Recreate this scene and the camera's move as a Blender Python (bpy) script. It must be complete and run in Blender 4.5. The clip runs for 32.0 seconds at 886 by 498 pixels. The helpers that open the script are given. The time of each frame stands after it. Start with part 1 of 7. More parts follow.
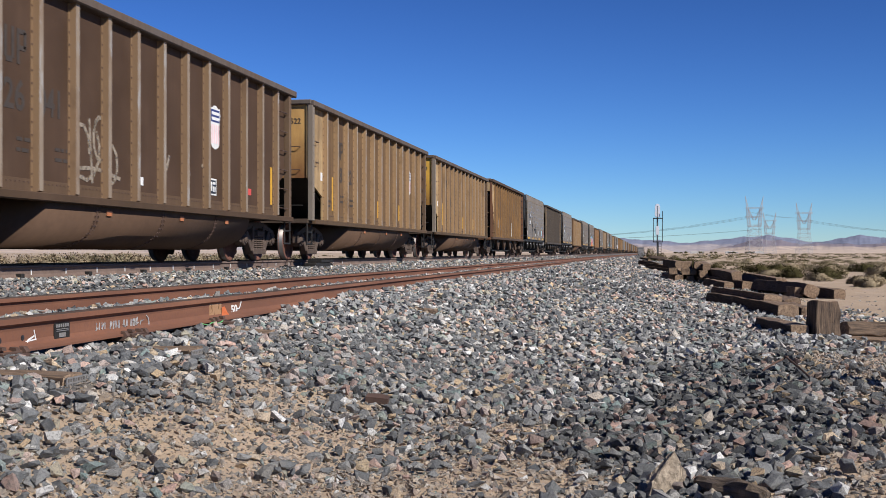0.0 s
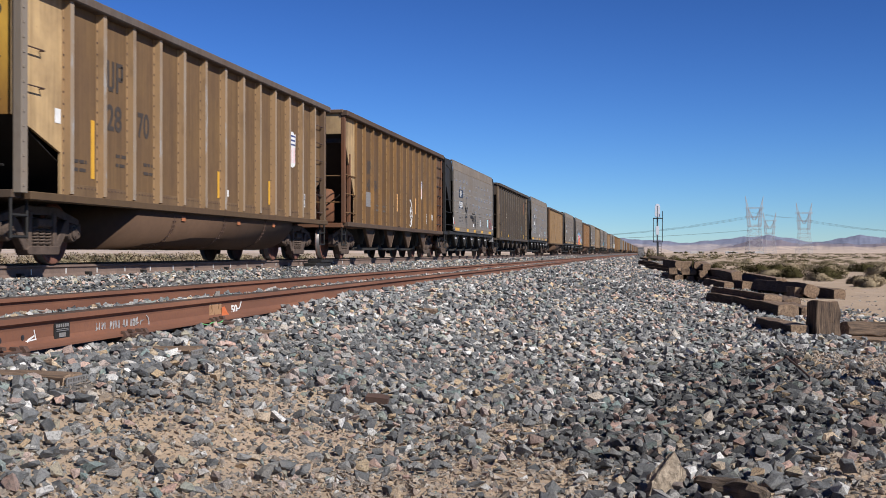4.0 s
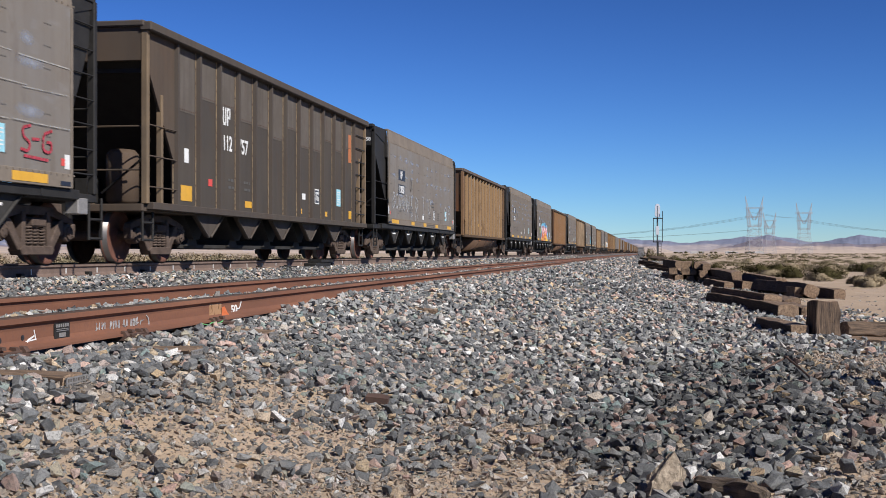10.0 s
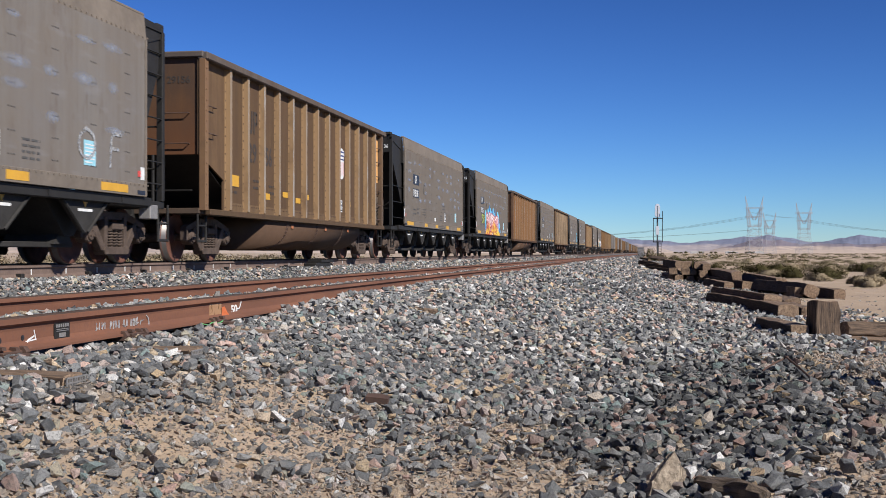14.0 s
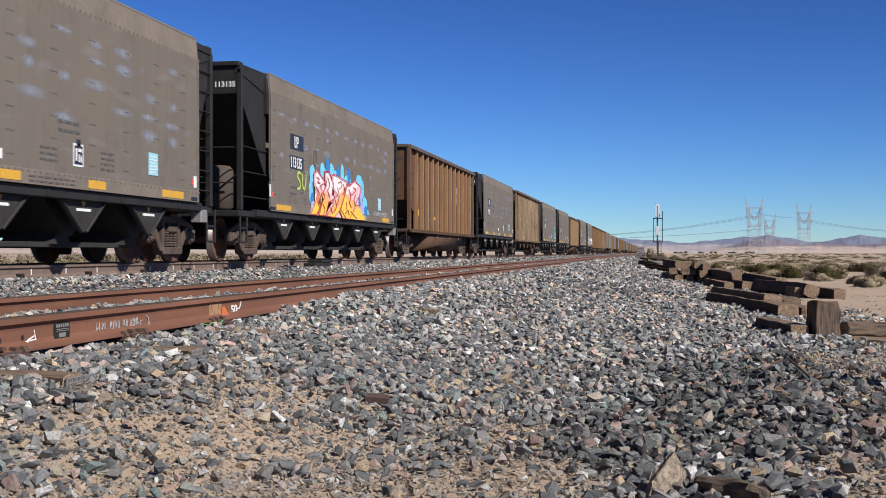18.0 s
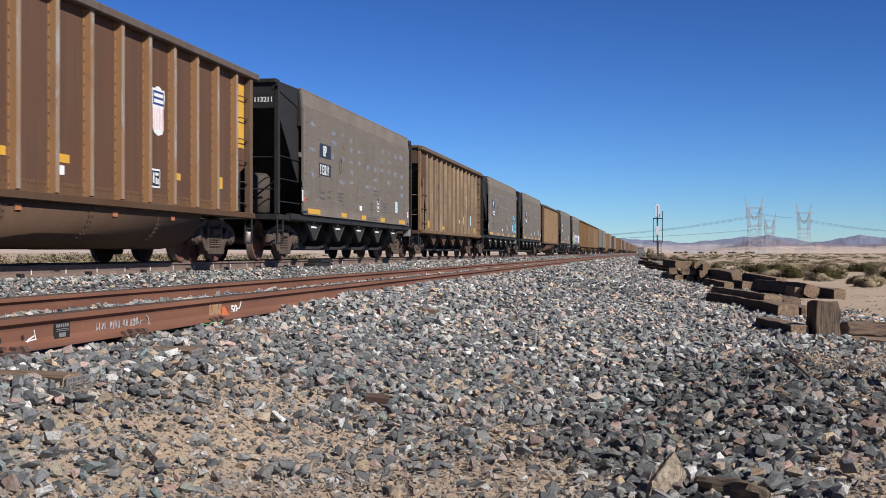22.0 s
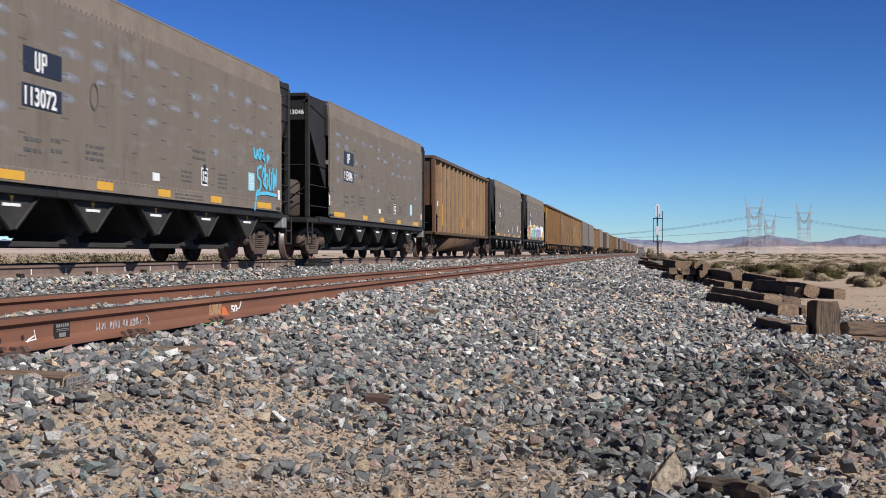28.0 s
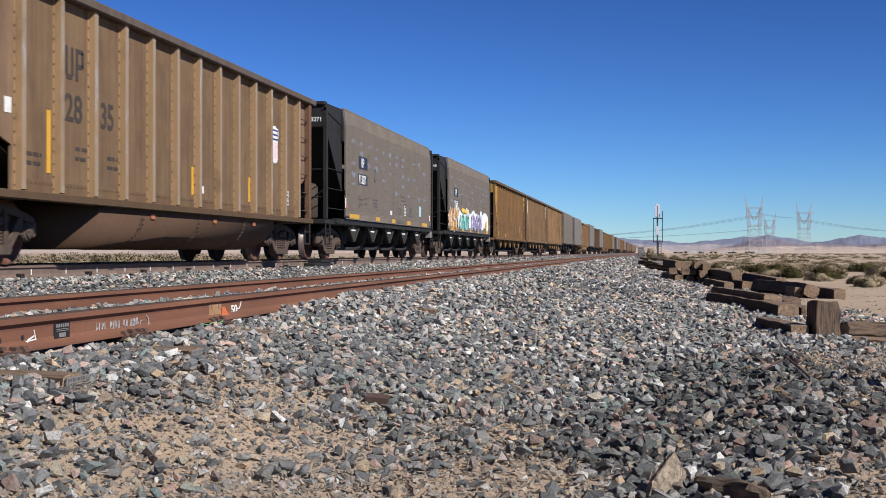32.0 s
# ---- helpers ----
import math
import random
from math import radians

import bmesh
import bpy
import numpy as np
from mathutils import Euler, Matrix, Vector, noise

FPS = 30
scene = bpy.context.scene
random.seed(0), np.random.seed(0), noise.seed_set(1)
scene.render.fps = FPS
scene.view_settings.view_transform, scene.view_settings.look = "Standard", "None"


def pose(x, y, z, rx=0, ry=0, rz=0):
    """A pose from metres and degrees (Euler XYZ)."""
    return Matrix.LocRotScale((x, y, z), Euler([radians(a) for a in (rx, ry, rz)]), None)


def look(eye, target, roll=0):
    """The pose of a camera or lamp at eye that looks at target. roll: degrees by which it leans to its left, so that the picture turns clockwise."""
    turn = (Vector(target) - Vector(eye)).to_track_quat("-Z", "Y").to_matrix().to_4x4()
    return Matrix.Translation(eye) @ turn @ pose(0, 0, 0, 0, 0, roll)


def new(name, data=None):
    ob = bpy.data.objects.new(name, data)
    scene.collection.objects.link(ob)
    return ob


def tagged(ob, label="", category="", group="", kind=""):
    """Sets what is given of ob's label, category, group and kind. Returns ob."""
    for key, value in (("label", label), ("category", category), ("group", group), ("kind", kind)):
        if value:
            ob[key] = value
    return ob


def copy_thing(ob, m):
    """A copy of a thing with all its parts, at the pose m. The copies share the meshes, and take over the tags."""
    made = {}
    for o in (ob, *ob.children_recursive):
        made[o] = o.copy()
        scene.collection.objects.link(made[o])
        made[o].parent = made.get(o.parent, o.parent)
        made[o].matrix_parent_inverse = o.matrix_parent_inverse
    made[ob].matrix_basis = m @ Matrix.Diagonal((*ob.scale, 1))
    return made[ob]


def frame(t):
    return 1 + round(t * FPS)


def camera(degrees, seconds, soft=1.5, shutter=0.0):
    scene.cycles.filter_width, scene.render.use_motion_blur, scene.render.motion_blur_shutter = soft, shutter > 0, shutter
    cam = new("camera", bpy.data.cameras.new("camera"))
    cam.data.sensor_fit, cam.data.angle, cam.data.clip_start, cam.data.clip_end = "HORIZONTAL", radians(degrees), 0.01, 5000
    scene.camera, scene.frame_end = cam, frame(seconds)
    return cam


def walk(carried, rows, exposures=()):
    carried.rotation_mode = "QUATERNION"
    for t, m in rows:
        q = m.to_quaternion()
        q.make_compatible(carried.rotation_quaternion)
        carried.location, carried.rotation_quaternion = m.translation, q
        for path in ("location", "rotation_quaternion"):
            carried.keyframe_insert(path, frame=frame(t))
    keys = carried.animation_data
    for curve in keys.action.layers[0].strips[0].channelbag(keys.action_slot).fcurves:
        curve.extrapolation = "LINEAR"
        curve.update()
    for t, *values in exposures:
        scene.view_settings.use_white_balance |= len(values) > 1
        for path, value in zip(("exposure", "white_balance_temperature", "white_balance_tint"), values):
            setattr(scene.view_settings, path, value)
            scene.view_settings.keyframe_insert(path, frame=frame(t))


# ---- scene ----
# ---- camera: a tripod beside the line, low over the ballast ----
YAW, EYE_Z = 9.89, 0.95
cam = camera(40.9, 32.0, soft=0.75, shutter=0.2)
EYE = (0.0, 0.0, EYE_Z)
AIM = (-math.sin(radians(YAW)), math.cos(radians(YAW)), EYE_Z + math.tan(radians(0.177)))
walk(cam, [(0.0, look(EYE, AIM)), (32.0, look(EYE, AIM))])

# ---- light: clear desert sky and a high sun on the camera's side of the track ----
SUN_UP, SUN_AZ = 39.0, 122.0          # degrees above the horizon; clockwise from +Y
world = bpy.data.worlds.new("desert_sky")
scene.world = world
world.use_nodes = True
wn = world.node_tree
sky = wn.nodes.new("ShaderNodeTexSky")
sky.sky_type, sky.sun_disc = "NISHITA", False
sky.sun_elevation, sky.sun_rotation = radians(SUN_UP), radians(SUN_AZ)
sky.altitude, sky.air_density, sky.dust_density, sky.ozone_density = 2000, 1.0, 0.0, 6.0
# dry clear air: the sky deepens quickly above the pale horizon
deep = wn.nodes.new("ShaderNodeGamma")
deep.inputs[1].default_value = 1.6
wn.links.new(sky.outputs[0], deep.inputs[0])
hue = wn.nodes.new("ShaderNodeMix")
hue.data_type, hue.blend_type = "RGBA", "MULTIPLY"
hue.inputs[0].default_value = 1.0
hue.inputs[7].default_value = (0.246, 0.280, 0.328, 1)
wn.links.new(deep.outputs[0], hue.inputs[6])
wn.links.new(hue.outputs[2], wn.nodes["Background"].inputs[0])
wn.nodes["Background"].inputs[1].default_value = 0.1
sun = new("sun", bpy.data.lights.new("sun", "SUN"))
sun.data.energy, sun.data.angle, sun.data.color = 6.0, radians(0.53), (1.0, 0.965, 0.915)
TO_SUN = Vector((math.sin(radians(SUN_AZ)) * math.cos(radians(SUN_UP)),
                 math.cos(radians(SUN_AZ)) * math.cos(radians(SUN_UP)), math.sin(radians(SUN_UP))))
sun.matrix_world = look(TO_SUN * 50, (0, 0, 0))
scene.view_settings.exposure = 0.0

# ---- materials ----
class Nodes:
    """A short way to wire node materials."""
    def __init__(self, name, rough=0.8, metal=0.0):
        self.mat = bpy.data.materials.new(name)
        self.mat.use_nodes = True
        self.tree = self.mat.node_tree
        self.bsdf = self.tree.nodes["Principled BSDF"]
        self.bsdf.inputs["Roughness"].default_value = rough
        self.bsdf.inputs["Metallic"].default_value = metal
        self.coord = self.add("ShaderNodeTexCoord")

    def add(self, kind):
        return self.tree.nodes.new(kind)

    def link(self, a, b):
        self.tree.links.new(a, b)

    def put(self, socket, value):
        if hasattr(value, "links"):
            self.link(value, socket)
        else:
            socket.default_value = value

    def noise(self, scale, detail=6.0, rough=0.6, stretch=(1, 1, 1), out="Object"):
        at = self.add("ShaderNodeMapping")
        at.inputs["Scale"].default_value = stretch
        # every object takes its own stretch of the pattern
        move = self.add("ShaderNodeVectorMath")
        move.operation = "MULTIPLY_ADD"
        self.link(self.add("ShaderNodeObjectInfo").outputs["Random"], move.inputs[0])
        move.inputs[1].default_value = (37, 61, 83)
        self.link(self.coord.outputs[out], move.inputs[2])
        self.link(move.outputs[0], at.inputs["Vector"])
        n = self.add("ShaderNodeTexNoise")
        n.inputs["Scale"].default_value, n.inputs["Detail"].default_value, n.inputs["Roughness"].default_value = scale, detail, rough
        self.link(at.outputs[0], n.inputs["Vector"])
        return n.outputs["Fac"]

    def ramp(self, fac, stops):
        r = self.add("ShaderNodeValToRGB")
        while len(r.color_ramp.elements) < len(stops):
            r.color_ramp.elements.new(0.5)
        for e, (p, c) in zip(r.color_ramp.elements, stops):
            e.position, e.color = p, (*c, 1) if len(c) == 3 else c
        self.link(fac, r.inputs[0])
        return r.outputs[0]

    def mix(self, fac, a, b, blend="MIX"):
        m = self.add("ShaderNodeMix")
        m.data_type, m.blend_type = "RGBA", blend
        self.put(m.inputs[0], fac)
        for s, v in ((m.inputs[6], a), (m.inputs[7], b)):
            self.put(s, (*v, 1) if isinstance(v, tuple) and len(v) == 3 else v)
        return m.outputs[2]

    def bump(self, height, strength=0.3, dist=0.01):
        b = self.add("ShaderNodeBump")
        b.inputs["Strength"].default_value, b.inputs["Distance"].default_value = strength, dist
        self.link(height, b.inputs["Height"])
        self.link(b.outputs[0], self.bsdf.inputs["Normal"])

    def color(self, value):
        self.put(self.bsdf.inputs["Base Color"], (*value, 1) if isinstance(value, tuple) and len(value) == 3 else value)
        return self.mat


def grey(v):
    return (v, v, v)


def plain(name, rgb, rough=0.7, metal=0.0, vary=0.35, scale=6.0, bump=0.15, gloss=0.5):
    """A surface of one paint or stuff with blotches and grain."""
    n = Nodes(name, rough, metal)
    n.bsdf.inputs["Specular IOR Level"].default_value = gloss
    big, fine = n.noise(scale), n.noise(scale * 9, 3)
    dark = tuple(c * (1 - vary) for c in rgb)
    light = tuple(min(1, c * (1 + vary * 0.6)) for c in rgb)
    c = n.ramp(big, [(0.3, dark), (0.7, light)])
    c = n.mix(0.35, c, n.ramp(fine, [(0.3, dark), (0.7, light)]))
    if bump:
        n.bump(fine, bump, 0.004)
    return n.color(c)


def weathered_paint(name, dust, streak=0.5, rough=0.6, dust_low=0.35, dust_high=0.75, chips=0.0, smudge=0.0):
    """Car paint in the object's own colour, under road dust, rain streaks and rust specks."""
    n = Nodes(name, rough)
    n.bsdf.inputs["Specular IOR Level"].default_value = 0.2
    info = n.add("ShaderNodeObjectInfo")
    paint = info.outputs["Color"]
    blot = n.noise(0.9, 5, 0.65)
    rain = n.noise(2.2, 5, 0.7, (1, 3.0, 0.16))
    speck = n.noise(22, 4, 0.7)
    c = n.mix(n.ramp(blot, [(dust_low, grey(0.0)), (dust_high, grey(0.75))]), paint, dust)
    c = n.mix(n.ramp(rain, [(0.42, grey(0.0)), (0.75, grey(streak))]), c, tuple(d * 0.55 for d in dust))
    c = n.mix(n.ramp(speck, [(0.66, grey(0.0)), (0.74, grey(0.55))]), c, (0.10, 0.045, 0.022))
    low = n.noise(1.6, 4, 0.7, (1, 1.5, 0.6))
    c = n.mix(n.ramp(low, [(0.55, grey(0.0)), (0.8, grey(0.6))]), c, (0.075, 0.044, 0.028))
    if smudge:
        # rubbed pale smudges in broken rows, and brown dust that has run down
        row = n.noise(1.0, 2.5, 0.5, (1, 1.5, 6.0))
        c = n.mix(n.ramp(n.noise(0.35, 2, 0.5, (1, 1.6, 0.3)), [(0.4, grey(0.0)), (0.7, grey(0.5))]), c, (0.15, 0.12, 0.095))
        c = n.mix(n.ramp(row, [(0.58, grey(0.0)), (0.82, grey(smudge))]), c, (0.30, 0.305, 0.33))
    if chips:
        c = n.mix(n.ramp(n.noise(3.2, 5, 0.75, (1, 1, 0.35)), [(0.54, grey(0.0)), (0.62, grey(chips))]), c, (0.33, 0.32, 0.31))
    n.link(n.ramp(blot, [(0.3, grey(rough - 0.1)), (0.7, grey(min(1, rough + 0.2)))]), n.bsdf.inputs["Roughness"])
    n.bump(speck, 0.12, 0.004)
    return n.color(c)


def rusty_end(name):
    """End sheet in the object's own colour; rust creeps up from its lower edge and runs down from the chord."""
    n = Nodes(name, 0.7)
    n.bsdf.inputs["Specular IOR Level"].default_value = 0.2
    sep = n.add("ShaderNodeSeparateXYZ")
    n.link(n.coord.outputs["Object"], sep.inputs[0])
    rise = n.add("ShaderNodeMath")
    rise.operation = "MULTIPLY_ADD"
    n.link(n.noise(1.4, 5, 0.65, (1, 1, 0.4)), rise.inputs[0])
    rise.inputs[1].default_value = 1.6
    n.link(sep.outputs["Z"], rise.inputs[2])
    c = n.add("ShaderNodeObjectInfo").outputs["Color"]
    c = n.mix(n.ramp(n.noise(3, 5, 0.7, (1, 1, 0.3)), [(0.45, grey(0.0)), (0.75, grey(0.5))]), c, (0.17, 0.085, 0.035))
    span = n.add("ShaderNodeMapRange")
    span.inputs["From Min"].default_value, span.inputs["From Max"].default_value = 2.6, 3.9
    span.inputs["To Min"].default_value, span.inputs["To Max"].default_value = 0.9, 0.0
    n.link(rise.outputs[0], span.inputs["Value"])
    c = n.mix(span.outputs[0], c, (0.135, 0.055, 0.024))
    n.bump(n.noise(22, 4, 0.7), 0.12, 0.004)
    return n.color(c)


def stone_mat(name, per="island", lift=1.0, dust=None):
    """Broken rock in many shades; lift: fresh ballast is paler than old."""
    n = Nodes(name, 0.85)
    rnd = n.add("ShaderNodeNewGeometry").outputs["Random Per Island"] if per == "island" else n.add("ShaderNodeObjectInfo").outputs["Random"]
    c = n.ramp(rnd, [(0.0, (0.034, 0.036, 0.040)), (0.2, (0.062, 0.066, 0.070)), (0.38, (0.115, 0.118, 0.119)), (0.54, (0.205, 0.20, 0.192)), (0.63, (0.32, 0.305, 0.285)),
                     (0.70, (0.40, 0.24, 0.185)), (0.75, (0.14, 0.105, 0.09)), (0.81, (0.135, 0.195, 0.185)), (0.88, (0.43, 0.29, 0.155)), (0.95, (0.40, 0.385, 0.365)), (1.0, (0.60, 0.58, 0.555))])
    grain, fleck = n.noise(38, 6, 0.75), n.noise(110, 4, 0.75)
    c = n.mix(n.ramp(grain, [(0.42, grey(0.0)), (0.74, grey(0.28))]), c, (0.30, 0.285, 0.265))
    c = n.mix(n.ramp(fleck, [(0.46, grey(0.0)), (0.66, grey(0.7))]), c, (0.04, 0.04, 0.042))
    c = n.mix(n.ramp(n.noise(9, 3), [(0.54, grey(0.0)), (0.8, grey(0.2))]), c, (0.34, 0.285, 0.22))
    c = n.mix(1.0, c, (1.0, 1.0, 0.98), "MULTIPLY")
    if dust:
        c = n.mix(n.ramp(n.noise(7, 4), [(0.35, grey(0.0)), (0.65, grey(0.8))]), c, dust)
    if lift > 1:
        c = n.mix(0.12, c, (0.17, 0.165, 0.158))
    if lift != 1.0:
        gain = n.add("ShaderNodeVectorMath")
        gain.operation = "SCALE"
        gain.inputs["Scale"].default_value = lift
        n.link(c, gain.inputs[0])
        c = gain.outputs[0]
    n.bump(grain, 0.8, 0.016)
    return n.color(c)


def wood_mat(name, a, b, ends=False):
    n = Nodes(name, 0.9)
    grain = n.noise(9, 6, 0.7, (6, 0.5, 6) if not ends else (3, 3, 3))
    fine = n.noise(60, 3, 0.6, (1, 0.08, 1) if not ends else (1, 1, 1))
    c = n.mix(n.ramp(grain, [(0.35, grey(0)), (0.68, grey(1))]), a, b)
    c = n.mix(n.ramp(fine, [(0.5, grey(0)), (0.72, grey(0.8))]), c, tuple(v * 0.35 for v in a))
    n.bump(grain, 0.7, 0.02)
    return n.color(c)


def sand_mat():
    n = Nodes("desert_sand", 0.95)
    big, mid, fine = n.noise(0.25, 5), n.noise(3.5, 6, 0.65), n.noise(70, 4, 0.7)
    c = n.ramp(big, [(0.3, (0.40, 0.290, 0.195)), (0.7, (0.495, 0.362, 0.248))])
    c = n.mix(n.ramp(mid, [(0.35, grey(0.0)), (0.7, grey(0.55))]), c, (0.33, 0.255, 0.185))
    c = n.mix(n.ramp(fine, [(0.45, grey(0.0)), (0.7, grey(0.6))]), c, (0.20, 0.17, 0.145))
    c = n.mix(n.ramp(n.noise(0.55, 6, 0.7), [(0.45, grey(0.0)), (0.68, grey(0.6))]), c, (0.33, 0.232, 0.135))
    at = n.add("ShaderNodeAttribute")
    at.attribute_name = "gravel"
    cell = n.add("ShaderNodeTexVoronoi")
    cell.inputs["Scale"].default_value = 24
    n.link(n.coord.outputs["Object"], cell.inputs["Vector"])
    # gravel colours darkened to paint the shade in gaps between the loose stones
    shaded_bits = n.ramp(cell.outputs["Color"], [(0.1, (0.035, 0.036, 0.038)), (0.45, (0.085, 0.084, 0.082)), (0.75, (0.15, 0.14, 0.13)), (0.95, (0.27, 0.255, 0.24))])
    c = n.mix(n.ramp(at.outputs["Fac"], [(0.35, grey(0.0)), (0.8, grey(1.0))]), c, shaded_bits)
    n.bump(fine, 0.6, 0.02)
    return n.color(c)


def rail_rust():
    n = Nodes("rail_rust", 0.85)
    big, fine = n.noise(1.6, 6, 0.6, (1, 0.35, 2)), n.noise(40, 4)
    c = n.ramp(big, [(0.3, (0.125, 0.052, 0.029)), (0.55, (0.185, 0.075, 0.040)), (0.75, (0.235, 0.105, 0.058))])
    c = n.mix(n.ramp(fine, [(0.45, grey(0)), (0.75, grey(0.5))]), c, (0.12, 0.055, 0.038))
    n.bump(fine, 0.2, 0.003)
    return n.color(c)


SAND = sand_mat()
STONE = stone_mat("ballast_stone", "island", 1.18)
STONE_ONE = stone_mat("single_stone", "object", 1.2)
STONE_FRESH = stone_mat("fresh_ballast", "island", 1.5)
STONE_DARK = stone_mat("old_dark_ballast", "island", 0.74)
GRIT = stone_mat("sandy_grit", "island", 1.0, (0.40, 0.31, 0.225))
RUST = rail_rust()
RUST_DARK = plain("dark_rail_rust", (0.17, 0.115, 0.09), 0.9, 0.0, 0.4, 3)
HEAD = plain("rail_head_steel", (0.075, 0.050, 0.040), 0.9, 0.0, 0.3, 5, 0.15, 0.08)
# tie sides darkened, tops and ends brightened: shade and sun added to wood colours
TIE = wood_mat("creosoted_tie", (0.024, 0.015, 0.010), (0.070, 0.041, 0.024))
TIE_OLD = wood_mat("weathered_tie", (0.095, 0.060, 0.038), (0.28, 0.185, 0.115))
TIE_MID = wood_mat("half_weathered_tie", (0.050, 0.033, 0.023), (0.165, 0.108, 0.068))
TIE_END = wood_mat("tie_end_grain", (0.14, 0.088, 0.055), (0.36, 0.245, 0.155), True)
IRON = plain("rusty_iron", (0.10, 0.058, 0.042), 0.8, 0.2, 0.4, 12)
GALV = plain("galvanised_plate", (0.32, 0.30, 0.28), 0.6, 0.5, 0.3, 20)
PAINT = weathered_paint("gondola_paint", (0.104, 0.062, 0.042), 0.5, 0.7, 0.35, 0.8)
END_PAINT = rusty_end("rusty_end_paint")
PAINT_POST = weathered_paint("side_post_paint", (0.21, 0.135, 0.070), 0.35, 0.6, 0.5, 0.9)
POST_FACE = weathered_paint("rubbed_post_face", (0.285, 0.235, 0.185), 0.25, 0.55, 0.25, 0.6, 0.7)
# pale tan that paints the sun on one flange of each hopper rib
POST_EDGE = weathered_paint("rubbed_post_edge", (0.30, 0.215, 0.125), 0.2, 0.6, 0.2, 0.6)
SOOTY = weathered_paint("sooty_rib_paint", (0.082, 0.068, 0.056), 0.5, 0.7)
PAINT_DULL = weathered_paint("rib_hopper_paint", (0.115, 0.078, 0.054), 0.6, 0.7)
ALU = weathered_paint("dusty_aluminium", (0.180, 0.148, 0.116), 0.35, 0.75, 0.3, 0.8, 0.0, 0.22)
ALU_TOP = plain("dusty_top_plate", (0.185, 0.152, 0.120), 0.7, 0.0, 0.3, 1.2, 0.15, 0.25)
BLACK = plain("black_frame_paint", (0.026, 0.024, 0.022), 0.6, 0.0, 0.4, 4, 0.15, 0.2)
DARK = plain("hopper_chute_paint", (0.040, 0.037, 0.034), 0.7, 0.0, 0.4, 3, 0.15, 0.15)
TRUCK = plain("truck_iron", (0.098, 0.070, 0.055), 0.85, 0.0, 0.5, 7, 0.2, 0.2)
WHEEL = plain("wheel_steel", (0.15, 0.066, 0.046), 0.8, 0.0, 0.45, 6, 0.2, 0.25)
TREAD = plain("polished_tread", (0.15, 0.135, 0.125), 0.45, 0.6, 0.1, 6, 0.05)
TUB = plain("dusty_tub", (0.098, 0.058, 0.037), 0.85, 0.0, 0.22, 1.1, 0.1, 0.15)
COAL = plain("coal", (0.018, 0.018, 0.02), 0.6, 0.0, 0.5, 8, 0.8)
YELLOW = plain("yellow_marker", (0.62, 0.33, 0.035), 0.5, 0.0, 0.15, 5)
WHITE = plain("white_stencil", (0.72, 0.71, 0.68), 0.6, 0.0, 0.2, 9)
EMBLEM_BLUE = plain("emblem_blue", (0.035, 0.05, 0.17), 0.5, 0.0, 0.2, 5)
NAVY = plain("dark_panel", (0.018, 0.022, 0.035), 0.5, 0.0, 0.2, 5)
CYAN = plain("pale_cyan_sticker", (0.30, 0.58, 0.66), 0.5, 0.0, 0.15, 9)
RED = plain("red_marker", (0.62, 0.075, 0.06), 0.5, 0.0, 0.15, 9)
FADED = plain("faded_dark_stencil", (0.048, 0.036, 0.029), 0.8, 0.0, 0.3, 9)
TUB_PLATE = plain("orange_tub_plate", (0.40, 0.14, 0.055), 0.7, 0.0, 0.2, 9)
FASTENER = plain("dull_fastener", (0.105, 0.096, 0.088), 0.7, 0.0, 0.3, 9)
GREYTXT = plain("faded_stencil", (0.085, 0.08, 0.075), 0.7, 0.0, 0.3, 9)



def worn_mat(name, rgb, cover=0.5, scale=5.0, rough=0.6, soft=0.12, most=1.0):
    """Thin worn paint: patches of colour with gaps that show what is underneath."""
    n = Nodes(name, rough)
    n.link(n.ramp(n.noise(scale, 5, 0.7), [(cover - soft, grey(0.0)), (cover + soft, grey(most))]), n.bsdf.inputs["Alpha"])
    return n.color(rgb)


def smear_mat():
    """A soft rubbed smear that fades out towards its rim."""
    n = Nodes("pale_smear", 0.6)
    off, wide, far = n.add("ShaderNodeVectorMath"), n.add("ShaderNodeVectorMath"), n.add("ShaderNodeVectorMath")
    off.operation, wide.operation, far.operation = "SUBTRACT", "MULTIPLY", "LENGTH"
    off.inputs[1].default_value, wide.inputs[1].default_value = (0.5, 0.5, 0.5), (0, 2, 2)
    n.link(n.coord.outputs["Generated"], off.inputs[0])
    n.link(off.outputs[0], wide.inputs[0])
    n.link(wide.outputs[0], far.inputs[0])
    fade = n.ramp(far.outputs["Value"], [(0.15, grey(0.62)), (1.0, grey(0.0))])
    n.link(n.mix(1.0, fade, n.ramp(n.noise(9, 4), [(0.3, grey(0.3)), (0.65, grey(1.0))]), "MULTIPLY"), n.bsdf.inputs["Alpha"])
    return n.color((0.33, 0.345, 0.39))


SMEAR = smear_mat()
SCRATCH = worn_mat("bright_scratch", (0.46, 0.44, 0.41), 0.52, 3, 0.6, 0.2, 0.75)
CHALK = worn_mat("chalk_line", (0.42, 0.42, 0.42), 0.50, 16)
CHALK_DIM = worn_mat("rubbed_chalk", (0.30, 0.245, 0.185), 0.47, 10)
SPRAY_BLACK = worn_mat("black_spray", (0.02, 0.02, 0.02), 0.3, 10)
SPRAY_ROSE = worn_mat("rubbed_red_spray", (0.42, 0.05, 0.07), 0.45, 12)
SPRAY_CYAN = plain("cyan_spray", (0.10, 0.45, 0.62), 0.5, 0, 0.2, 4)
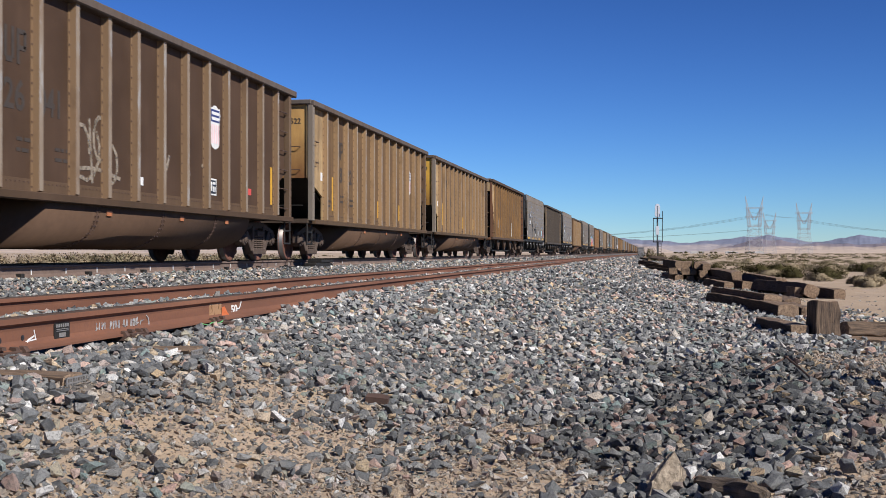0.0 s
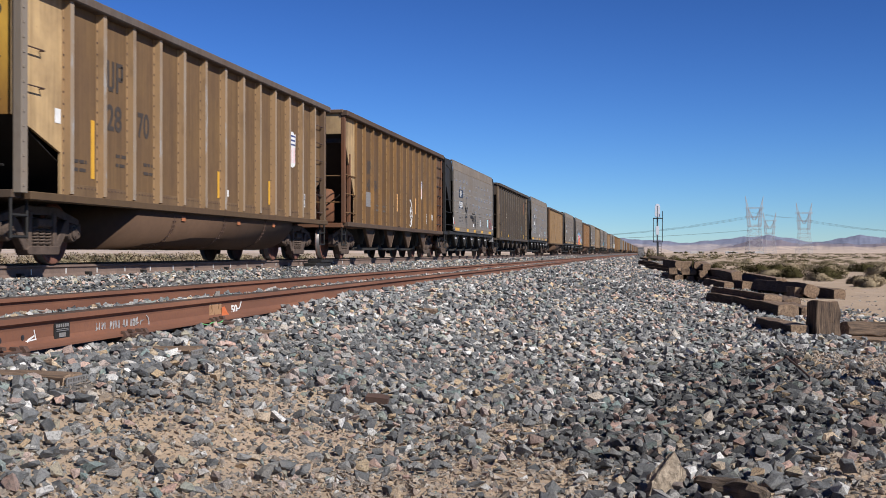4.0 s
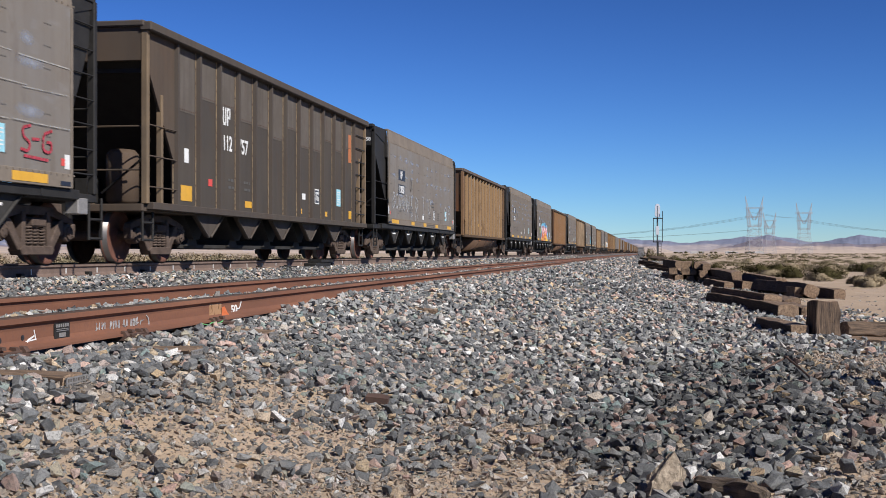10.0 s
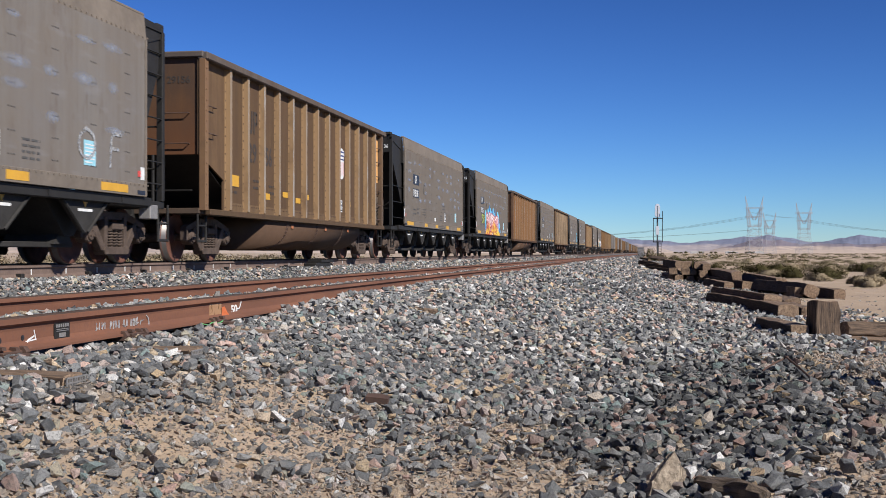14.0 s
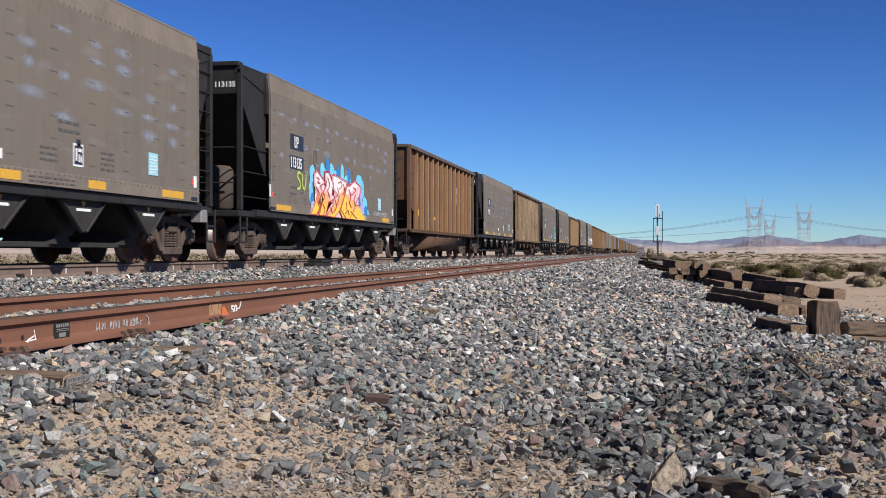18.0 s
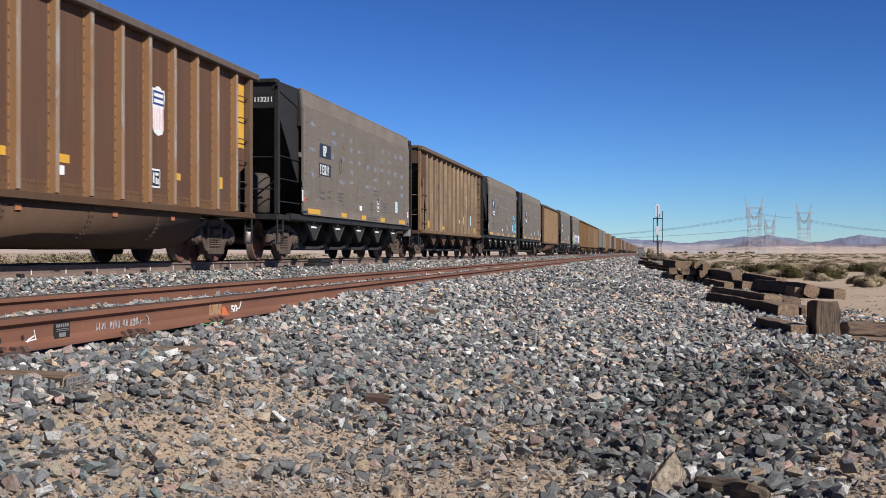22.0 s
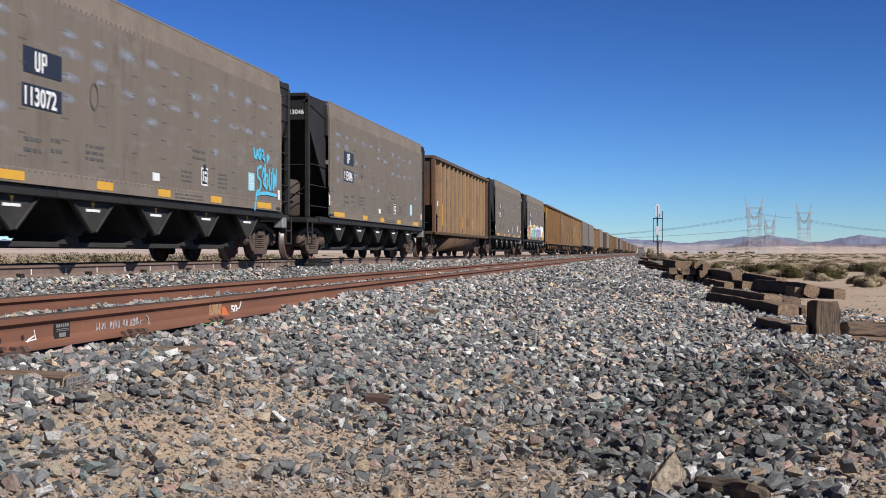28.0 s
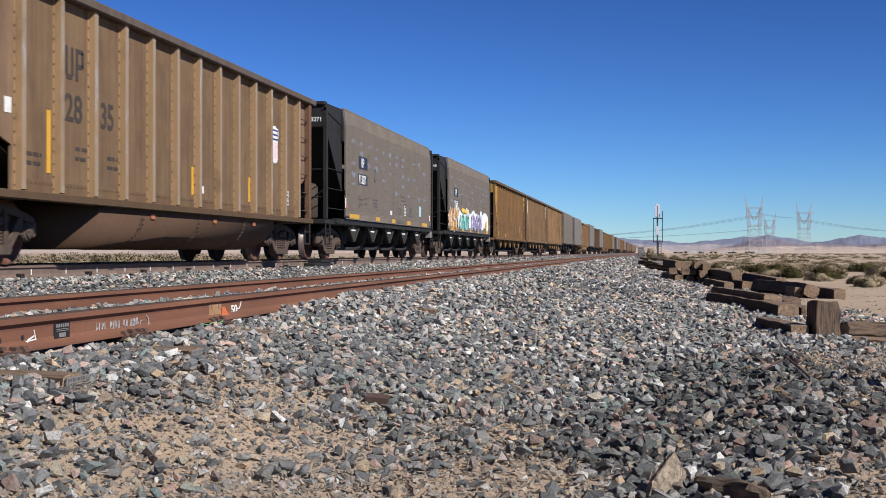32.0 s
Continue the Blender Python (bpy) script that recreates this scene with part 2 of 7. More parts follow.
SPRAY_SKY = plain("sky_blue_spray", (0.18, 0.58, 0.78), 0.5, 0, 0.25, 4)
SPRAY_BLUE = plain("deep_blue_spray", (0.03, 0.20, 0.50), 0.5, 0, 0.25, 4)
SPRAY_PINK = plain("pink_spray", (0.80, 0.50, 0.50), 0.5, 0, 0.2, 4)
SPRAY_PALE = plain("pale_pink_spray", (0.86, 0.76, 0.72), 0.5, 0, 0.12, 3)
SPRAY_ORANGE = plain("orange_spray", (0.82, 0.42, 0.14), 0.5, 0, 0.2, 3)
SPRAY_YELLOW = plain("yellow_spray", (0.86, 0.55, 0.06), 0.5, 0, 0.15, 3)
SPRAY_RED = plain("red_spray", (0.50, 0.03, 0.05), 0.5, 0, 0.2, 4)
SPRAY_MINT = plain("mint_spray", (0.18, 0.60, 0.50), 0.5, 0, 0.2, 4)
SPRAY_LILAC = plain("lilac_spray", (0.45, 0.38, 0.62), 0.5, 0, 0.2, 4)
SPRAY_WHITE = worn_mat("white_spray", (0.80, 0.80, 0.78), 0.36, 2)
SPRAY_LIME = plain("lime_spray", (0.50, 0.62, 0.12), 0.5, 0, 0.2, 4)
# ---- mesh tools ----
def box(bm, x0, x1, y0, y1, z0, z1, turn=None):
    v = [bm.verts.new((x, y, z)) for z in (z0, z1) for y in (y0, y1) for x in (x0, x1)]
    for f in ((0, 2, 3, 1), (4, 5, 7, 6), (0, 1, 5, 4), (2, 6, 7, 3), (0, 4, 6, 2), (1, 3, 7, 5)):
        bm.faces.new([v[i] for i in f])
    if turn is not None:
        for p in v:
            p.co = turn @ p.co
    return v


def prism(bm, pts, axis, a, b):
    """A solid with the outline pts (u, v) drawn out along axis from a to b. Axis x: u=y, v=z; y: u=x, v=z; z: u=x, v=y."""
    def at(u, v, w):
        return {"x": (w, u, v), "y": (u, w, v), "z": (u, v, w)}[axis]
    lo = [bm.verts.new(at(u, v, a)) for u, v in pts]
    hi = [bm.verts.new(at(u, v, b)) for u, v in pts]
    bm.faces.new(lo)
    bm.faces.new(hi[::-1])
    for i in range(len(pts)):
        j = (i + 1) % len(pts)
        bm.faces.new((lo[j], lo[i], hi[i], hi[j]))


def rod(bm, p, q, r, n=8, r2=None):
    p, q = Vector(p), Vector(q)
    d = (q - p).normalized()
    side = d.orthogonal().normalized()
    up = d.cross(side)
    rings = []
    for c, rr in ((p, r), (q, r if r2 is None else r2)):
        rings.append([bm.verts.new(c + rr * (math.cos(2 * math.pi * i / n) * side + math.sin(2 * math.pi * i / n) * up)) for i in range(n)])
    for i in range(n):
        j = (i + 1) % n
        bm.faces.new((rings[0][i], rings[0][j], rings[1][j], rings[1][i]))
    bm.faces.new(rings[0][::-1])
    bm.faces.new(rings[1])


def tube(bm, pts, r, n=6):
    """One bent round bar through the points."""
    pts = [Vector(p) for p in pts]
    rings = []
    for i, p in enumerate(pts):
        d = (pts[min(i + 1, len(pts) - 1)] - pts[max(i - 1, 0)]).normalized()
        a = d.cross(Vector((0, 0, 1)) if abs(d.z) < 0.9 else Vector((1, 0, 0))).normalized()
        b = d.cross(a)
        rings.append([bm.verts.new(p + (a * math.cos(2 * math.pi * k / n) + b * math.sin(2 * math.pi * k / n)) * r) for k in range(n)])
    for u, v in zip(rings, rings[1:]):
        for k in range(n):
            bm.faces.new((u[k], u[(k + 1) % n], v[(k + 1) % n], v[k]))
    bm.faces.new(rings[0][::-1])
    bm.faces.new(rings[-1])


def lathe(bm, profile, n=28, axis="x"):
    """Turns the profile (along, radius) round an axis."""
    rings = []
    for a, r in profile:
        ring = []
        for i in range(n):
            c, s = r * math.cos(2 * math.pi * i / n), r * math.sin(2 * math.pi * i / n)
            ring.append(bm.verts.new({"x": (a, c, s), "y": (c, a, s), "z": (c, s, a)}[axis]))
        rings.append(ring)
    for k in range(len(rings) - 1):
        for i in range(n):
            j = (i + 1) % n
            bm.faces.new((rings[k][i], rings[k][j], rings[k + 1][j], rings[k + 1][i]))
    bm.faces.new(rings[0][::-1])
    bm.faces.new(rings[-1])


def mesh_of(name, bm, material, smooth=False, bevel=0.0):
    if bevel:
        bmesh.ops.bevel(bm, geom=bm.edges[:], offset=bevel, segments=1, affect="EDGES", clamp_overlap=True)
    bmesh.ops.recalc_face_normals(bm, faces=bm.faces[:])
    me = bpy.data.meshes.new(name)
    bm.to_mesh(me)
    bm.free()
    for m in material if isinstance(material, (list, tuple)) else [material]:
        me.materials.append(m)
    if smooth:
        me.polygons.foreach_set("use_smooth", [True] * len(me.polygons))
    return me


def part(name, bm, material, parent, label="", smooth=False, bevel=0.0, at=None):
    ob = new(name, mesh_of(name, bm, material, smooth, bevel))
    ob.parent = parent
    if at is not None:
        ob.matrix_basis = at
    return tagged(ob, label)


def again(ob, parent, at):
    """The same piece once more, on the same mesh."""
    o = new(ob.name.split(".")[0], ob.data)
    o.parent = parent
    o.matrix_basis = at
    if "label" in ob:
        o["label"] = ob["label"]
    return o


def thing(name, bm, material, label, category, group="", kind="", at=None, smooth=False, bevel=0.0):
    ob = new(name, mesh_of(name, bm, material, smooth, bevel))
    if at is not None:
        ob.matrix_basis = at
    return tagged(ob, label, category, group, kind)


def empty(name, label, category, group="", at=None):
    ob = new(name)
    ob.empty_display_size = 0.1
    if at is not None:
        ob.matrix_basis = at
    return tagged(ob, label, category, group)


def raw_mesh(name, verts, faces, material):
    """A mesh from arrays of triangles."""
    me = bpy.data.meshes.new(name)
    verts, faces = np.asarray(verts, np.float32), np.asarray(faces, np.int32)
    me.vertices.add(len(verts))
    me.vertices.foreach_set("co", verts.ravel())
    me.loops.add(faces.size)
    me.loops.foreach_set("vertex_index", faces.ravel())
    me.polygons.add(len(faces))
    me.polygons.foreach_set("loop_start", np.arange(0, faces.size, faces.shape[1], dtype=np.int32))
    me.update(calc_edges=True)
    me.validate()
    me.polygons.foreach_set("use_smooth", [False] * len(me.polygons))
    me.materials.append(material)
    return me

# ---- the lie of the land ----
NEAR_X, NEAR_Z = -4.11, 0.607        # centre and head height of the empty track
TRAIN_X, TRAIN_Z = -9.44, 0.775      # centre and head height of the train's track
HALF = 0.755                         # half the distance between rail centres


def smoothstep(a, b, x):
    t = np.clip((np.asarray(x, float) - a) / (b - a), 0, 1)
    return t * t * (3 - 2 * t)


def wobble(x, y):
    return (0.020 * np.sin(1.7 * x + 0.6 * y + 1.0) + 0.018 * np.sin(0.9 * x - 1.3 * y) + 0.012 * np.sin(3.1 * x + 2.3 * y + 2)
            + 0.010 * np.sin(4.7 * x - 3.9 * y + 0.5))


def height(x, y):
    """The ground: ballast beds under both tracks, a shoulder, a low windrow of stones and the desert floor."""
    x, y = np.asarray(x, float), np.asarray(y, float)
    desert = -0.02 + 0.06 * np.sin(0.11 * x + 0.07 * y) * smoothstep(8, 25, np.abs(x)) + 0.25 * np.sin(0.021 * x + 1) * np.sin(0.017 * y) * smoothstep(20, 60, np.abs(x))
    far = smoothstep(8, 26, y)
    toe = -1.35 + 1.9 * far
    near_bed = 0.375 * (1 - smoothstep(-2.85, toe, x)) * smoothstep(-8.0, -6.6, x)
    near_bed += 0.20 * (1 - smoothstep(-0.6, 2.2, x)) * far * smoothstep(-3.0, -2.0, x)
    near_bed += 0.012 * (1 - smoothstep(-3.2, -2.85, x)) * smoothstep(-3.6, -3.4, x)
    near_bed += 0.075 * smoothstep(9.0, 12.5, y) * smoothstep(-3.7, -3.4, x) * (1 - smoothstep(-2.9, -2.0, x))
    main_bed = 0.575 * smoothstep(-13.2, -11.2, x) * (1 - smoothstep(-7.9, -6.7, x))
    mid = 0.40 * smoothstep(-8.4, -7.4, x) * (1 - smoothstep(-7.0, -6.4, x))
    windrow = 0.15 * np.exp(-((x - 0.95 - 0.06 * (y - 6)) / 0.8) ** 2) * smoothstep(3.2, 5.5, y) * (1 - smoothstep(9, 16, y))
    crib = 0.468 * smoothstep(-5.3, -4.7, x) * (1 - smoothstep(-3.55, -3.42, x))
    pile = 0.085 * np.exp(-((x - 1.9) / 0.9) ** 2 - ((y - 12.6) / 2.2) ** 2)
    z = np.maximum.reduce([near_bed, main_bed, mid, crib]) + pile + windrow + desert
    return z + wobble(x, y) * smoothstep(-2.9, -1.8, x) * (1 - smoothstep(30, 60, np.abs(y)))


def gravel(x, y):
    """How thick the stones lie: 1 on the ballast beds, less on the sandy patches, none on the desert."""
    x, y = np.asarray(x, float), np.asarray(y, float)
    n = 0.5 + 0.22 * np.sin(2.9 * x + 1.3 * y) + 0.2 * np.sin(5.3 * x - 4.1 * y + 1) + 0.15 * np.sin(9.1 * y + 6.3 * x + 2)
    edge = 1.6 + 1.2 * np.exp(-((y - 20.0) / 5.0) ** 2) + 0.45 * np.sin(0.5 * y) + 0.2 * np.sin(1.9 * y)
    dense = (1 - smoothstep(edge - 0.3, edge + 0.9, x)) * smoothstep(-13.4, -12.4, x)
    left_patch = np.clip(smoothstep(-2.9, -2.2, x) * (1 - smoothstep(-0.75, 0.15, x - 0.35 * (1 - smoothstep(4.9, 5.8, y)))) * (1 - smoothstep(6.0, 8.2, y)), 0, 1)
    right_patch = smoothstep(0.75, 1.25, x) * (1 - smoothstep(9.8, 11.2, y))
    low_right = smoothstep(0.45, 0.75, x) * (1 - smoothstep(4.9, 5.8, y))
    n = n + (0.75 * np.exp(-((x + 0.62) / 0.5) ** 2) + 0.6 * np.exp(-((x - 0.95) / 0.3) ** 2)) * (1 - smoothstep(5.3, 6.2, y))
    bare = np.maximum.reduce([left_patch, right_patch, low_right]) * (0.59 + 0.38 * n)
    return np.clip(dense * (1 - np.clip(bare, 0, 0.95)), 0, 1) * (1 - smoothstep(120, 400, np.abs(y)) * smoothstep(-3, 0, x))


def build_ground():
    xs = np.unique(np.concatenate([np.linspace(-4500, -120, 24), np.linspace(-120, -14, 30), np.linspace(-14, 9, 116), np.linspace(9, 120, 40), np.linspace(120, 4500, 24)]))
    ys = np.unique(np.concatenate([np.linspace(-4500, -40, 20), np.linspace(-40, 2, 30), np.linspace(2, 30, 141), np.linspace(30, 140, 80), np.linspace(140, 4500, 40)]))
    X, Y = np.meshgrid(xs, ys)
    Z = height(X, Y)
    v = np.stack([X.ravel(), Y.ravel(), Z.ravel()], 1)
    nx = len(xs)
    a = (np.arange(len(ys) - 1)[:, None] * nx + np.arange(nx - 1)[None, :]).ravel()
    me = raw_mesh("ground", v, np.stack([a, a + 1, a + nx + 1, a + nx], 1), SAND)
    spread = me.attributes.new("gravel", "FLOAT", "POINT")
    spread.data.foreach_set("value", gravel(X, Y).ravel().astype(np.float32))
    me.polygons.foreach_set("use_smooth", [True] * len(me.polygons))
    return tagged(new("ground", me), "pale tan desert sand under scattered stones", "ground", kind="structure")


GROUND = build_ground()


def rail_profile():
    """Half a flat-bottomed rail's section, mirrored: head, web and foot; the head's top is z = 0."""
    half = [(0.0, 0.0), (0.026, -0.001), (0.036, -0.008), (0.037, -0.038), (0.014, -0.052), (0.0095, -0.075), (0.0095, -0.130), (0.020, -0.158), (0.076, -0.174), (0.076, -0.186)]
    return [(x, z) for x, z in half] + [(-x, z) for x, z in half[:0:-1]]


def build_rail(name, x, z, y0, y1, label, rust=None):
    bm = bmesh.new()
    prism(bm, rail_profile(), "y", y0, y1)
    ob = tagged(new(name, mesh_of(name, bm, [rust or RUST, HEAD])), label, "rail", "rails", "structure")
    for p in ob.data.polygons:
        if p.normal.z > 0.6 and p.center.z > -0.02:
            p.material_index = 1
    ob.matrix_basis = pose(x, 0, z)
    return ob


RAILS = [build_rail("rail", NEAR_X + HALF, NEAR_Z, -12, 900, "rusty steel rail of the empty track, stone-strewn foot"),
         build_rail("rail", NEAR_X - HALF, NEAR_Z, -12, 900, "rusty steel rail of the empty track"),
         build_rail("rail", TRAIN_X + HALF, TRAIN_Z, -60, 1000, "dark steel rail under the train", RUST_DARK),
         build_rail("rail", TRAIN_X - HALF, TRAIN_Z, -60, 1000, "dark steel rail under the train", RUST_DARK)]

# ---- the train: coal cars; in a car's space the origin is its middle at rail level, +x the side that is seen, -y its leading end ----
WHEEL_R = 0.457
TRUCK_Y, AXLE = 6.05, 0.89


def wheel_mesh():
    bm = bmesh.new()
    r = WHEEL_R
    lathe(bm, [(-0.075, 0.09), (-0.06, 0.13), (-0.035, 0.15), (-0.03, 0.34), (-0.055, 0.39), (-0.06, r + 0.025), (-0.035, r + 0.028), (-0.028, r),
               (0.065, r - 0.004), (0.07, r - 0.02), (0.07, 0.395), (0.03, 0.36), (0.0, 0.16), (0.05, 0.13), (0.06, 0.085)], 36)
    me = mesh_of("wheel", bm, [WHEEL, TREAD], True)
    for p in me.polygons:
        c = p.center
        if math.hypot(c.y, c.z) > r - 0.012 and abs(p.normal.x) < 0.7:
            p.material_index = 1
    return me


WHEEL_MESH = wheel_mesh()


def axle_mesh():
    bm = bmesh.new()
    lathe(bm, [(-0.98, 0.065), (-0.80, 0.07), (-0.70, 0.10), (-0.4, 0.085), (0.4, 0.085), (0.70, 0.10), (0.80, 0.07), (0.98, 0.065)], 12)
    return mesh_of("wheelset", bm, TRUCK, True)


def cap_mesh():
    bm = bmesh.new()
    lathe(bm, [(0.95, 0.12), (0.98, 0.135), (1.12, 0.135), (1.15, 0.12), (1.155, 0.095), (1.18, 0.09), (1.19, 0.05)], 18)
    for k in range(3):
        a = 2 * math.pi * k / 3
        rod(bm, (1.17, 0.055 * math.cos(a), 0.055 * math.sin(a)), (1.205, 0.055 * math.cos(a), 0.055 * math.sin(a)), 0.014, 6)
    return mesh_of("bearing_cap", bm, TRUCK)


AXLE_MESH, CAP_MESH = axle_mesh(), cap_mesh()


def frame_mesh():
    """A cast side frame: an arched top member, pedestal jaws over both bearings, slanting arms and a belly that carries the springs."""
    bm = bmesh.new()
    prism(bm, [(-1.13, 0.56), (-1.10, 0.66), (-0.88, 0.71), (-0.45, 0.82), (0.45, 0.82), (0.88, 0.71), (1.10, 0.66), (1.13, 0.56), (0.84, 0.61), (0.42, 0.71), (-0.42, 0.71), (-0.84, 0.61)], "x", 0.0, 0.12)
    prism(bm, [(-0.46, 0.22), (-0.40, 0.14), (0.40, 0.14), (0.46, 0.22), (0.40, 0.27), (-0.40, 0.27)], "x", -0.03, 0.17)
    for s in (-1, 1):
        # slanting arm, spring column and the outer leg of the jaw
        prism(bm, [(s * 0.76, 0.66), (s * 0.64, 0.62), (s * 0.34, 0.26), (s * 0.46, 0.20), (s * 0.78, 0.54)], "x", 0.01, 0.14)
        prism(bm, [(s * 0.40, 0.25), (s * 0.30, 0.25), (s * 0.28, 0.74), (s * 0.38, 0.74)], "x", 0.02, 0.15)
        prism(bm, [(s * 1.15, 0.60), (s * 1.13, 0.40), (s * 1.06, 0.37), (s * 1.03, 0.58)], "x", 0.0, 0.13)
        prism(bm, [(s * 0.80, 0.60), (s * 0.76, 0.42), (s * 0.71, 0.40), (s * 0.69, 0.58)], "x", 0.0, 0.13)
    return mesh_of("side_frame", bm, TRUCK, bevel=0.012)


def spring_mesh():
    bm = bmesh.new()
    n, turns_n, r = 84, 6, 0.075
    pts = [Vector((r * math.cos(2 * math.pi * turns_n * i / n), r * math.sin(2 * math.pi * turns_n * i / n), 0.26 * i / n)) for i in range(n + 1)]
    tube(bm, pts[::2], 0.0155, 5)
    return mesh_of("spring", bm, TRUCK)


def bolster_mesh():
    bm = bmesh.new()
    prism(bm, [(-1.19, 0.535), (-1.19, 0.64), (-0.5, 0.74), (0.5, 0.74), (1.19, 0.64), (1.19, 0.535), (0.5, 0.42), (-0.5, 0.42)], "y", -0.19, 0.19)
    return mesh_of("bolster", bm, TRUCK, bevel=0.015)


FRAME_MESH, SPRING_MESH, BOLSTER_MESH = frame_mesh(), spring_mesh(), bolster_mesh()


def shoe_mesh():
    bm = bmesh.new()
    prism(bm, [(0.0, 0.40), (0.05, 0.36), (0.07, 0.5), (0.05, 0.66), (0.0, 0.62)], "x", -0.06, 0.06)
    rod(bm, (-0.75, 0.06, 0.5), (0.75, 0.06, 0.5), 0.03, 6)
    return mesh_of("brake_shoe", bm, TRUCK)


SHOE_MESH = shoe_mesh()


def piece(name, data, parent, at=None, label=""):
    o = new(name, data)
    o.parent = parent
    if at is not None:
        o.matrix_basis = at
    return tagged(o, label)


def add_trucks(car):
    """Two trucks of two wheelsets under a car."""
    for s in (-1, 1):
        bol = piece("truck_bolster", BOLSTER_MESH, car, pose(0, s * TRUCK_Y, 0))
        for side in (1, -1):
            fr = piece("side_frame", FRAME_MESH, bol, pose(side * 1.0 if side > 0 else -1.12, 0, 0))
            for k in range(3):
                piece("spring", SPRING_MESH, bol, pose(side * 1.085, (k - 1) * 0.172, 0.265))
        for a in (-1, 1):
            ws = piece("wheelset", AXLE_MESH, car, pose(0, s * TRUCK_Y + a * AXLE, WHEEL_R))
            for side in (1, -1):
                piece("wheel", WHEEL_MESH, ws, pose(side * HALF, 0, 0, 0, 0, 0 if side > 0 else 180), "rusty wheel with a polished tread")
                piece("bearing_cap", CAP_MESH, ws, pose(0, 0, 0, 0, 0, 0 if side > 0 else 180))
            piece("brake_shoe", SHOE_MESH, bol, pose(0, a * 0.36, 0, 0, 0, 0 if a > 0 else 180))


def shell(name, parent, boxes, mat, label="", bevel=0.006, at=None):
    bm = bmesh.new()
    for b in boxes:
        box(bm, *b)
    return part(name, bm, mat, parent, label, bevel=bevel, at=at)


def grab_mesh(w, axis="y"):
    bm = bmesh.new()
    a, b = (0, -w / 2, 0), (0, w / 2, 0)
    o = Vector((0.075, 0, 0))
    if axis == "x":
        a, b, o = (-w / 2, 0, 0), (w / 2, 0, 0), Vector((0, -0.075, 0))
    a, b = Vector(a), Vector(b)
    rod(bm, a, a + o, 0.011, 6)
    rod(bm, b, b + o, 0.011, 6)
    rod(bm, a + o, b + o, 0.011, 6)
    return mesh_of("grab_iron", bm, IRON)


GRAB_Y, GRAB_X = grab_mesh(0.46), grab_mesh(0.46, "x")


def coupler_mesh():
    bm = bmesh.new()
    box(bm, -0.09, 0.09, -0.75, 0.0, 0.79, 0.96)
    prism(bm, [(-0.16, -0.72), (0.13, -0.72), (0.15, -0.86), (0.07, -0.90), (0.03, -0.82), (-0.05, -0.82), (-0.10, -0.92), (-0.17, -0.88)], "z", 0.74, 1.0)
    return mesh_of("coupler", bm, TRUCK, bevel=0.01)


def hose_mesh():
    bm = bmesh.new()
    pts = [Vector((0.32, -0.35, 0.85)), Vector((0.32, -0.48, 0.80)), Vector((0.30, -0.58, 0.62)), Vector((0.24, -0.70, 0.48)), Vector((0.18, -0.80, 0.50))]
    tube(bm, pts, 0.024)
    return mesh_of("air_hose", bm, BLACK)


COUPLER_MESH, HOSE_MESH = coupler_mesh(), hose_mesh()


def add_ends(car, half, sill_mat):
    """Centre sill, couplers, hoses and the sill steps at the corners."""
    shell("centre_sill", car, [(-0.22, 0.22, -half, half, 0.72, 1.02)], sill_mat)
    for s in (-1, 1):
        r = pose(0, s * (half - 0.12), 0, 0, 0, 0 if s < 0 else 180)
        piece("coupler", COUPLER_MESH, car, r)
        piece("air_hose", HOSE_MESH, car, r)
        for side in (-1, 1):
            bm = bmesh.new()
            x = side * 1.42
            for y in (half - 0.12, half - 0.52):
                rod(bm, (x, s * y, 0.36), (x, s * y, 0.98), 0.022, 6)
            for z in (0.38, 0.66):
                rod(bm, (x, s * (half - 0.12), z), (x, s * (half - 0.52), z), 0.022, 6)
            part("sill_step", bm, sill_mat, car)


def rivet_row(bm, x, y, z0, z1, step, size=0.016):
    z = z0
    while z < z1:
        box(bm, x, x + 0.012, y - size, y + size, z - size, z + size)
        z += step


def outline(bm, pts, x, thick=0.004):
    """A thin flat figure on the side of a car: outline (y, z) at x. Letters run towards +y."""
    prism(bm, pts, "x", x, x + thick)


def sticker(car, name, mat, x, y0, y1, z0, z1, label=""):
    return shell(name, car, [(x, x + 0.004, y0, y1, z0, z1)], mat, label, bevel=0)


def lettering(car, name, words, mat, x, y, z, size, label="", squeeze=0.8, end=False):
    """Stencilled characters with the built-in font, on the side (or the leading end) of a car; y, z is the lower left corner."""
    cu = bpy.data.curves.new(name, "FONT")
    cu.body, cu.size, cu.extrude, cu.offset = words, size, 0.002, size * 0.02
    tmp = bpy.data.objects.new("tmp", cu)
    me = bpy.data.meshes.new_from_object(tmp)
    bpy.data.objects.remove(tmp)
    me.materials.clear()
    me.materials.append(mat)
    m = (Matrix.Translation((x, y, z)) @ Euler((radians(90), 0, radians(90))).to_matrix().to_4x4()) if not end else (Matrix.Translation((x, y, z)) @ Euler((radians(90), 0, 0)).to_matrix().to_4x4())
    me.transform(m @ Matrix.Diagonal((squeeze, 1, 1, 1)))
    o = new(name, me)
    o.parent = car
    return tagged(o, label)


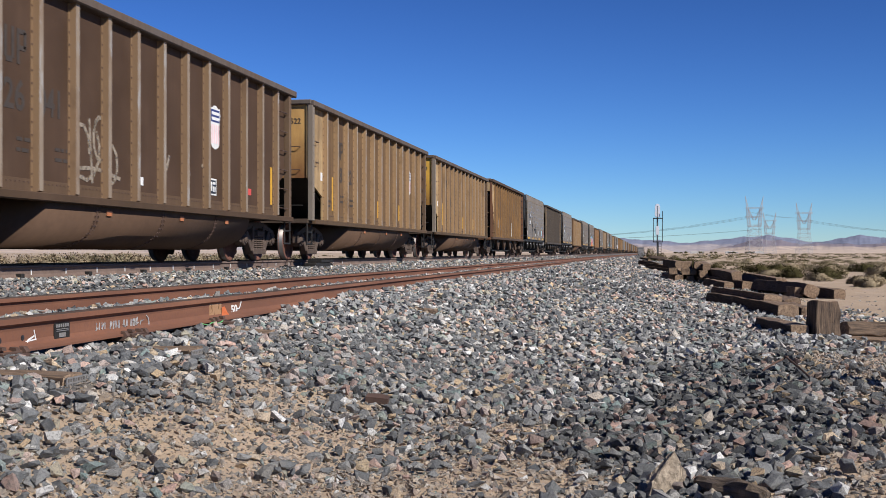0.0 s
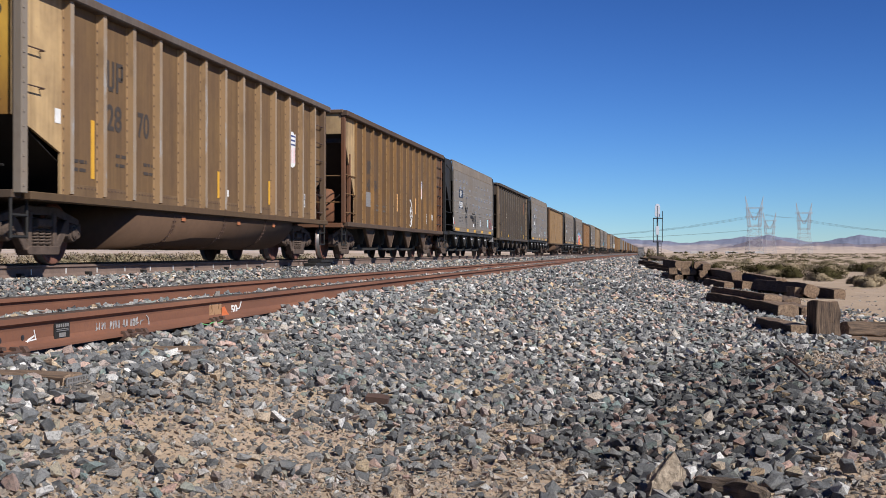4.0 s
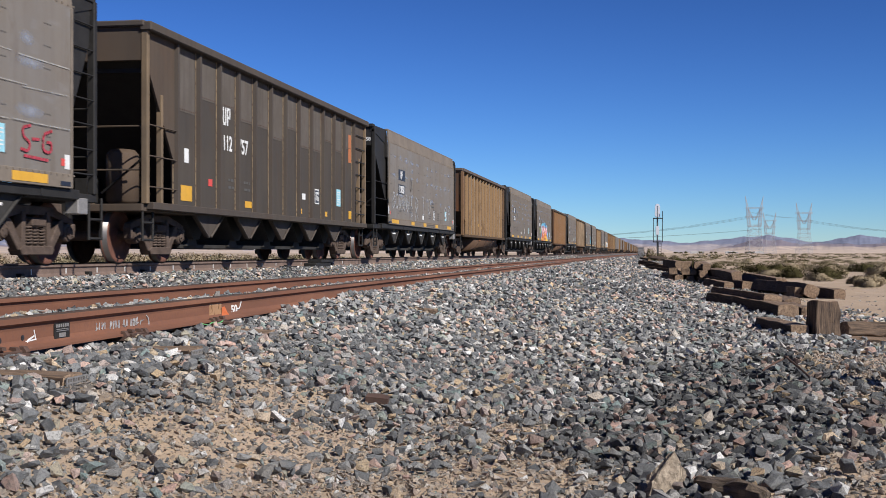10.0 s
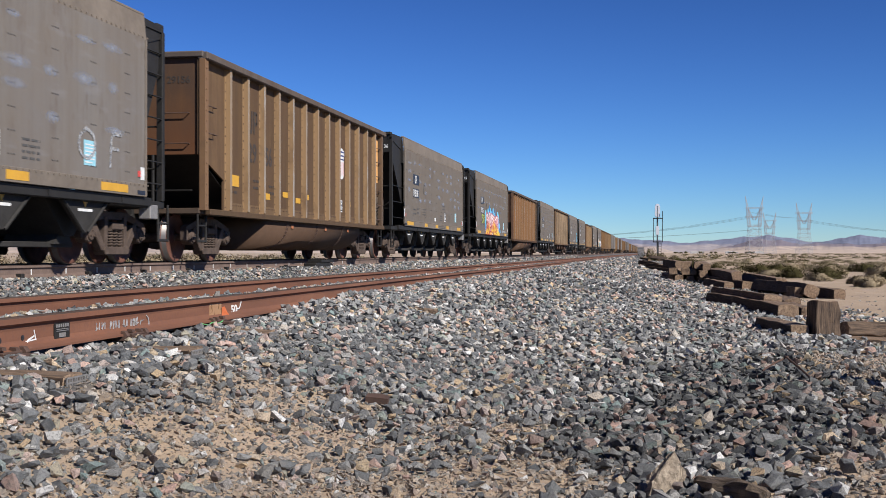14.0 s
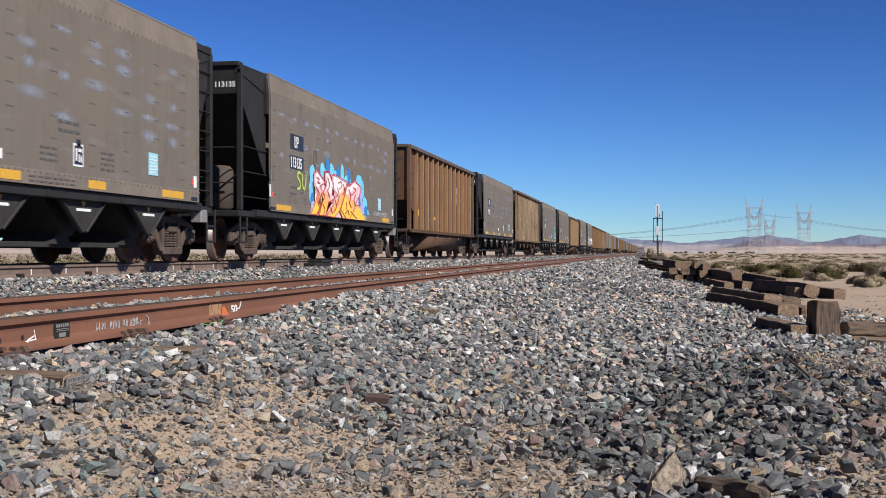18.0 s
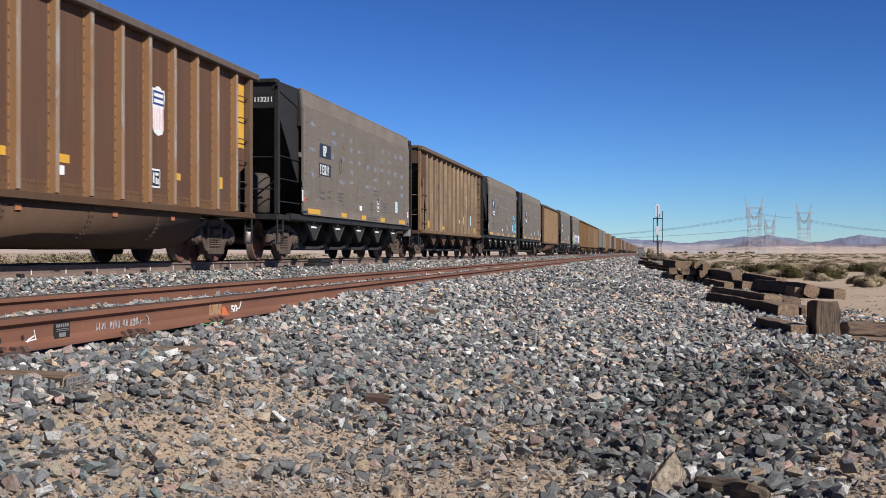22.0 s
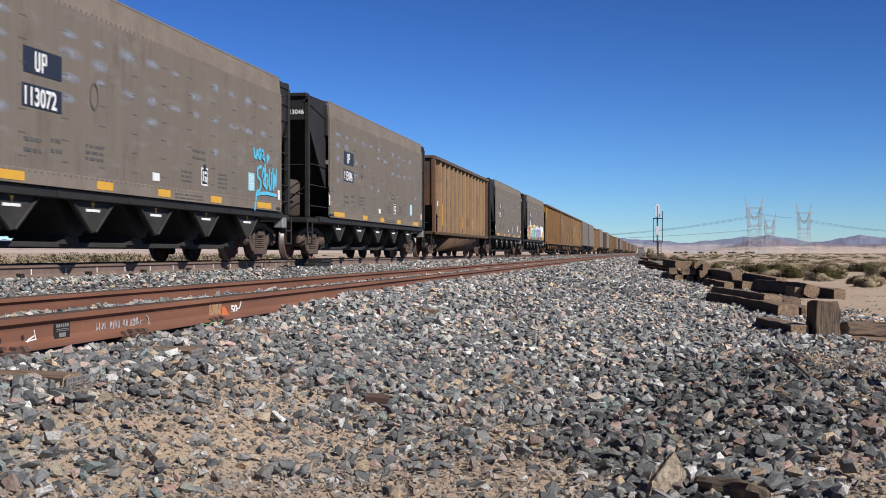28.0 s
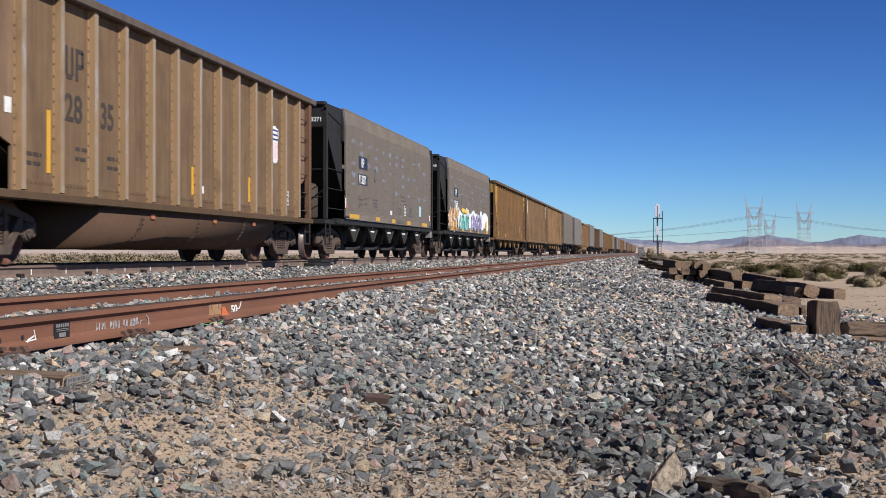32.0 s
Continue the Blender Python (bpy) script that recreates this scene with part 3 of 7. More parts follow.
def stencil_lines(car, x, y, z, w, rows, mat, h=0.035, gap=0.075):
    """Small stencilled lines that cannot be read: rows of short bars."""
    bm = bmesh.new()
    rnd = random.Random(int(y * 100) + int(z * 10))
    for r in range(rows):
        a = y
        while a < y + w:
            b = min(y + w, a + rnd.uniform(0.06, 0.2))
            box(bm, x, x + 0.003, a, b, z - r * gap, z - r * gap + h)
            a = b + rnd.uniform(0.03, 0.06)
    o = part("stencil_lines", bm, mat, car)
    o["kind"] = "stuff"
    return o


def strokes(car, name, lines, mat, x, width, label):
    """Hand-drawn marks: polylines (y, z) as flat ribbons."""
    bm = bmesh.new()
    for k, line in enumerate(lines):
        # round the corners as a moving arm does
        for _ in range(2 if 2 < len(line) < 12 else 0):
            line = [line[0]] + [q for p, r in zip(line, line[1:]) for q in ((0.78 * p[0] + 0.22 * r[0], 0.78 * p[1] + 0.22 * r[1]), (0.22 * p[0] + 0.78 * r[0], 0.22 * p[1] + 0.78 * r[1]))] + [line[-1]]
        for j, ((a, b), (c, d)) in enumerate(zip(line, line[1:])):
            v = Vector((c - a, d - b))
            if v.length < 1e-6:
                continue
            n = Vector((-v.y, v.x)).normalized() * width / 2
            e = v.normalized() * width * 0.3
            prism(bm, [(a - n.x - e.x, b - n.y - e.y), (c - n.x + e.x, d - n.y + e.y), (c + n.x + e.x, d + n.y + e.y), (a + n.x - e.x, b + n.y - e.y)], "x", x, x + 0.003 + 0.0005 * k + 0.0012 * (j % 4))
    return part(name, bm, mat, car, label)


RIB_N, RIB_STEP, RIB_Y0 = 13, 1.013, -5.98


def rib_mesh(z0, z1, x0, x1):
    bm = bmesh.new()
    prism(bm, [(x0, -0.096), (x0 + 0.012, -0.096), (x0 + 0.014, -0.068), (x1, -0.054), (x1, 0.054), (x0 + 0.014, 0.068), (x0 + 0.012, 0.096), (x0, 0.096)], "z", z0, z1)
    # the foot of the post slants back into the sill
    for v in bm.verts:
        if v.co.z < z0 + 0.01 and v.co.x > x0 + 0.05:
            v.co.z += 0.05
    # bolts down both flanges
    z = z0 + 0.1
    while z < z1 - 0.1:
        for y in (-0.083, 0.083):
            box(bm, x0 + 0.01, x0 + 0.022, y - 0.009, y + 0.009, z - 0.012, z + 0.012)
        z += 0.17
    me = mesh_of("side_post", bm, [PAINT_POST, POST_FACE, IRON])
    for p in me.polygons:
        if p.normal.x > 0.9 and p.center.x > x1 - 0.01:
            p.material_index = 1
        elif p.area < 0.003:
            p.material_index = 2
    return me


def gondola(label):
    """A tub-bottomed coal gondola with ribbed sides."""
    car = empty("coal_gondola", label, "coal car", "coal train")
    H, HR, B = 7.36, 7.06, 0.94      # half length; the trailing end stands back under its chord
    for side, nm in ((1, 1), (-1, -1)):
        x0, x1 = (1.40, 1.44) if side > 0 else (-1.44, -1.40)
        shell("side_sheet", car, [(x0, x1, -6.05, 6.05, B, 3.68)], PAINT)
        for s in (-1, 1):
            E = H if s < 0 else HR
            a, b = sorted((s * 6.05, s * (E - 0.02)))
            bm = bmesh.new()
            lo, hi = (a, b) if s < 0 else (b, a)
            # end panel with a slanting lower edge over the open end bay
            prism(bm, [(lo, 3.68), (hi, 3.68), (hi, B), (hi + s * 0.06, B), (hi + s * 0.06, 1.55), (lo, 1.95)], "x", x0, x1)
            part("corner_panel", bm, PAINT, car, "cleaner corner panel")
        shell("top_chord", car, [((1.40, 1.60) if side > 0 else (-1.60, -1.40)) + (-H, H, 3.66, 3.80)], PAINT, bevel=0.02)
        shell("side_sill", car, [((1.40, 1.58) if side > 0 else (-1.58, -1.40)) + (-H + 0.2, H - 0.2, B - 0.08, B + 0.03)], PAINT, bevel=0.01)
        for s in (-1, 1):
            E = H if s < 0 else HR
            y0, y1 = sorted((s * E, s * (E - 0.16)))
            bolts = [(side * 1.56 - 0.012, side * 1.56 + 0.012, s * E - s * 0.05 - 0.02, s * E - s * 0.05 + 0.02, z - 0.02, z + 0.02) for z in np.arange(B + 0.1, 3.55, 0.19)]
            post = shell("corner_post", car, [((1.44, 1.56) if side > 0 else (-1.56, -1.44)) + (y0, y1, B, 3.68)] + bolts, PAINT_POST, bevel=0.006)
            for k in range(6 if s > 0 else 2):
                piece("grab_iron", GRAB_Y, car, pose(side * 1.45, s * (E - 0.42), (1.15 if s > 0 else 2.35) + (0.42 if s > 0 else 0.5) * k, 0, 0, 0 if side > 0 else 180))
        # the lapped strip along the foot of the side, with its rivets
        shell("foot_strip", car, [tuple(sorted((side * 1.44, side * 1.448))) + (-6.0, 6.3, B + 0.03, 1.14)], PAINT, bevel=0.003)
        bm = bmesh.new()
        for k in range(112):
            y = -5.95 + 0.108 * k
            box(bm, *sorted((side * 1.447, side * 1.456)), y - 0.012, y + 0.012, 1.085, 1.105)
        part("rivets", bm, IRON, car)["kind"] = "stuff"
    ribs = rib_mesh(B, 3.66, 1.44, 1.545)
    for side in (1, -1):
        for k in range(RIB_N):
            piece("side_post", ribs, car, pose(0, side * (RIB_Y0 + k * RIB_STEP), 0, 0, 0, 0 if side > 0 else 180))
    for s in (-1, 1):
        H = 7.36 if s < 0 else HR
        y0, y1 = sorted((s * (H - 0.06), s * (H - 0.10)))
        shell("end_sheet", car, [(-1.45, 1.45, y0, y1, 1.95, 3.74)], END_PAINT)
        shell("end_chord", car, [(-1.52, 1.52) + tuple(sorted((s * (H + 0.02), s * (H - 0.15)))) + (3.70, 3.815)], PAINT, bevel=0.02)
        bm = bmesh.new()
        prism(bm, [(s * (H - 0.08), 1.95), (s * (H - 0.12), 1.95), (s * 5.0, 0.95), (s * 4.96, 0.95)], "x", -1.38, 1.38)
        part("slope_sheet", bm, BLACK, car)
        shell("end_platform", car, [(-1.45, 1.45) + tuple(sorted((s * (H + 0.05), s * 5.4))) + (0.88, 0.98)], PAINT_DULL)
        for k in range(2):
            z = 2.25 + 0.55 * k
            piece("grab_iron", GRAB_X, car, pose(1.0, s * (H - 0.06), z - 0.1, 0, 0, 0 if s < 0 else 180))
        bm = bmesh.new()
        rod(bm, (-1.3, s * (H - 0.02), 1.30), (1.3, s * (H - 0.02), 1.30), 0.016, 6)
        rod(bm, (0.55, s * (H - 0.02), 0.95), (0.55, s * (H - 0.02), 1.95), 0.03, 6)
        rod(bm, (-0.55, s * (H - 0.02), 0.95), (-0.55, s * (H - 0.02), 1.95), 0.03, 6)
        part("end_rail", bm, BLACK, car)
    bm = bmesh.new()
    arc = [(1.475 - 0.75 * (1 - math.cos(a * math.pi / 26)) ** 1.15, 0.86 - 0.625 * math.sin(a * math.pi / 26)) for a in range(14)]
    arc = [(1.46, 0.95)] + arc
    sec = arc + [(-x, z) for x, z in arc[::-1]]
    prism(bm, sec, "y", -4.5, 4.5)
    for v in bm.verts:
        low = (0.95 - v.co.z) / 0.7
        v.co.y = -3.6 - 0.4 * low if v.co.y < 0 else 4.5 - 0.35 * low * low
    part("tub", bm, TUB, car, "dust-brown rounded tub between the trucks", smooth=True, bevel=0)
    for y in (-2.2, 0.2, 2.6):
        bm = bmesh.new()
        for (a, b), (c, d) in zip(sec, sec[1:]):
            rod(bm, (a * 1.002, y, b), (c * 1.002, y, d), 0.010, 5)
            rod(bm, (a * 1.004, y - 0.05, b), (a * 1.004 + 0.012, y - 0.05, b), 0.014, 6)
            rod(bm, (a * 1.004, y + 0.05, b), (a * 1.004 + 0.012, y + 0.05, b), 0.014, 6)
        part("tub_seam", bm, IRON, car)
    bm = bmesh.new()
    prism(bm, [(-1.38, 3.2), (1.38, 3.2), (1.3, 3.35), (0.6, 3.52), (-0.6, 3.52), (-1.3, 3.35)], "y", -7.1, 7.1)
    part("coal_load", bm, COAL, car, "black heaped coal")
    add_ends(car, 7.5, BLACK)
    add_trucks(car)
    return car


def chutes(car, ys, top, tip, width, mat, marks=True):
    """Triangular hopper sheets under a car, with the dark gates and the beam below."""
    for y in ys:
        for side in (1, -1):
            bm = bmesh.new()
            prism(bm, [(y - width / 2, top), (y + width / 2, top), (y + 0.05, tip), (y - 0.05, tip)], "x", *sorted((side * 1.33, side * 1.40)))
            # folded edges of the chute
            for e in (-1, 1):
                rod(bm, (side * 1.41, y + e * width / 2, top), (side * 1.41, y + e * 0.06, tip), 0.025, 5)
            part("chute", bm, mat, car)
            if marks and side > 0:
                shell("chute_label", car, [(1.402, 1.406, y - 0.22, y + 0.22, top - 0.15, top - 0.11)], WHITE, bevel=0)
                bm = bmesh.new()
                outline(bm, [(y - 0.06, top - 0.01), (y + 0.06, top - 0.01), (y, top - 0.09)], 1.402)
                part("chute_marker", bm, YELLOW, car)
        bm = bmesh.new()
        prism(bm, [(y - 0.75, 1.0), (y + 0.75, 1.0), (y + 0.14, 0.42), (y - 0.14, 0.42)], "x", -1.15, 1.15)
        part("hopper_pocket", bm, DARK, car)
        for a, b in ((0.25, 1.06), (-1.06, -0.25)):
            bm = bmesh.new()
            prism(bm, [(y - 0.26, 0.30), (y + 0.26, 0.30), (y + 0.16, 0.50), (y - 0.10, 0.52)], "x", a, b)
            part("discharge_gate", bm, DARK, car)
    for side in (-1, 1):
        shell("gate_beam", car, [tuple(sorted((side * 0.88, side * 1.00))) + (ys[0] - 0.4, ys[-1] + 0.4, 0.25, 0.33)], DARK, bevel=0.01)
    bm = bmesh.new()
    rod(bm, (1.47, ys[0] - 0.9, top + 0.07), (1.47, ys[-1] + 0.9, top + 0.07), 0.03, 8)
    for y in ys:
        box(bm, 1.40, 1.51, y + 1.0, y + 1.06, top + 0.02, top + 0.12)
    part("air_pipe", bm, BLACK, car)


def end_bay(car, half, panel, bottom, topz, mat, post_x=1.46, inner_posts=True, rail_mat=None, second_post=False):
    """The open end of a hopper car: posts, header, gussets, slope sheet, ladder rungs, hand rails and an air tank."""
    rail_mat = rail_mat or mat
    back, front = panel if isinstance(panel, tuple) else (panel, panel)
    for s in (-1, 1):
        panel = back if s > 0 else front
        reach = half - 0.32 if s > 0 and not second_post else half
        for side in (1, -1):
            x = side * post_x
            shell("corner_post", car, [tuple(sorted((x - side * 0.09, x + side * 0.02))) + tuple(sorted((s * reach, s * (reach - 0.10)))) + (bottom, topz - 0.12)], mat, bevel=0.012)
            bm = bmesh.new()
            xa, xb = sorted((x - side * 0.07, x - side * 0.03))
            prism(bm, [(s * (reach - 0.12), topz - 0.08), (s * panel, topz - 0.08), (s * panel, bottom + 0.72), (s * (reach - 0.16), topz - 0.75)], "x", xa, xb)
            part("end_gusset", bm, mat, car)
            # ladder on the rear side and rungs between post and panel
            bm = bmesh.new()
            rod(bm, (x, s * (reach - 0.07), 0), (x, s * panel, 0), 0.014, 6)
            rung = mesh_of("ladder_rung", bm, BLACK if s > 0 else rail_mat)
            for k in range(8 if s > 0 else 3):
                piece("ladder_rung", rung, car, pose(0, 0, bottom + 0.28 + k * (0.36 if s > 0 else 0.5)))
            if second_post:
                shell("bay_post", car, [tuple(sorted((x - side * 0.10, x - side * 0.005))) + tuple(sorted((s * (panel + 0.52), s * (panel + 0.60)))) + (bottom, topz - 1.1)], mat, bevel=0.008)
            if inner_posts:
                xi = side * 0.52
                shell("end_post", car, [tuple(sorted((xi - 0.045, xi + 0.045))) + tuple(sorted((s * (reach - 0.02), s * (reach - 0.12)))) + (bottom, topz - 0.3)], mat, bevel=0.01)
        shell("end_header", car, [(-post_x, post_x) + tuple(sorted((s * (reach - 0.01), s * (reach - 0.09)))) + (topz - 0.62, topz - 0.05)], mat)
        shell("end_chord", car, [(-post_x + 0.02, post_x - 0.02) + tuple(sorted((s * (reach + 0.05), s * (reach - 0.2)))) + (topz - 0.08, topz + 0.02)], mat, bevel=0.02)
        bm = bmesh.new()
        prism(bm, [(s * (reach - 0.09), topz - 0.6), (s * (reach - 0.14), topz - 0.6), (s * 4.9, bottom + 0.1), (s * 4.85, bottom + 0.1)], "x", -post_x + 0.1, post_x - 0.1)
        part("slope_sheet", bm, BLACK, car)
        shell("end_platform", car, [(-1.45, 1.45) + tuple(sorted((s * (reach + 0.04), s * 5.2))) + (bottom - 0.12, bottom)], mat, bevel=0.01)
        bm = bmesh.new()
        rod(bm, (-post_x, s * (reach - 0.05), bottom + 0.55), (post_x, s * (reach - 0.05), bottom + 0.55), 0.016, 6)
        rod(bm, (-post_x, s * (reach - 0.05), bottom + 1.25), (post_x, s * (reach - 0.05), bottom + 1.25), 0.016, 6)
        part("end_rail", bm, rail_mat, car)
    bm = bmesh.new()
    lathe(bm, [(0, 0.05), (0.02, 0.20), (0.08, 0.27), (0.85, 0.27), (0.93, 0.2), (0.95, 0.05)], 20, "z")
    part("air_tank", bm, PAINT_DULL, car, smooth=True, at=pose(0.75, -half + 0.75, bottom))
    bm = bmesh.new()
    box(bm, 0.05, 0.35, -half + 0.45, -half + 0.85, bottom, bottom + 0.45)
    rod(bm, (0.2, -half + 0.6, bottom + 0.4), (-0.7, -half + 0.55, bottom + 0.55), 0.03, 6)
    rod(bm, (0.5, -half + 0.5, bottom + 0.2), (1.3, -half + 0.3, bottom + 0.75), 0.02, 6)
    part("brake_valve", bm, BLACK, car)


def smooth_hopper(label):
    """An aluminium hopper car with flat riveted sides and black ends."""
    car = empty("hopper_car", label, "coal car", "coal train")
    P, F, B, T = 6.30, 5.86, 1.06, 3.95     # the side sheet ends nearer the middle at the leading end
    for side in (1, -1):
        sgn = (lambda a, b: tuple(sorted((side * a, side * b))))
        bm = bmesh.new()
        box(bm, *sgn(1.50, 1.54), -F, P, B + 0.2, 3.56)
        part("side_sheet", bm, ALU, car)
        shell("sill_band", car, [sgn(1.50, 1.55) + (-F, P, B, B + 0.2)], ALU_TOP)
        bm = bmesh.new()
        prism(bm, [(side * 1.54, 3.56), (side * 1.50, T), (side * 1.46, T), (side * 1.50, 3.54)], "y", -F, P)
        part("top_plate", bm, ALU_TOP, car, "sloping top plate, paler than the side")
        shell("top_edge", car, [sgn(1.40, 1.505) + (-F, P, T - 0.01, T + 0.035)], ALU_TOP, bevel=0.01)
        for a, b in ((-F, -F + 0.06), (P - 0.06, P)):
            shell("end_strip", car, [sgn(1.54, 1.556) + (a, b, B, 3.56)], ALU_TOP)
        # rows of fasteners across the sheet, and along the top plate
        bm = bmesh.new()
        for k in range(11):
            y = -5.6 + k * 1.12
            for z in np.arange(B + 0.36, 3.45, 0.30):
                for d in (-0.07, 0.0, 0.07):
                    box(bm, *sgn(1.54, 1.548), y + d - 0.016, y + d + 0.016, z - 0.007, z + 0.007)
        part("fasteners", bm, FASTENER, car, "rows of small fasteners")["kind"] = "stuff"
        bm = bmesh.new()
        for k in range(77):
            y = -F + 0.1 + k * 0.159
            box(bm, *sgn(1.53, 1.552), y - 0.013, y + 0.013, 3.575, 3.60)
            if side > 0:
                box(bm, 1.55, 1.562, y - 0.012, y + 0.012, B + 0.165, B + 0.19)
        part("rivets", bm, ALU_TOP, car)["kind"] = "stuff"
        shell("side_beam", car, [sgn(1.36, 1.50) + (-P - 0.3, P + 0.3, B - 0.14, B)], BLACK, bevel=0.01)
    end_bay(car, 7.5, (P, F), 1.02, T, BLACK)
    for s in (-1, 1):
        for side in (-1, 1):
            bm = bmesh.new()
            prism(bm, [(side * 1.50, 3.1), (side * 1.50, 3.50), (side * 1.46, 3.88), (side * 1.15, 3.88), (side * 1.15, 3.1)], "y", *sorted((s * ((P if s > 0 else F) - 0.01), s * ((P if s > 0 else F) + 0.14))))
            part("end_cap", bm, BLACK, car)
            bm = bmesh.new()
            prism(bm, [(s * (P if s > 0 else F), 3.95), (7.18 if s > 0 else -7.5, 3.92), (7.18 if s > 0 else -7.5, 3.74), (s * (P if s > 0 else F), 3.5)], "x", *sorted((side * 1.33, side * 1.45)))
            part("end_brow", bm, BLACK, car)
    bm = bmesh.new()
    prism(bm, [(-1.30, 3.3), (1.30, 3.3), (1.2, 3.5), (0.6, 3.72), (-0.6, 3.72), (-1.2, 3.5)], "y", -7.2, 7.2)
    part("coal_load", bm, COAL, car, "black heaped coal")
    chutes(car, [-4.5, -2.25, 0, 2.25, 4.5], 0.92, 0.47, 1.34, DARK)
    # yellow reflectors on the sill
    for a, b in ((-5.5, -4.45), (-2.42, -1.9), (-0.25, 0.25), (2.1, 2.65), (4.7, 5.6)):
        sticker(car, "reflector", YELLOW, 1.551, a, b, B + 0.035, B + 0.155, "yellow reflector")
    add_ends(car, 7.55, BLACK)
    add_trucks(car)
    shell("sill_box", car, [(1.3, 1.5, 6.55, 6.85, 0.72, 0.95)], GALV, bevel=0.01)
    return car


def rib_hopper(label, gates=5, tall=3.78, paint=None):
    """A ribbed steel hopper car with open ends."""
    paint = paint or PAINT_DULL
    car = empty("hopper_car", label, "coal car", "coal train")
    P, B, T = 6.2, 0.96, tall
    for side in (1, -1):
        sgn = (lambda a, b: tuple(sorted((side * a, side * b))))
        shell("side_sheet", car, [sgn(1.40, 1.44) + (-P, P, B, T - 0.13)], paint)
        shell("top_chord", car, [sgn(1.40, 1.60) + (-7.45, 7.45, T - 0.15, T)], paint, bevel=0.02)
        shell("side_sill", car, [sgn(1.40, 1.58) + (-7.3, 7.3, B - 0.09, B + 0.03)], paint, bevel=0.01)
    bm = bmesh.new()
    prism(bm, [(1.44, -0.095), (1.450, -0.095), (1.452, -0.055), (1.525, -0.040), (1.525, 0.040), (1.452, 0.055), (1.450, 0.095), (1.44, 0.095)], "z", B, T - 0.15)
    for z in np.arange(B + 0.15, T - 0.3, 0.26):
        box(bm, 1.448, 1.460, -0.086, -0.068, z - 0.012, z + 0.012)
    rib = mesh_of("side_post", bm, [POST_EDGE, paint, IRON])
    # only the -y flange takes the painted sunlit edge
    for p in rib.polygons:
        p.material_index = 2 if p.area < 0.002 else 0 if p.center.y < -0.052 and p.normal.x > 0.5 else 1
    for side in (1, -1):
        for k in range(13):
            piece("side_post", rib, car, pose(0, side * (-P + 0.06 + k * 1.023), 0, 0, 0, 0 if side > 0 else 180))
    end_bay(car, 7.42, P, B, T, paint, 1.5, second_post=True)
    bm = bmesh.new()
    prism(bm, [(-1.38, 3.1), (1.38, 3.1), (1.3, 3.3), (0.6, 3.5), (-0.6, 3.5), (-1.3, 3.3)], "y", -7.2, 7.2)
    part("coal_load", bm, COAL, car, "black heaped coal")
    if gates == 5:
        chutes(car, [-4.4, -2.2, 0, 2.2, 4.4], 0.88, 0.46, 1.5, paint, False)
    else:
        chutes(car, [-4.1, -1.37, 1.37, 4.1], 0.90, 0.34, 1.3, paint, False)
    add_ends(car, 7.5, BLACK)
    add_trucks(car)
    return car


def tint(car, rgb, names=None):
    """Sets the paint colour of a car, or of some of its parts."""
    for o in car.children:
        if names is None or o.name.split(".")[0] in names:
            o.color = (*rgb, 1)


BROWN, GOLD, OCHRE, TAN, UMBER = (0.125, 0.070, 0.040), (0.31, 0.185, 0.085), (0.24, 0.125, 0.045), (0.25, 0.150, 0.075), (0.085, 0.060, 0.042)
SILVER, SILVER_BROWN = (0.185, 0.172, 0.16), (0.150, 0.129, 0.108)
CREAM, BRIGHT = (0.50, 0.34, 0.17), (0.60, 0.34, 0.05)

PITCH, START_Y = 16.18, 18.4
# the order of the cars: kind, paint, slip of the car along the train
ORDER = [("G", BROWN, 0.05), ("G", GOLD, 0.0), ("G", GOLD, 0.1), ("B", OCHRE, 0.4), ("H", SILVER, 0.12), ("R", UMBER, 0.2), ("H", SILVER, 0.22), ("G", TAN, 0.2), ("H", SILVER_BROWN, 0.25), ("H", SILVER_BROWN, 0.32),
         ("G", OCHRE, 0.4), ("H", SILVER_BROWN, 0.72), ("S", TAN, 0.5), ("H", SILVER_BROWN, 0.43), ("H", SILVER_BROWN, 0.42), ("G", TAN, 0.45), ("H", SILVER_BROWN, 0.5), ("H", SILVER_BROWN, 0.5), ("S", OCHRE, 0.5), ("S", TAN, 0.5), ("S", GOLD, 0.5)]
KIND_LABEL = {"G": "ribbed tub-bottomed coal gondola, dusty paint, on rails", "H": "smooth-sided aluminium hopper car with black ends, on rails",
              "R": "dark rib-sided steel hopper car with open ends, on rails", "S": "tall rib-sided steel hopper car with open ends, on rails", "B": "ochre rib-sided hopper car with four chutes, on rails"}
CARS, MADE = [], {}
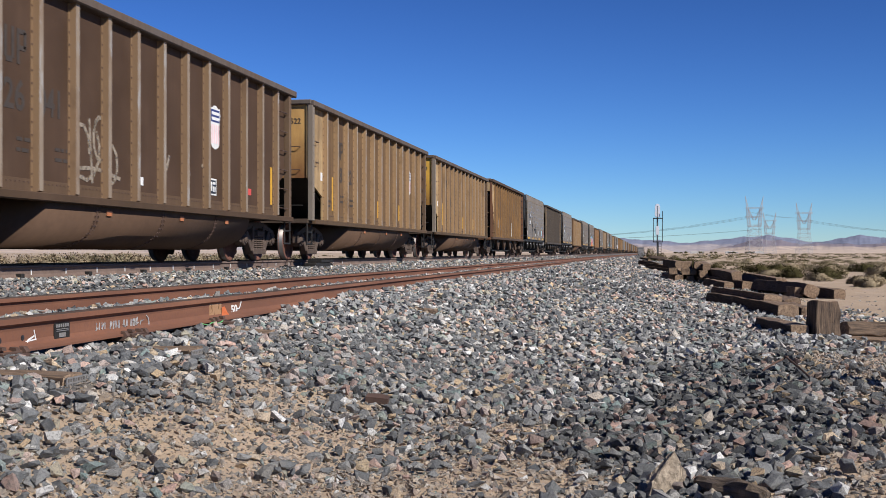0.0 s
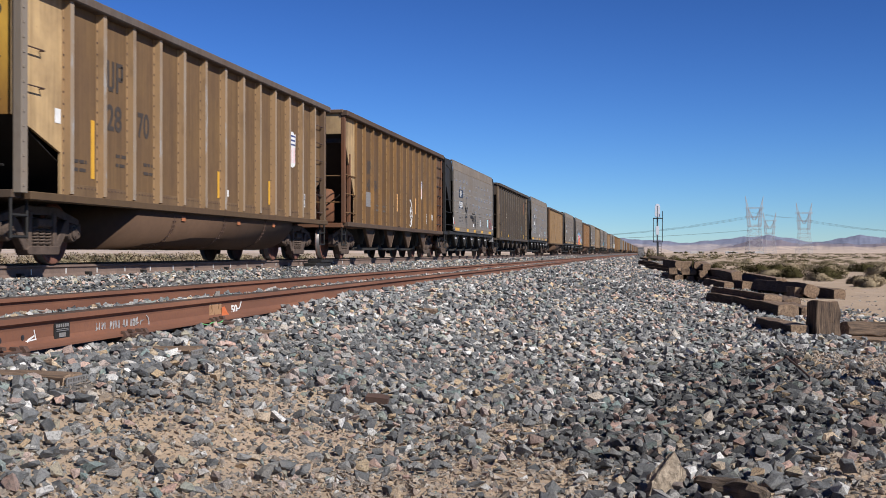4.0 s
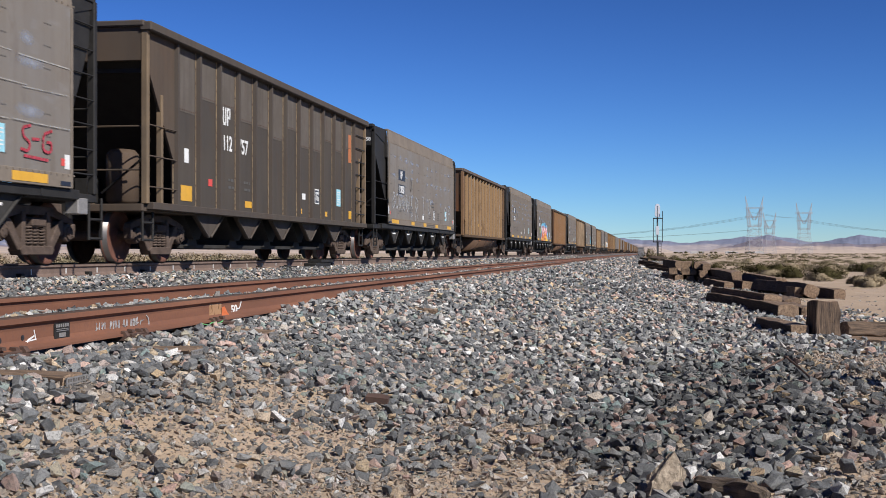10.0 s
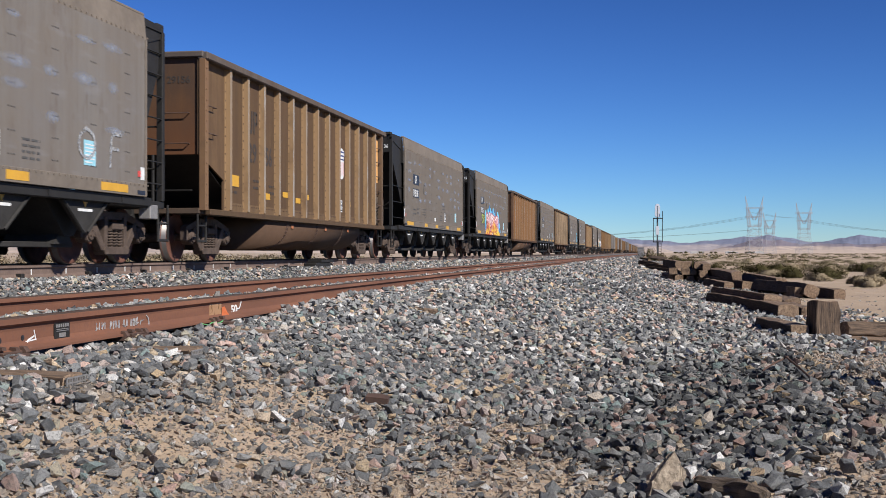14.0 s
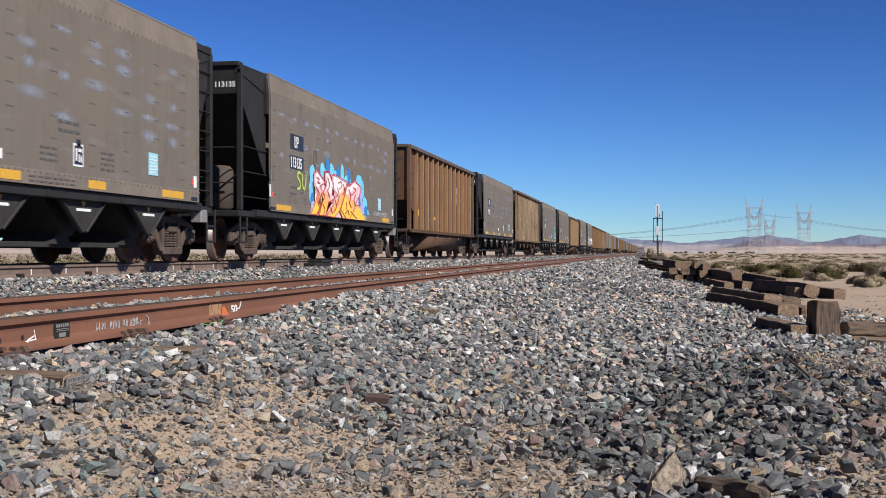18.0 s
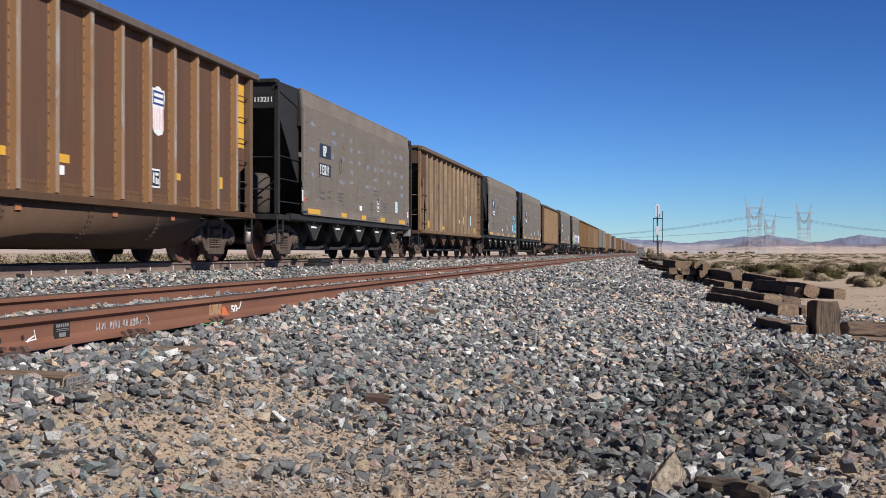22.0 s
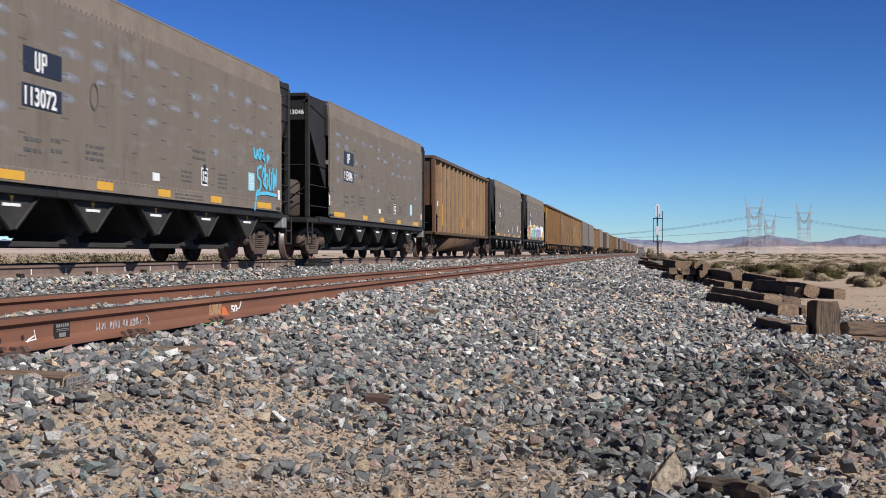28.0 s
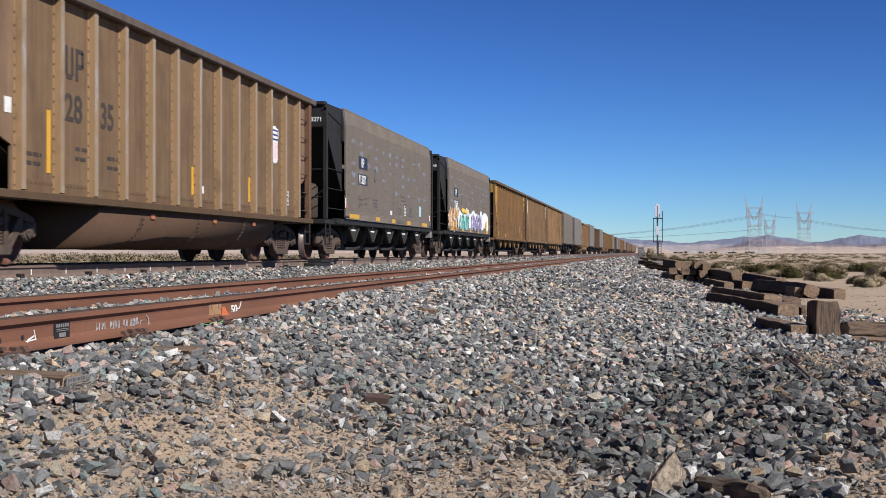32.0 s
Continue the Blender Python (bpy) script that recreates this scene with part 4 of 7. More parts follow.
for i, (kind, rgb, slip) in enumerate(ORDER):
    if kind not in MADE:
        car = {"G": gondola, "H": smooth_hopper, "R": lambda w: rib_hopper(w, 5, 3.88, SOOTY), "B": lambda w: rib_hopper(w, 4, 3.93), "S": lambda w: rib_hopper(w, 5, 3.93)}[kind](KIND_LABEL[kind])
        MADE[kind] = car
    else:
        car = copy_thing(MADE[kind], Matrix.Identity(4))
    tint(car, rgb)
    if kind == "H":
        tint(car, (0.045, 0.040, 0.036), ("air_tank",))
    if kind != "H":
        # gondola sheets tinted darker: brown dust plus painted shade between the posts
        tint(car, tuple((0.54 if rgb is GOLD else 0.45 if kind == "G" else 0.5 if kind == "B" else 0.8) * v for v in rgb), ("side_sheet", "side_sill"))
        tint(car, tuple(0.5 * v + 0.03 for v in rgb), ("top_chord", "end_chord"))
    if kind in "GB":
        tint(car, CREAM if rgb in (GOLD,) or kind == "B" else tuple(0.6 * v for v in rgb), ("corner_panel", "end_gusset", "end_header", "end_sheet"))
        for o in car.children:
            if kind == "G" and o.name.split(".")[0] == "corner_panel" and o.data.vertices[0].co.y > 0:
                o.color = (*(0.5 * v for v in rgb), 1)
    if kind == "R":
        tint(car, (0.070, 0.056, 0.046), ("side_post", "top_chord", "chute", "side_sill"))
        tint(car, (0.060, 0.051, 0.043), ("side_sheet",))
        tint(car, (0.23, 0.16, 0.095), ("corner_post", "end_post", "bay_post"))
    if kind == "B":
        tint(car, (0.26, 0.140, 0.05), ("side_post",))
        tint(car, (0.075, 0.048, 0.034), ("chute", "top_chord", "side_sill"))
        for o in car.children:
            if o.name.split(".")[0] == "end_gusset" and o.data.vertices[0].co.y > 0:
                o.color = (0.12, 0.062, 0.03, 1)
        tint(car, (0.19, 0.075, 0.035), ("corner_post", "end_post", "bay_post", "air_tank", "end_platform"))
    if kind == "G":
        # posts tinted brighter: cleaner paint, with sun on their flanks put into the colour
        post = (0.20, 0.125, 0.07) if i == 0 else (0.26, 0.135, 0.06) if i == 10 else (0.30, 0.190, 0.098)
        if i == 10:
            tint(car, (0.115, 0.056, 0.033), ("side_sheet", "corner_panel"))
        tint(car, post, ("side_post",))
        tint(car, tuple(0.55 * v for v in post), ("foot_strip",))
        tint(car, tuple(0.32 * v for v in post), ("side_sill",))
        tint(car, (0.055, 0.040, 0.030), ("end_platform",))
        tint(car, (0.115, 0.095, 0.080), ("top_chord", "end_chord"))
        tint(car, {0: (0.13, 0.085, 0.055), 7: (0.19, 0.108, 0.058), 10: (0.125, 0.068, 0.042)}.get(i, (0.19, 0.13, 0.08)), ("corner_post",))
        if i in (1, 2):
            tint(car, (0.21, 0.175, 0.14), ("corner_post",))
            tint(car, (0.50, 0.29, 0.10) if i == 1 else (0.62, 0.36, 0.06), ("end_sheet",))
        elif i:
            tint(car, (0.085, 0.050, 0.032), ("end_sheet",))
        for o in car.children:
            if o.name.split(".")[0] == "corner_post" and o.data.vertices[0].co.y > 0:
                o.color = (0.12, 0.078, 0.05, 1)
    if i == 12:
        tint(car, (0.34, 0.245, 0.155), ("side_post",))
        tint(car, (0.17, 0.110, 0.064), ("side_sheet",))
        tint(car, (0.27, 0.165, 0.085), ("corner_post", "end_post", "bay_post"))
        tint(car, (0.085, 0.044, 0.028), ("end_header", "end_gusset", "air_tank", "end_platform", "ladder_rung", "chute"))
    if i == 15:
        tint(car, (0.19, 0.122, 0.066), ("side_sheet",))
        tint(car, (0.24, 0.152, 0.092), ("corner_panel",))
        tint(car, (0.14, 0.075, 0.045), ("corner_post",))
    CARS.append((car, i * PITCH + slip))

# ---- marks, stencils and spray paint on the cars ----
def mark_shapes(car, x, y, z, h, mat):
    """The road's two-figure mark, as plain bar shapes."""
    w, t = h * 0.52, h * 0.15
    bm = bmesh.new()
    for a, b, c, d in ((0, t, 0.12, 1), (w - t, w, 0.12, 1), (t * 0.6, w - t * 0.6, 0, 0.16)):
        box(bm, x, x + 0.004, y + a, y + b, z + c * h, z + d * h)
    o = w + h * 0.14
    for a, b, c, d in ((0, t, 0, 1), (t, w - t * 0.3, 0.86, 1), (t, w - t * 0.3, 0.40, 0.54), (w - t, w, 0.46, 0.93)):
        box(bm, x + 0.0005, x + 0.0045, y + o + a, y + o + b, z + c * h, z + d * h)
    return part("road_mark", bm, mat, car)


def shield(car, x, y, z, w, h):
    """A shield emblem: dark upper field with pale bars, striped lower field."""
    bm = bmesh.new()
    half = ((0.5, 0.0), (0.80, 0.05), (0.90, 0.13), (0.89, 0.52), (1.0, 0.80), (0.95, 0.95), (0.80, 0.93), (0.64, 0.985), (0.5, 1.0))
    outline(bm, [(y + w * a, z + h * b) for a, b in half] + [(y + w * (1 - a), z + h * b) for a, b in half[-2:0:-1]], x)
    bmesh.ops.triangulate(bm, faces=[f for f in bm.faces if len(f.verts) > 4])
    em = part("emblem", bm, WHITE, car, "white shield emblem")
    bm = bmesh.new()
    box(bm, x + 0.005, x + 0.008, y + 0.10 * w, y + 0.90 * w, z + 0.62 * h, z + 0.90 * h)
    part("emblem_field", bm, EMBLEM_BLUE, em)
    bm = bmesh.new()
    for k in range(2):
        box(bm, x + 0.009, x + 0.011, y + 0.16 * w, y + 0.84 * w, z + (0.66 + 0.12 * k) * h, z + (0.73 + 0.12 * k) * h)
    part("emblem_bars", bm, WHITE, em)
    bm = bmesh.new()
    for k in range(4):
        a = y + w * (0.16 + 0.20 * k)
        box(bm, x + 0.005, x + 0.007, a, a + w * 0.085, z + 0.13 * h, z + 0.56 * h)
    part("emblem_stripes", bm, SPRAY_PINK, em)


def data_label(car, x, y, z, w=0.22, h=0.26):
    """A black-and-white inspection block with unreadable figures."""
    lab = shell("data_label", car, [(x, x + 0.004, y, y + w, z, z + h)], WHITE, "black and white data label", bevel=0)
    bm = bmesh.new()
    box(bm, x + 0.005, x + 0.007, y + 0.03, y + w - 0.03, z + 0.03, z + h - 0.03)
    part("label_field", bm, NAVY, lab)
    bm = bmesh.new()
    for a, b, c, d in ((0.2, 0.35, 0.25, 0.8), (0.45, 0.8, 0.65, 0.8), (0.5, 0.62, 0.2, 0.55), (0.7, 0.82, 0.2, 0.5)):
        box(bm, x + 0.008, x + 0.010, y + a * w, y + b * w, z + c * h, z + d * h)
    part("label_figures", bm, WHITE, lab)


def line_sticker(car, x, y, z, w, h, mat=None):
    s = sticker(car, "sticker", mat or CYAN, x, y, y + w, z, z + h, "pale sticker with printed lines")
    bm = bmesh.new()
    n = 6
    for k in range(n):
        box(bm, x + 0.005, x + 0.007, y + 0.1 * w, y + (0.9 if k % 3 else 0.7) * w, z + h * (0.1 + k * 0.14), z + h * (0.15 + k * 0.14))
    part("sticker_lines", bm, WHITE, s)["kind"] = "stuff"


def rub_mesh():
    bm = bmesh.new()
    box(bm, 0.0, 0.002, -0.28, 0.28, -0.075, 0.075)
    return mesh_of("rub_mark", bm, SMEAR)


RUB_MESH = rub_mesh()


def hopper_marks(car, number, seed):
    x = 1.542
    sticker(car, "mark_panel", NAVY, x, -4.47, -3.46, 2.50, 2.84, "dark mark panel")
    mark_shapes(car, x + 0.005, -4.18, 2.54, 0.26, WHITE)
    sticker(car, "number_panel", NAVY, x, -4.5, -3.46, 2.06, 2.36, "dark number panel")
    lettering(car, "car_number", number, WHITE, x + 0.008, -4.49, 2.09, 0.335, "white car number", 0.88)
    lettering(car, "end_number", number, WHITE, 0.90, -7.4935, 3.47, 0.15, "white car number on the end", 1.0, True)
    bm = bmesh.new()
    for a, b in ((0.13, 0.2), (0.11, 0.17)):
        pts = [(-2.5 + a * math.cos(k * math.pi / 8), 2.42 + b * math.sin(k * math.pi / 8)) for k in range(17)]
        for p, q in zip(pts, pts[1:]):
            rod(bm, (x, *p), (x, *q), 0.008, 4)
    part("badge", bm, GREYTXT, car, "faded oval badge")
    stencil_lines(car, x, -4.45, 1.62, 0.45, 2, GREYTXT, 0.05, 0.14)
    stencil_lines(car, x, -3.75, 1.66, 0.3, 2, GREYTXT, 0.05, 0.14)
    stencil_lines(car, x, -2.75, 1.68, 0.55, 3, GREYTXT, 0.04, 0.09)
    stencil_lines(car, x, 1.25, 1.95, 0.6, 2, GREYTXT, 0.04, 0.12)
    stencil_lines(car, x, 0.75, 1.56, 0.45, 3, GREYTXT, 0.03, 0.08)
    stencil_lines(car, x, 2.5, 1.62, 0.45, 4, GREYTXT, 0.03, 0.08)
    stencil_lines(car, 1.552, 0.45, 1.16, 1.3, 2, GREYTXT, 0.025, 0.06)
    sticker(car, "white_plate", WHITE, x, -0.45, -0.18, 1.34, 1.47)
    data_label(car, x, 1.66, 1.38, 0.30, 0.32)
    sticker(car, "label_top", NAVY, x, 1.76, 1.88, 1.665, 1.76)
    line_sticker(car, x, 4.18, 1.42, 0.36, 0.36)
    sticker(car, "tag", WHITE, x, 6.08, 6.22, 1.32, 1.52)
    sticker(car, "tag", RED, x + 0.001, 5.98, 6.08, 1.36, 1.46)
    sticker(car, "tag", WHITE, x, -5.95, -5.80, 1.36, 1.62)
    sticker(car, "tag", RED, x, -5.78, -5.66, 1.36, 1.47)
    sticker(car, "frame_tag", GREYTXT, x, -5.95, -5.72, 1.72, 1.86)
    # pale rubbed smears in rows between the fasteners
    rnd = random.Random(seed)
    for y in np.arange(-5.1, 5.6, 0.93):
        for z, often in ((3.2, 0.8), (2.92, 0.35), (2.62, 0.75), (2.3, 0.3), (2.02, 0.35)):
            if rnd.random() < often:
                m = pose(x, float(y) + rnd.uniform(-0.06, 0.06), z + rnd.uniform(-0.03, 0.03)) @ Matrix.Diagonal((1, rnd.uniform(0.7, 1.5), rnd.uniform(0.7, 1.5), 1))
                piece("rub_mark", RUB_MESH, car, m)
    for y, z, w, mat in ((-5.94, 1.12, 0.4, NAVY), (5.95, 1.12, 0.28, NAVY)):
        sticker(car, "dark_plate", mat, 1.552, y, y + w, z - 0.03, z + 0.03)


def gondola_marks(car, n1, n2, style, seed, shield_y=4.36):
    x = 1.442
    dark = FADED
    mark_shapes(car, x, -4.70, 2.60, 0.46, dark)
    lettering(car, "car_number", n1, dark, x, -4.72, 2.02, 0.54, "faded car number", 0.98)
    lettering(car, "car_number", n2, dark, x, -3.86, 2.02, 0.54, "faded car number", 0.84)
    lettering(car, "end_number", n1 + n2, dark, 0.80, -7.3035, 3.25, 0.18, "faded car number on the end", 1.0, True)
    stencil_lines(car, x, -4.4, 1.62, 0.4, 2, dark, 0.05, 0.14)
    stencil_lines(car, x, -3.4, 1.56, 0.35, 2, dark, 0.05, 0.14)
    stencil_lines(car, x, -5.75, 1.45, 0.4, 2, dark, 0.05, 0.12)
    shield(car, x, shield_y, 2.10, 0.54, 0.82)
    data_label(car, x, shield_y + 0.92 if shield_y > 4 else shield_y - 0.02, 1.24, 0.36, 0.31)
    plate = 0.22 if shield_y > 4 else -0.82
    sticker(car, "white_plate", WHITE, x, plate, plate + 0.28, 1.25, 1.38)
    sticker(car, "tag", WHITE, x, 5.28, 5.38, 1.3, 1.45)
    if style == "one strip":
        sticker(car, "yellow_strip", YELLOW, x, 5.92, 6.04, 1.2, 2.0, "yellow reflective strip")
        sticker(car, "tag", RED, x, 4.5, 4.68, 1.34, 1.47)
    elif style == "stripes":
        for y, z in ((-5.22, 1.25), (-0.10, 1.2), (2.92, 1.2)):
            sticker(car, "yellow_strip", YELLOW, x, y, y + 0.11, z, z + (0.85 if y < -5 else 0.5), "yellow reflective strip")
        sticker(car, "tag", WHITE, x, -6.28, -6.12, 1.95, 2.15)
    else:
        for y, z, w, h in ((-5.72, 1.47, 0.45, 0.22), (-3.75, 1.30, 0.42, 0.13), (-2.42, 1.40, 0.36, 0.12), (-1.45, 1.31, 0.36, 0.12), (-0.84, 1.42, 0.45, 0.12), (3.24, 1.42, 0.36, 0.12), (5.28, 1.38, 0.36, 0.22)):
            if not (n1 == "27" and y == -1.45):
                sticker(car, "reflector", YELLOW, x, y, y + w, z, z + h, "yellow reflector")
    for y in (-1.9, 0.9, 3.1):
        sticker(car, "tub_plate", TUB_PLATE, 1.478, y, y + 0.16, 0.72, 0.80)


def rib_marks(car, n1, n2, style):
    x = 1.442
    col = WHITE if style == "white" else FADED
    y = -4.62 if style == "ochre" else -3.80
    big = 0.44 if style == "ochre" else 0.40
    up = 0.16 if style == "white" else 0.0
    mark_shapes(car, x, y, 2.45 + up, big * 0.85, col)
    lettering(car, "car_number", n1, col, x, y, 1.98 + up, big, "car number", 0.85)
    lettering(car, "car_number", n2, col, x, y + (0.85 if style == "ochre" else 0.86), 1.98 + up, big, "car number", 0.95 if style == "white" else 0.68)
    stencil_lines(car, x, -3.5, 1.55, 0.45, 2, GREYTXT, 0.05, 0.14)
    stencil_lines(car, x, -2.6, 1.55, 0.35, 2, GREYTXT, 0.05, 0.14)
    if style == "ochre":
        data_label(car, x, 4.22, 1.22, 0.40, 0.36)
        sticker(car, "tag", WHITE, x, 5.6, 5.75, 1.38, 1.58)
    else:
        data_label(car, x, 2.48, 1.36, 0.36, 0.36)
        sticker(car, "white_plate", WHITE, x, 1.42, 1.68, 1.42, 1.56)
        line_sticker(car, x, 4.50, 1.38, 0.40, 0.44, CYAN)
    for y, w, h in ((-5.85, 0.5, 0.27), (-2.55, 0.45, 0.13), (1.05, 0.35, 0.12), (3.2, 0.4, 0.12), (5.75, 0.28, 0.22)):
        if style != "ochre":
            sticker(car, "reflector", YELLOW, x, y, y + w, 1.08, 1.08 + h, "yellow reflector")
    if style == "white":
        sticker(car, "tag", RED, x, -4.55, -4.36, 1.4, 1.53)
        sticker(car, "pale_patch", GALV, x, y + 0.86, y + 1.24, 2.57, 2.90, "grey painted-out patch")
        # lighter replacement sheets along the top, of unequal depth, each with a bolted lower seam
        for k, low in enumerate((2.62, 2.95, 2.95, 2.78, 2.78, 2.62, 2.95, 2.62, 2.62, 2.95, 2.78, 2.95)):
            a = -6.2 + 0.06 + k * 1.023
            panel = shell("upper_panel", car, [(1.44, 1.4455, a + 0.10, a + 0.92, low, 3.70)], SOOTY, "paler upper sheet with a bolted seam", bevel=0.002)
            panel.color = (0.118, 0.100, 0.084, 1)
            bm = bmesh.new()
            for j in range(8):
                box(bm, 1.4455, 1.453, a + 0.14 + 0.1 * j, a + 0.165 + 0.1 * j, low + 0.03, low + 0.05)
            part("seam_bolts", bm, IRON, panel)["kind"] = "stuff"
        sticker(car, "tag", WHITE, x, -5.7, -5.5, 1.75, 2.0)
        sticker(car, "red_patch", TUB_PLATE, x, 5.72, 6.02, 2.6, 3.35, "faded red patch")
    else:
        shield(car, x, 3.24, 2.05, 0.5, 0.66)


def blobs(car, name, spec, mat, x, label, seed):
    """Flat rounded patches of spray paint: (y, z, half width, half height, lean)."""
    rnd = random.Random(seed)
    bm = bmesh.new()
    for k, (y, z, a, b, lean) in enumerate(spec):
        pts = []
        for j in range(14):
            t = 2 * math.pi * j / 14
            u, v = a * math.cos(t) * rnd.uniform(0.85, 1.15), b * math.sin(t) * rnd.uniform(0.9, 1.1)
            pts.append((y + u + lean * v, z + v))
        outline(bm, pts, x + 0.0003 * k, 0.002)
    return part(name, bm, mat, car, label)


def below(pts, z, slant=0.0, mid=0.0):
    """The part of an outline under a slanting level z."""
    out = []
    for (a, b), (c, d) in zip(pts, pts[1:] + pts[:1]):
        e, f = b - z - slant * (a - mid), d - z - slant * (c - mid)
        if e <= 0:
            out.append((a, b))
        if (e <= 0) != (f <= 0):
            t = e / (e - f)
            out.append((a + t * (c - a), b + t * (d - b)))
    return out


def big_mural(car):
    """Wild lettering in pale pink fading to orange, outlined in red over blue clouds, on a grey hopper."""
    x = 1.544
    letters = [[(-2.62, 2.01), (-2.41, 2.15), (-1.75, 1.9), (-2.19, 1.8), (-2.04, 1.68), (-2.29, 1.41), (-2.11, 1.31), (-2.47, 1.08), (-2.89, 1.08), (-2.55, 1.39), (-2.36, 1.61), (-2.58, 1.77)],
               [(-1.68, 2.15), (-1.38, 2.19), (-1.0, 1.9), (-1.12, 1.64), (-0.9, 1.6), (-1.08, 1.43), (-1.42, 1.43), (-1.67, 1.09), (-2.15, 1.08), (-1.83, 1.48), (-1.97, 1.58), (-1.58, 1.84)],
               [(-0.96, 2.09), (-0.78, 2.15), (0.39, 2.02), (0.1, 1.73), (-0.27, 1.31), (-0.83, 1.07), (-1.46, 1.08), (-0.91, 1.39), (-1.0, 1.5), (-0.55, 1.64), (-0.96, 1.84)],
               [(0.44, 2.0), (0.7, 1.94), (1.23, 2.11), (1.78, 1.99), (1.67, 1.76), (1.33, 1.53), (1.11, 1.32), (0.7, 1.07), (0.1, 1.07), (-0.18, 1.27), (0.19, 1.62)],
               [(0.95, 1.42), (1.67, 1.46), (2.31, 1.08), (1.45, 1.05), (0.8, 1.08), (1.11, 1.26)]]
    blobs(car, "spray_cloud", [(-2.75, 2.05, 0.22, 0.22, 0.1), (-2.85, 1.62, 0.16, 0.28, 0), (-1.85, 2.18, 0.20, 0.2, 0), (-0.95, 2.2, 0.22, 0.22, -0.2), (-0.6, 2.1, 0.3, 0.16, 0), (0.05, 2.2, 0.2, 0.28, -0.1), (0.55, 2.0, 0.4, 0.22, 0), (1.85, 2.1, 0.36, 0.22, 0.1),
                               (2.25, 1.92, 0.14, 0.25, 0), (-1.6, 1.95, 0.45, 0.3, 0), (2.5, 1.45, 0.3, 0.3, 0), (2.75, 1.24, 0.28, 0.16, 0)], SPRAY_SKY, x, "sky-blue sprayed cloud", 1)
    blobs(car, "spray_cloud", [(-1.4, 2.28, 0.16, 0.26, 0), (-0.4, 2.2, 0.15, 0.22, 0), (0.72, 2.2, 0.15, 0.24, 0.1), (-2.75, 1.4, 0.14, 0.2, 0), (2.62, 1.3, 0.2, 0.2, 0), (1.95, 1.55, 0.2, 0.3, 0)], SPRAY_BLUE, x + 0.006, "deep blue sprayed patches", 3)
    blobs(car, "spray_cloud", [(-2.7, 1.25, 0.2, 0.16, 0), (2.05, 1.72, 0.14, 0.2, 0), (2.15, 1.35, 0.2, 0.25, 0)], SPRAY_LILAC, x + 0.009, "lilac sprayed patches", 4)
    letters = [[(p[0] + 0.16 * (p[0] - sum(q[0] for q in l) / len(l)), max(1.07, p[1])) for p in l] for l in letters]
    bm = bmesh.new()
    outline(bm, [(-2.45, 1.08), (1.95, 1.08), (1.75, 1.5), (1.55, 1.95), (1.0, 1.8), (0.4, 2.0), (-0.4, 1.9), (-0.9, 2.05), (-1.5, 1.8), (-2.2, 1.98), (-2.3, 1.6)], x + 0.0105, 0.001)
    part("spray_ground", bm, SPRAY_PINK, car, "pink sprayed ground behind the letters")
    mean = [(sum(p[0] for p in l) / len(l), sum(p[1] for p in l) / len(l)) for l in letters]
    layers = ((None, SPRAY_RED, "spray_outline", "dark red outline"), (9.0, SPRAY_PALE, "spray_letters", "pale pink wild letters"), (1.72, SPRAY_PINK, "spray_fade", "pink shading"), (1.56, SPRAY_ORANGE, "spray_fade", "orange foot of the letters"),
              (1.34, SPRAY_YELLOW, "spray_fade", "yellow foot"))
    for n, (level, mat, name, label) in enumerate(layers):
        bm = bmesh.new()
        for k, pts in enumerate(letters):
            if level is None:
                grown = [(p[0] + 0.03 * (1 if p[0] > mean[k][0] else -1), max(1.065, p[1] + 0.03 * (1 if p[1] > mean[k][1] else -1))) for p in pts]
            else:
                grown = below(pts, level + 0.07 * (k % 2) - 0.03 * (k % 3), 0.45 * math.sin(2.3 * k + n), mean[k][0])
            if len(grown) > 2:
                outline(bm, grown, x + 0.012 + 0.004 * n + 0.0003 * k, 0.0015)
        bmesh.ops.triangulate(bm, faces=[f for f in bm.faces if len(f.verts) > 4])
        part(name, bm, mat, car, label)
    lines = [[(-2.47, 1.99), (-2.19, 1.95), (-2.43, 1.87), (-2.15, 1.86)],
             [(-1.83, 1.62), (-1.71, 1.54), (-1.9, 1.45)],
             [(-1.38, 1.44), (-1.08, 1.48)],
             [(-0.46, 1.96), (-0.18, 2.03), (-0.09, 1.88), (-0.37, 1.81)],
             [(0.34, 1.51), (0.39, 1.37), (0.29, 1.3)],
             [(-0.55, 1.84), (-0.37, 1.62), (-0.55, 1.41)],
             [(1.11, 1.93), (1.45, 1.88), (0.9, 1.71)],
             [(-2.11, 1.31), (-2.47, 1.1)],
             [(-0.27, 1.31), (0.29, 1.08)],
             [(0.8, 1.28), (1.45, 1.1)],
             [(-2.5, 1.75), (-2.2, 1.6), (-2.42, 1.42), (-2.2, 1.25)],
             [(-1.5, 2.05), (-1.28, 1.85), (-1.52, 1.7), (-1.3, 1.56)],
             [(-1.9, 1.35), (-1.72, 1.22), (-1.86, 1.12)],
             [(-0.8, 1.52), (-0.62, 1.34), (-0.9, 1.2)],
             [(0.0, 1.95), (0.2, 1.8), (-0.02, 1.68)],
             [(0.6, 1.85), (0.85, 1.66), (0.62, 1.5), (0.86, 1.38)],
             [(1.3, 1.72), (1.12, 1.58), (1.32, 1.44)],
             [(0.25, 1.2), (0.5, 1.32), (0.62, 1.18)],
             [(-1.2, 1.3), (-1.05, 1.16)]]
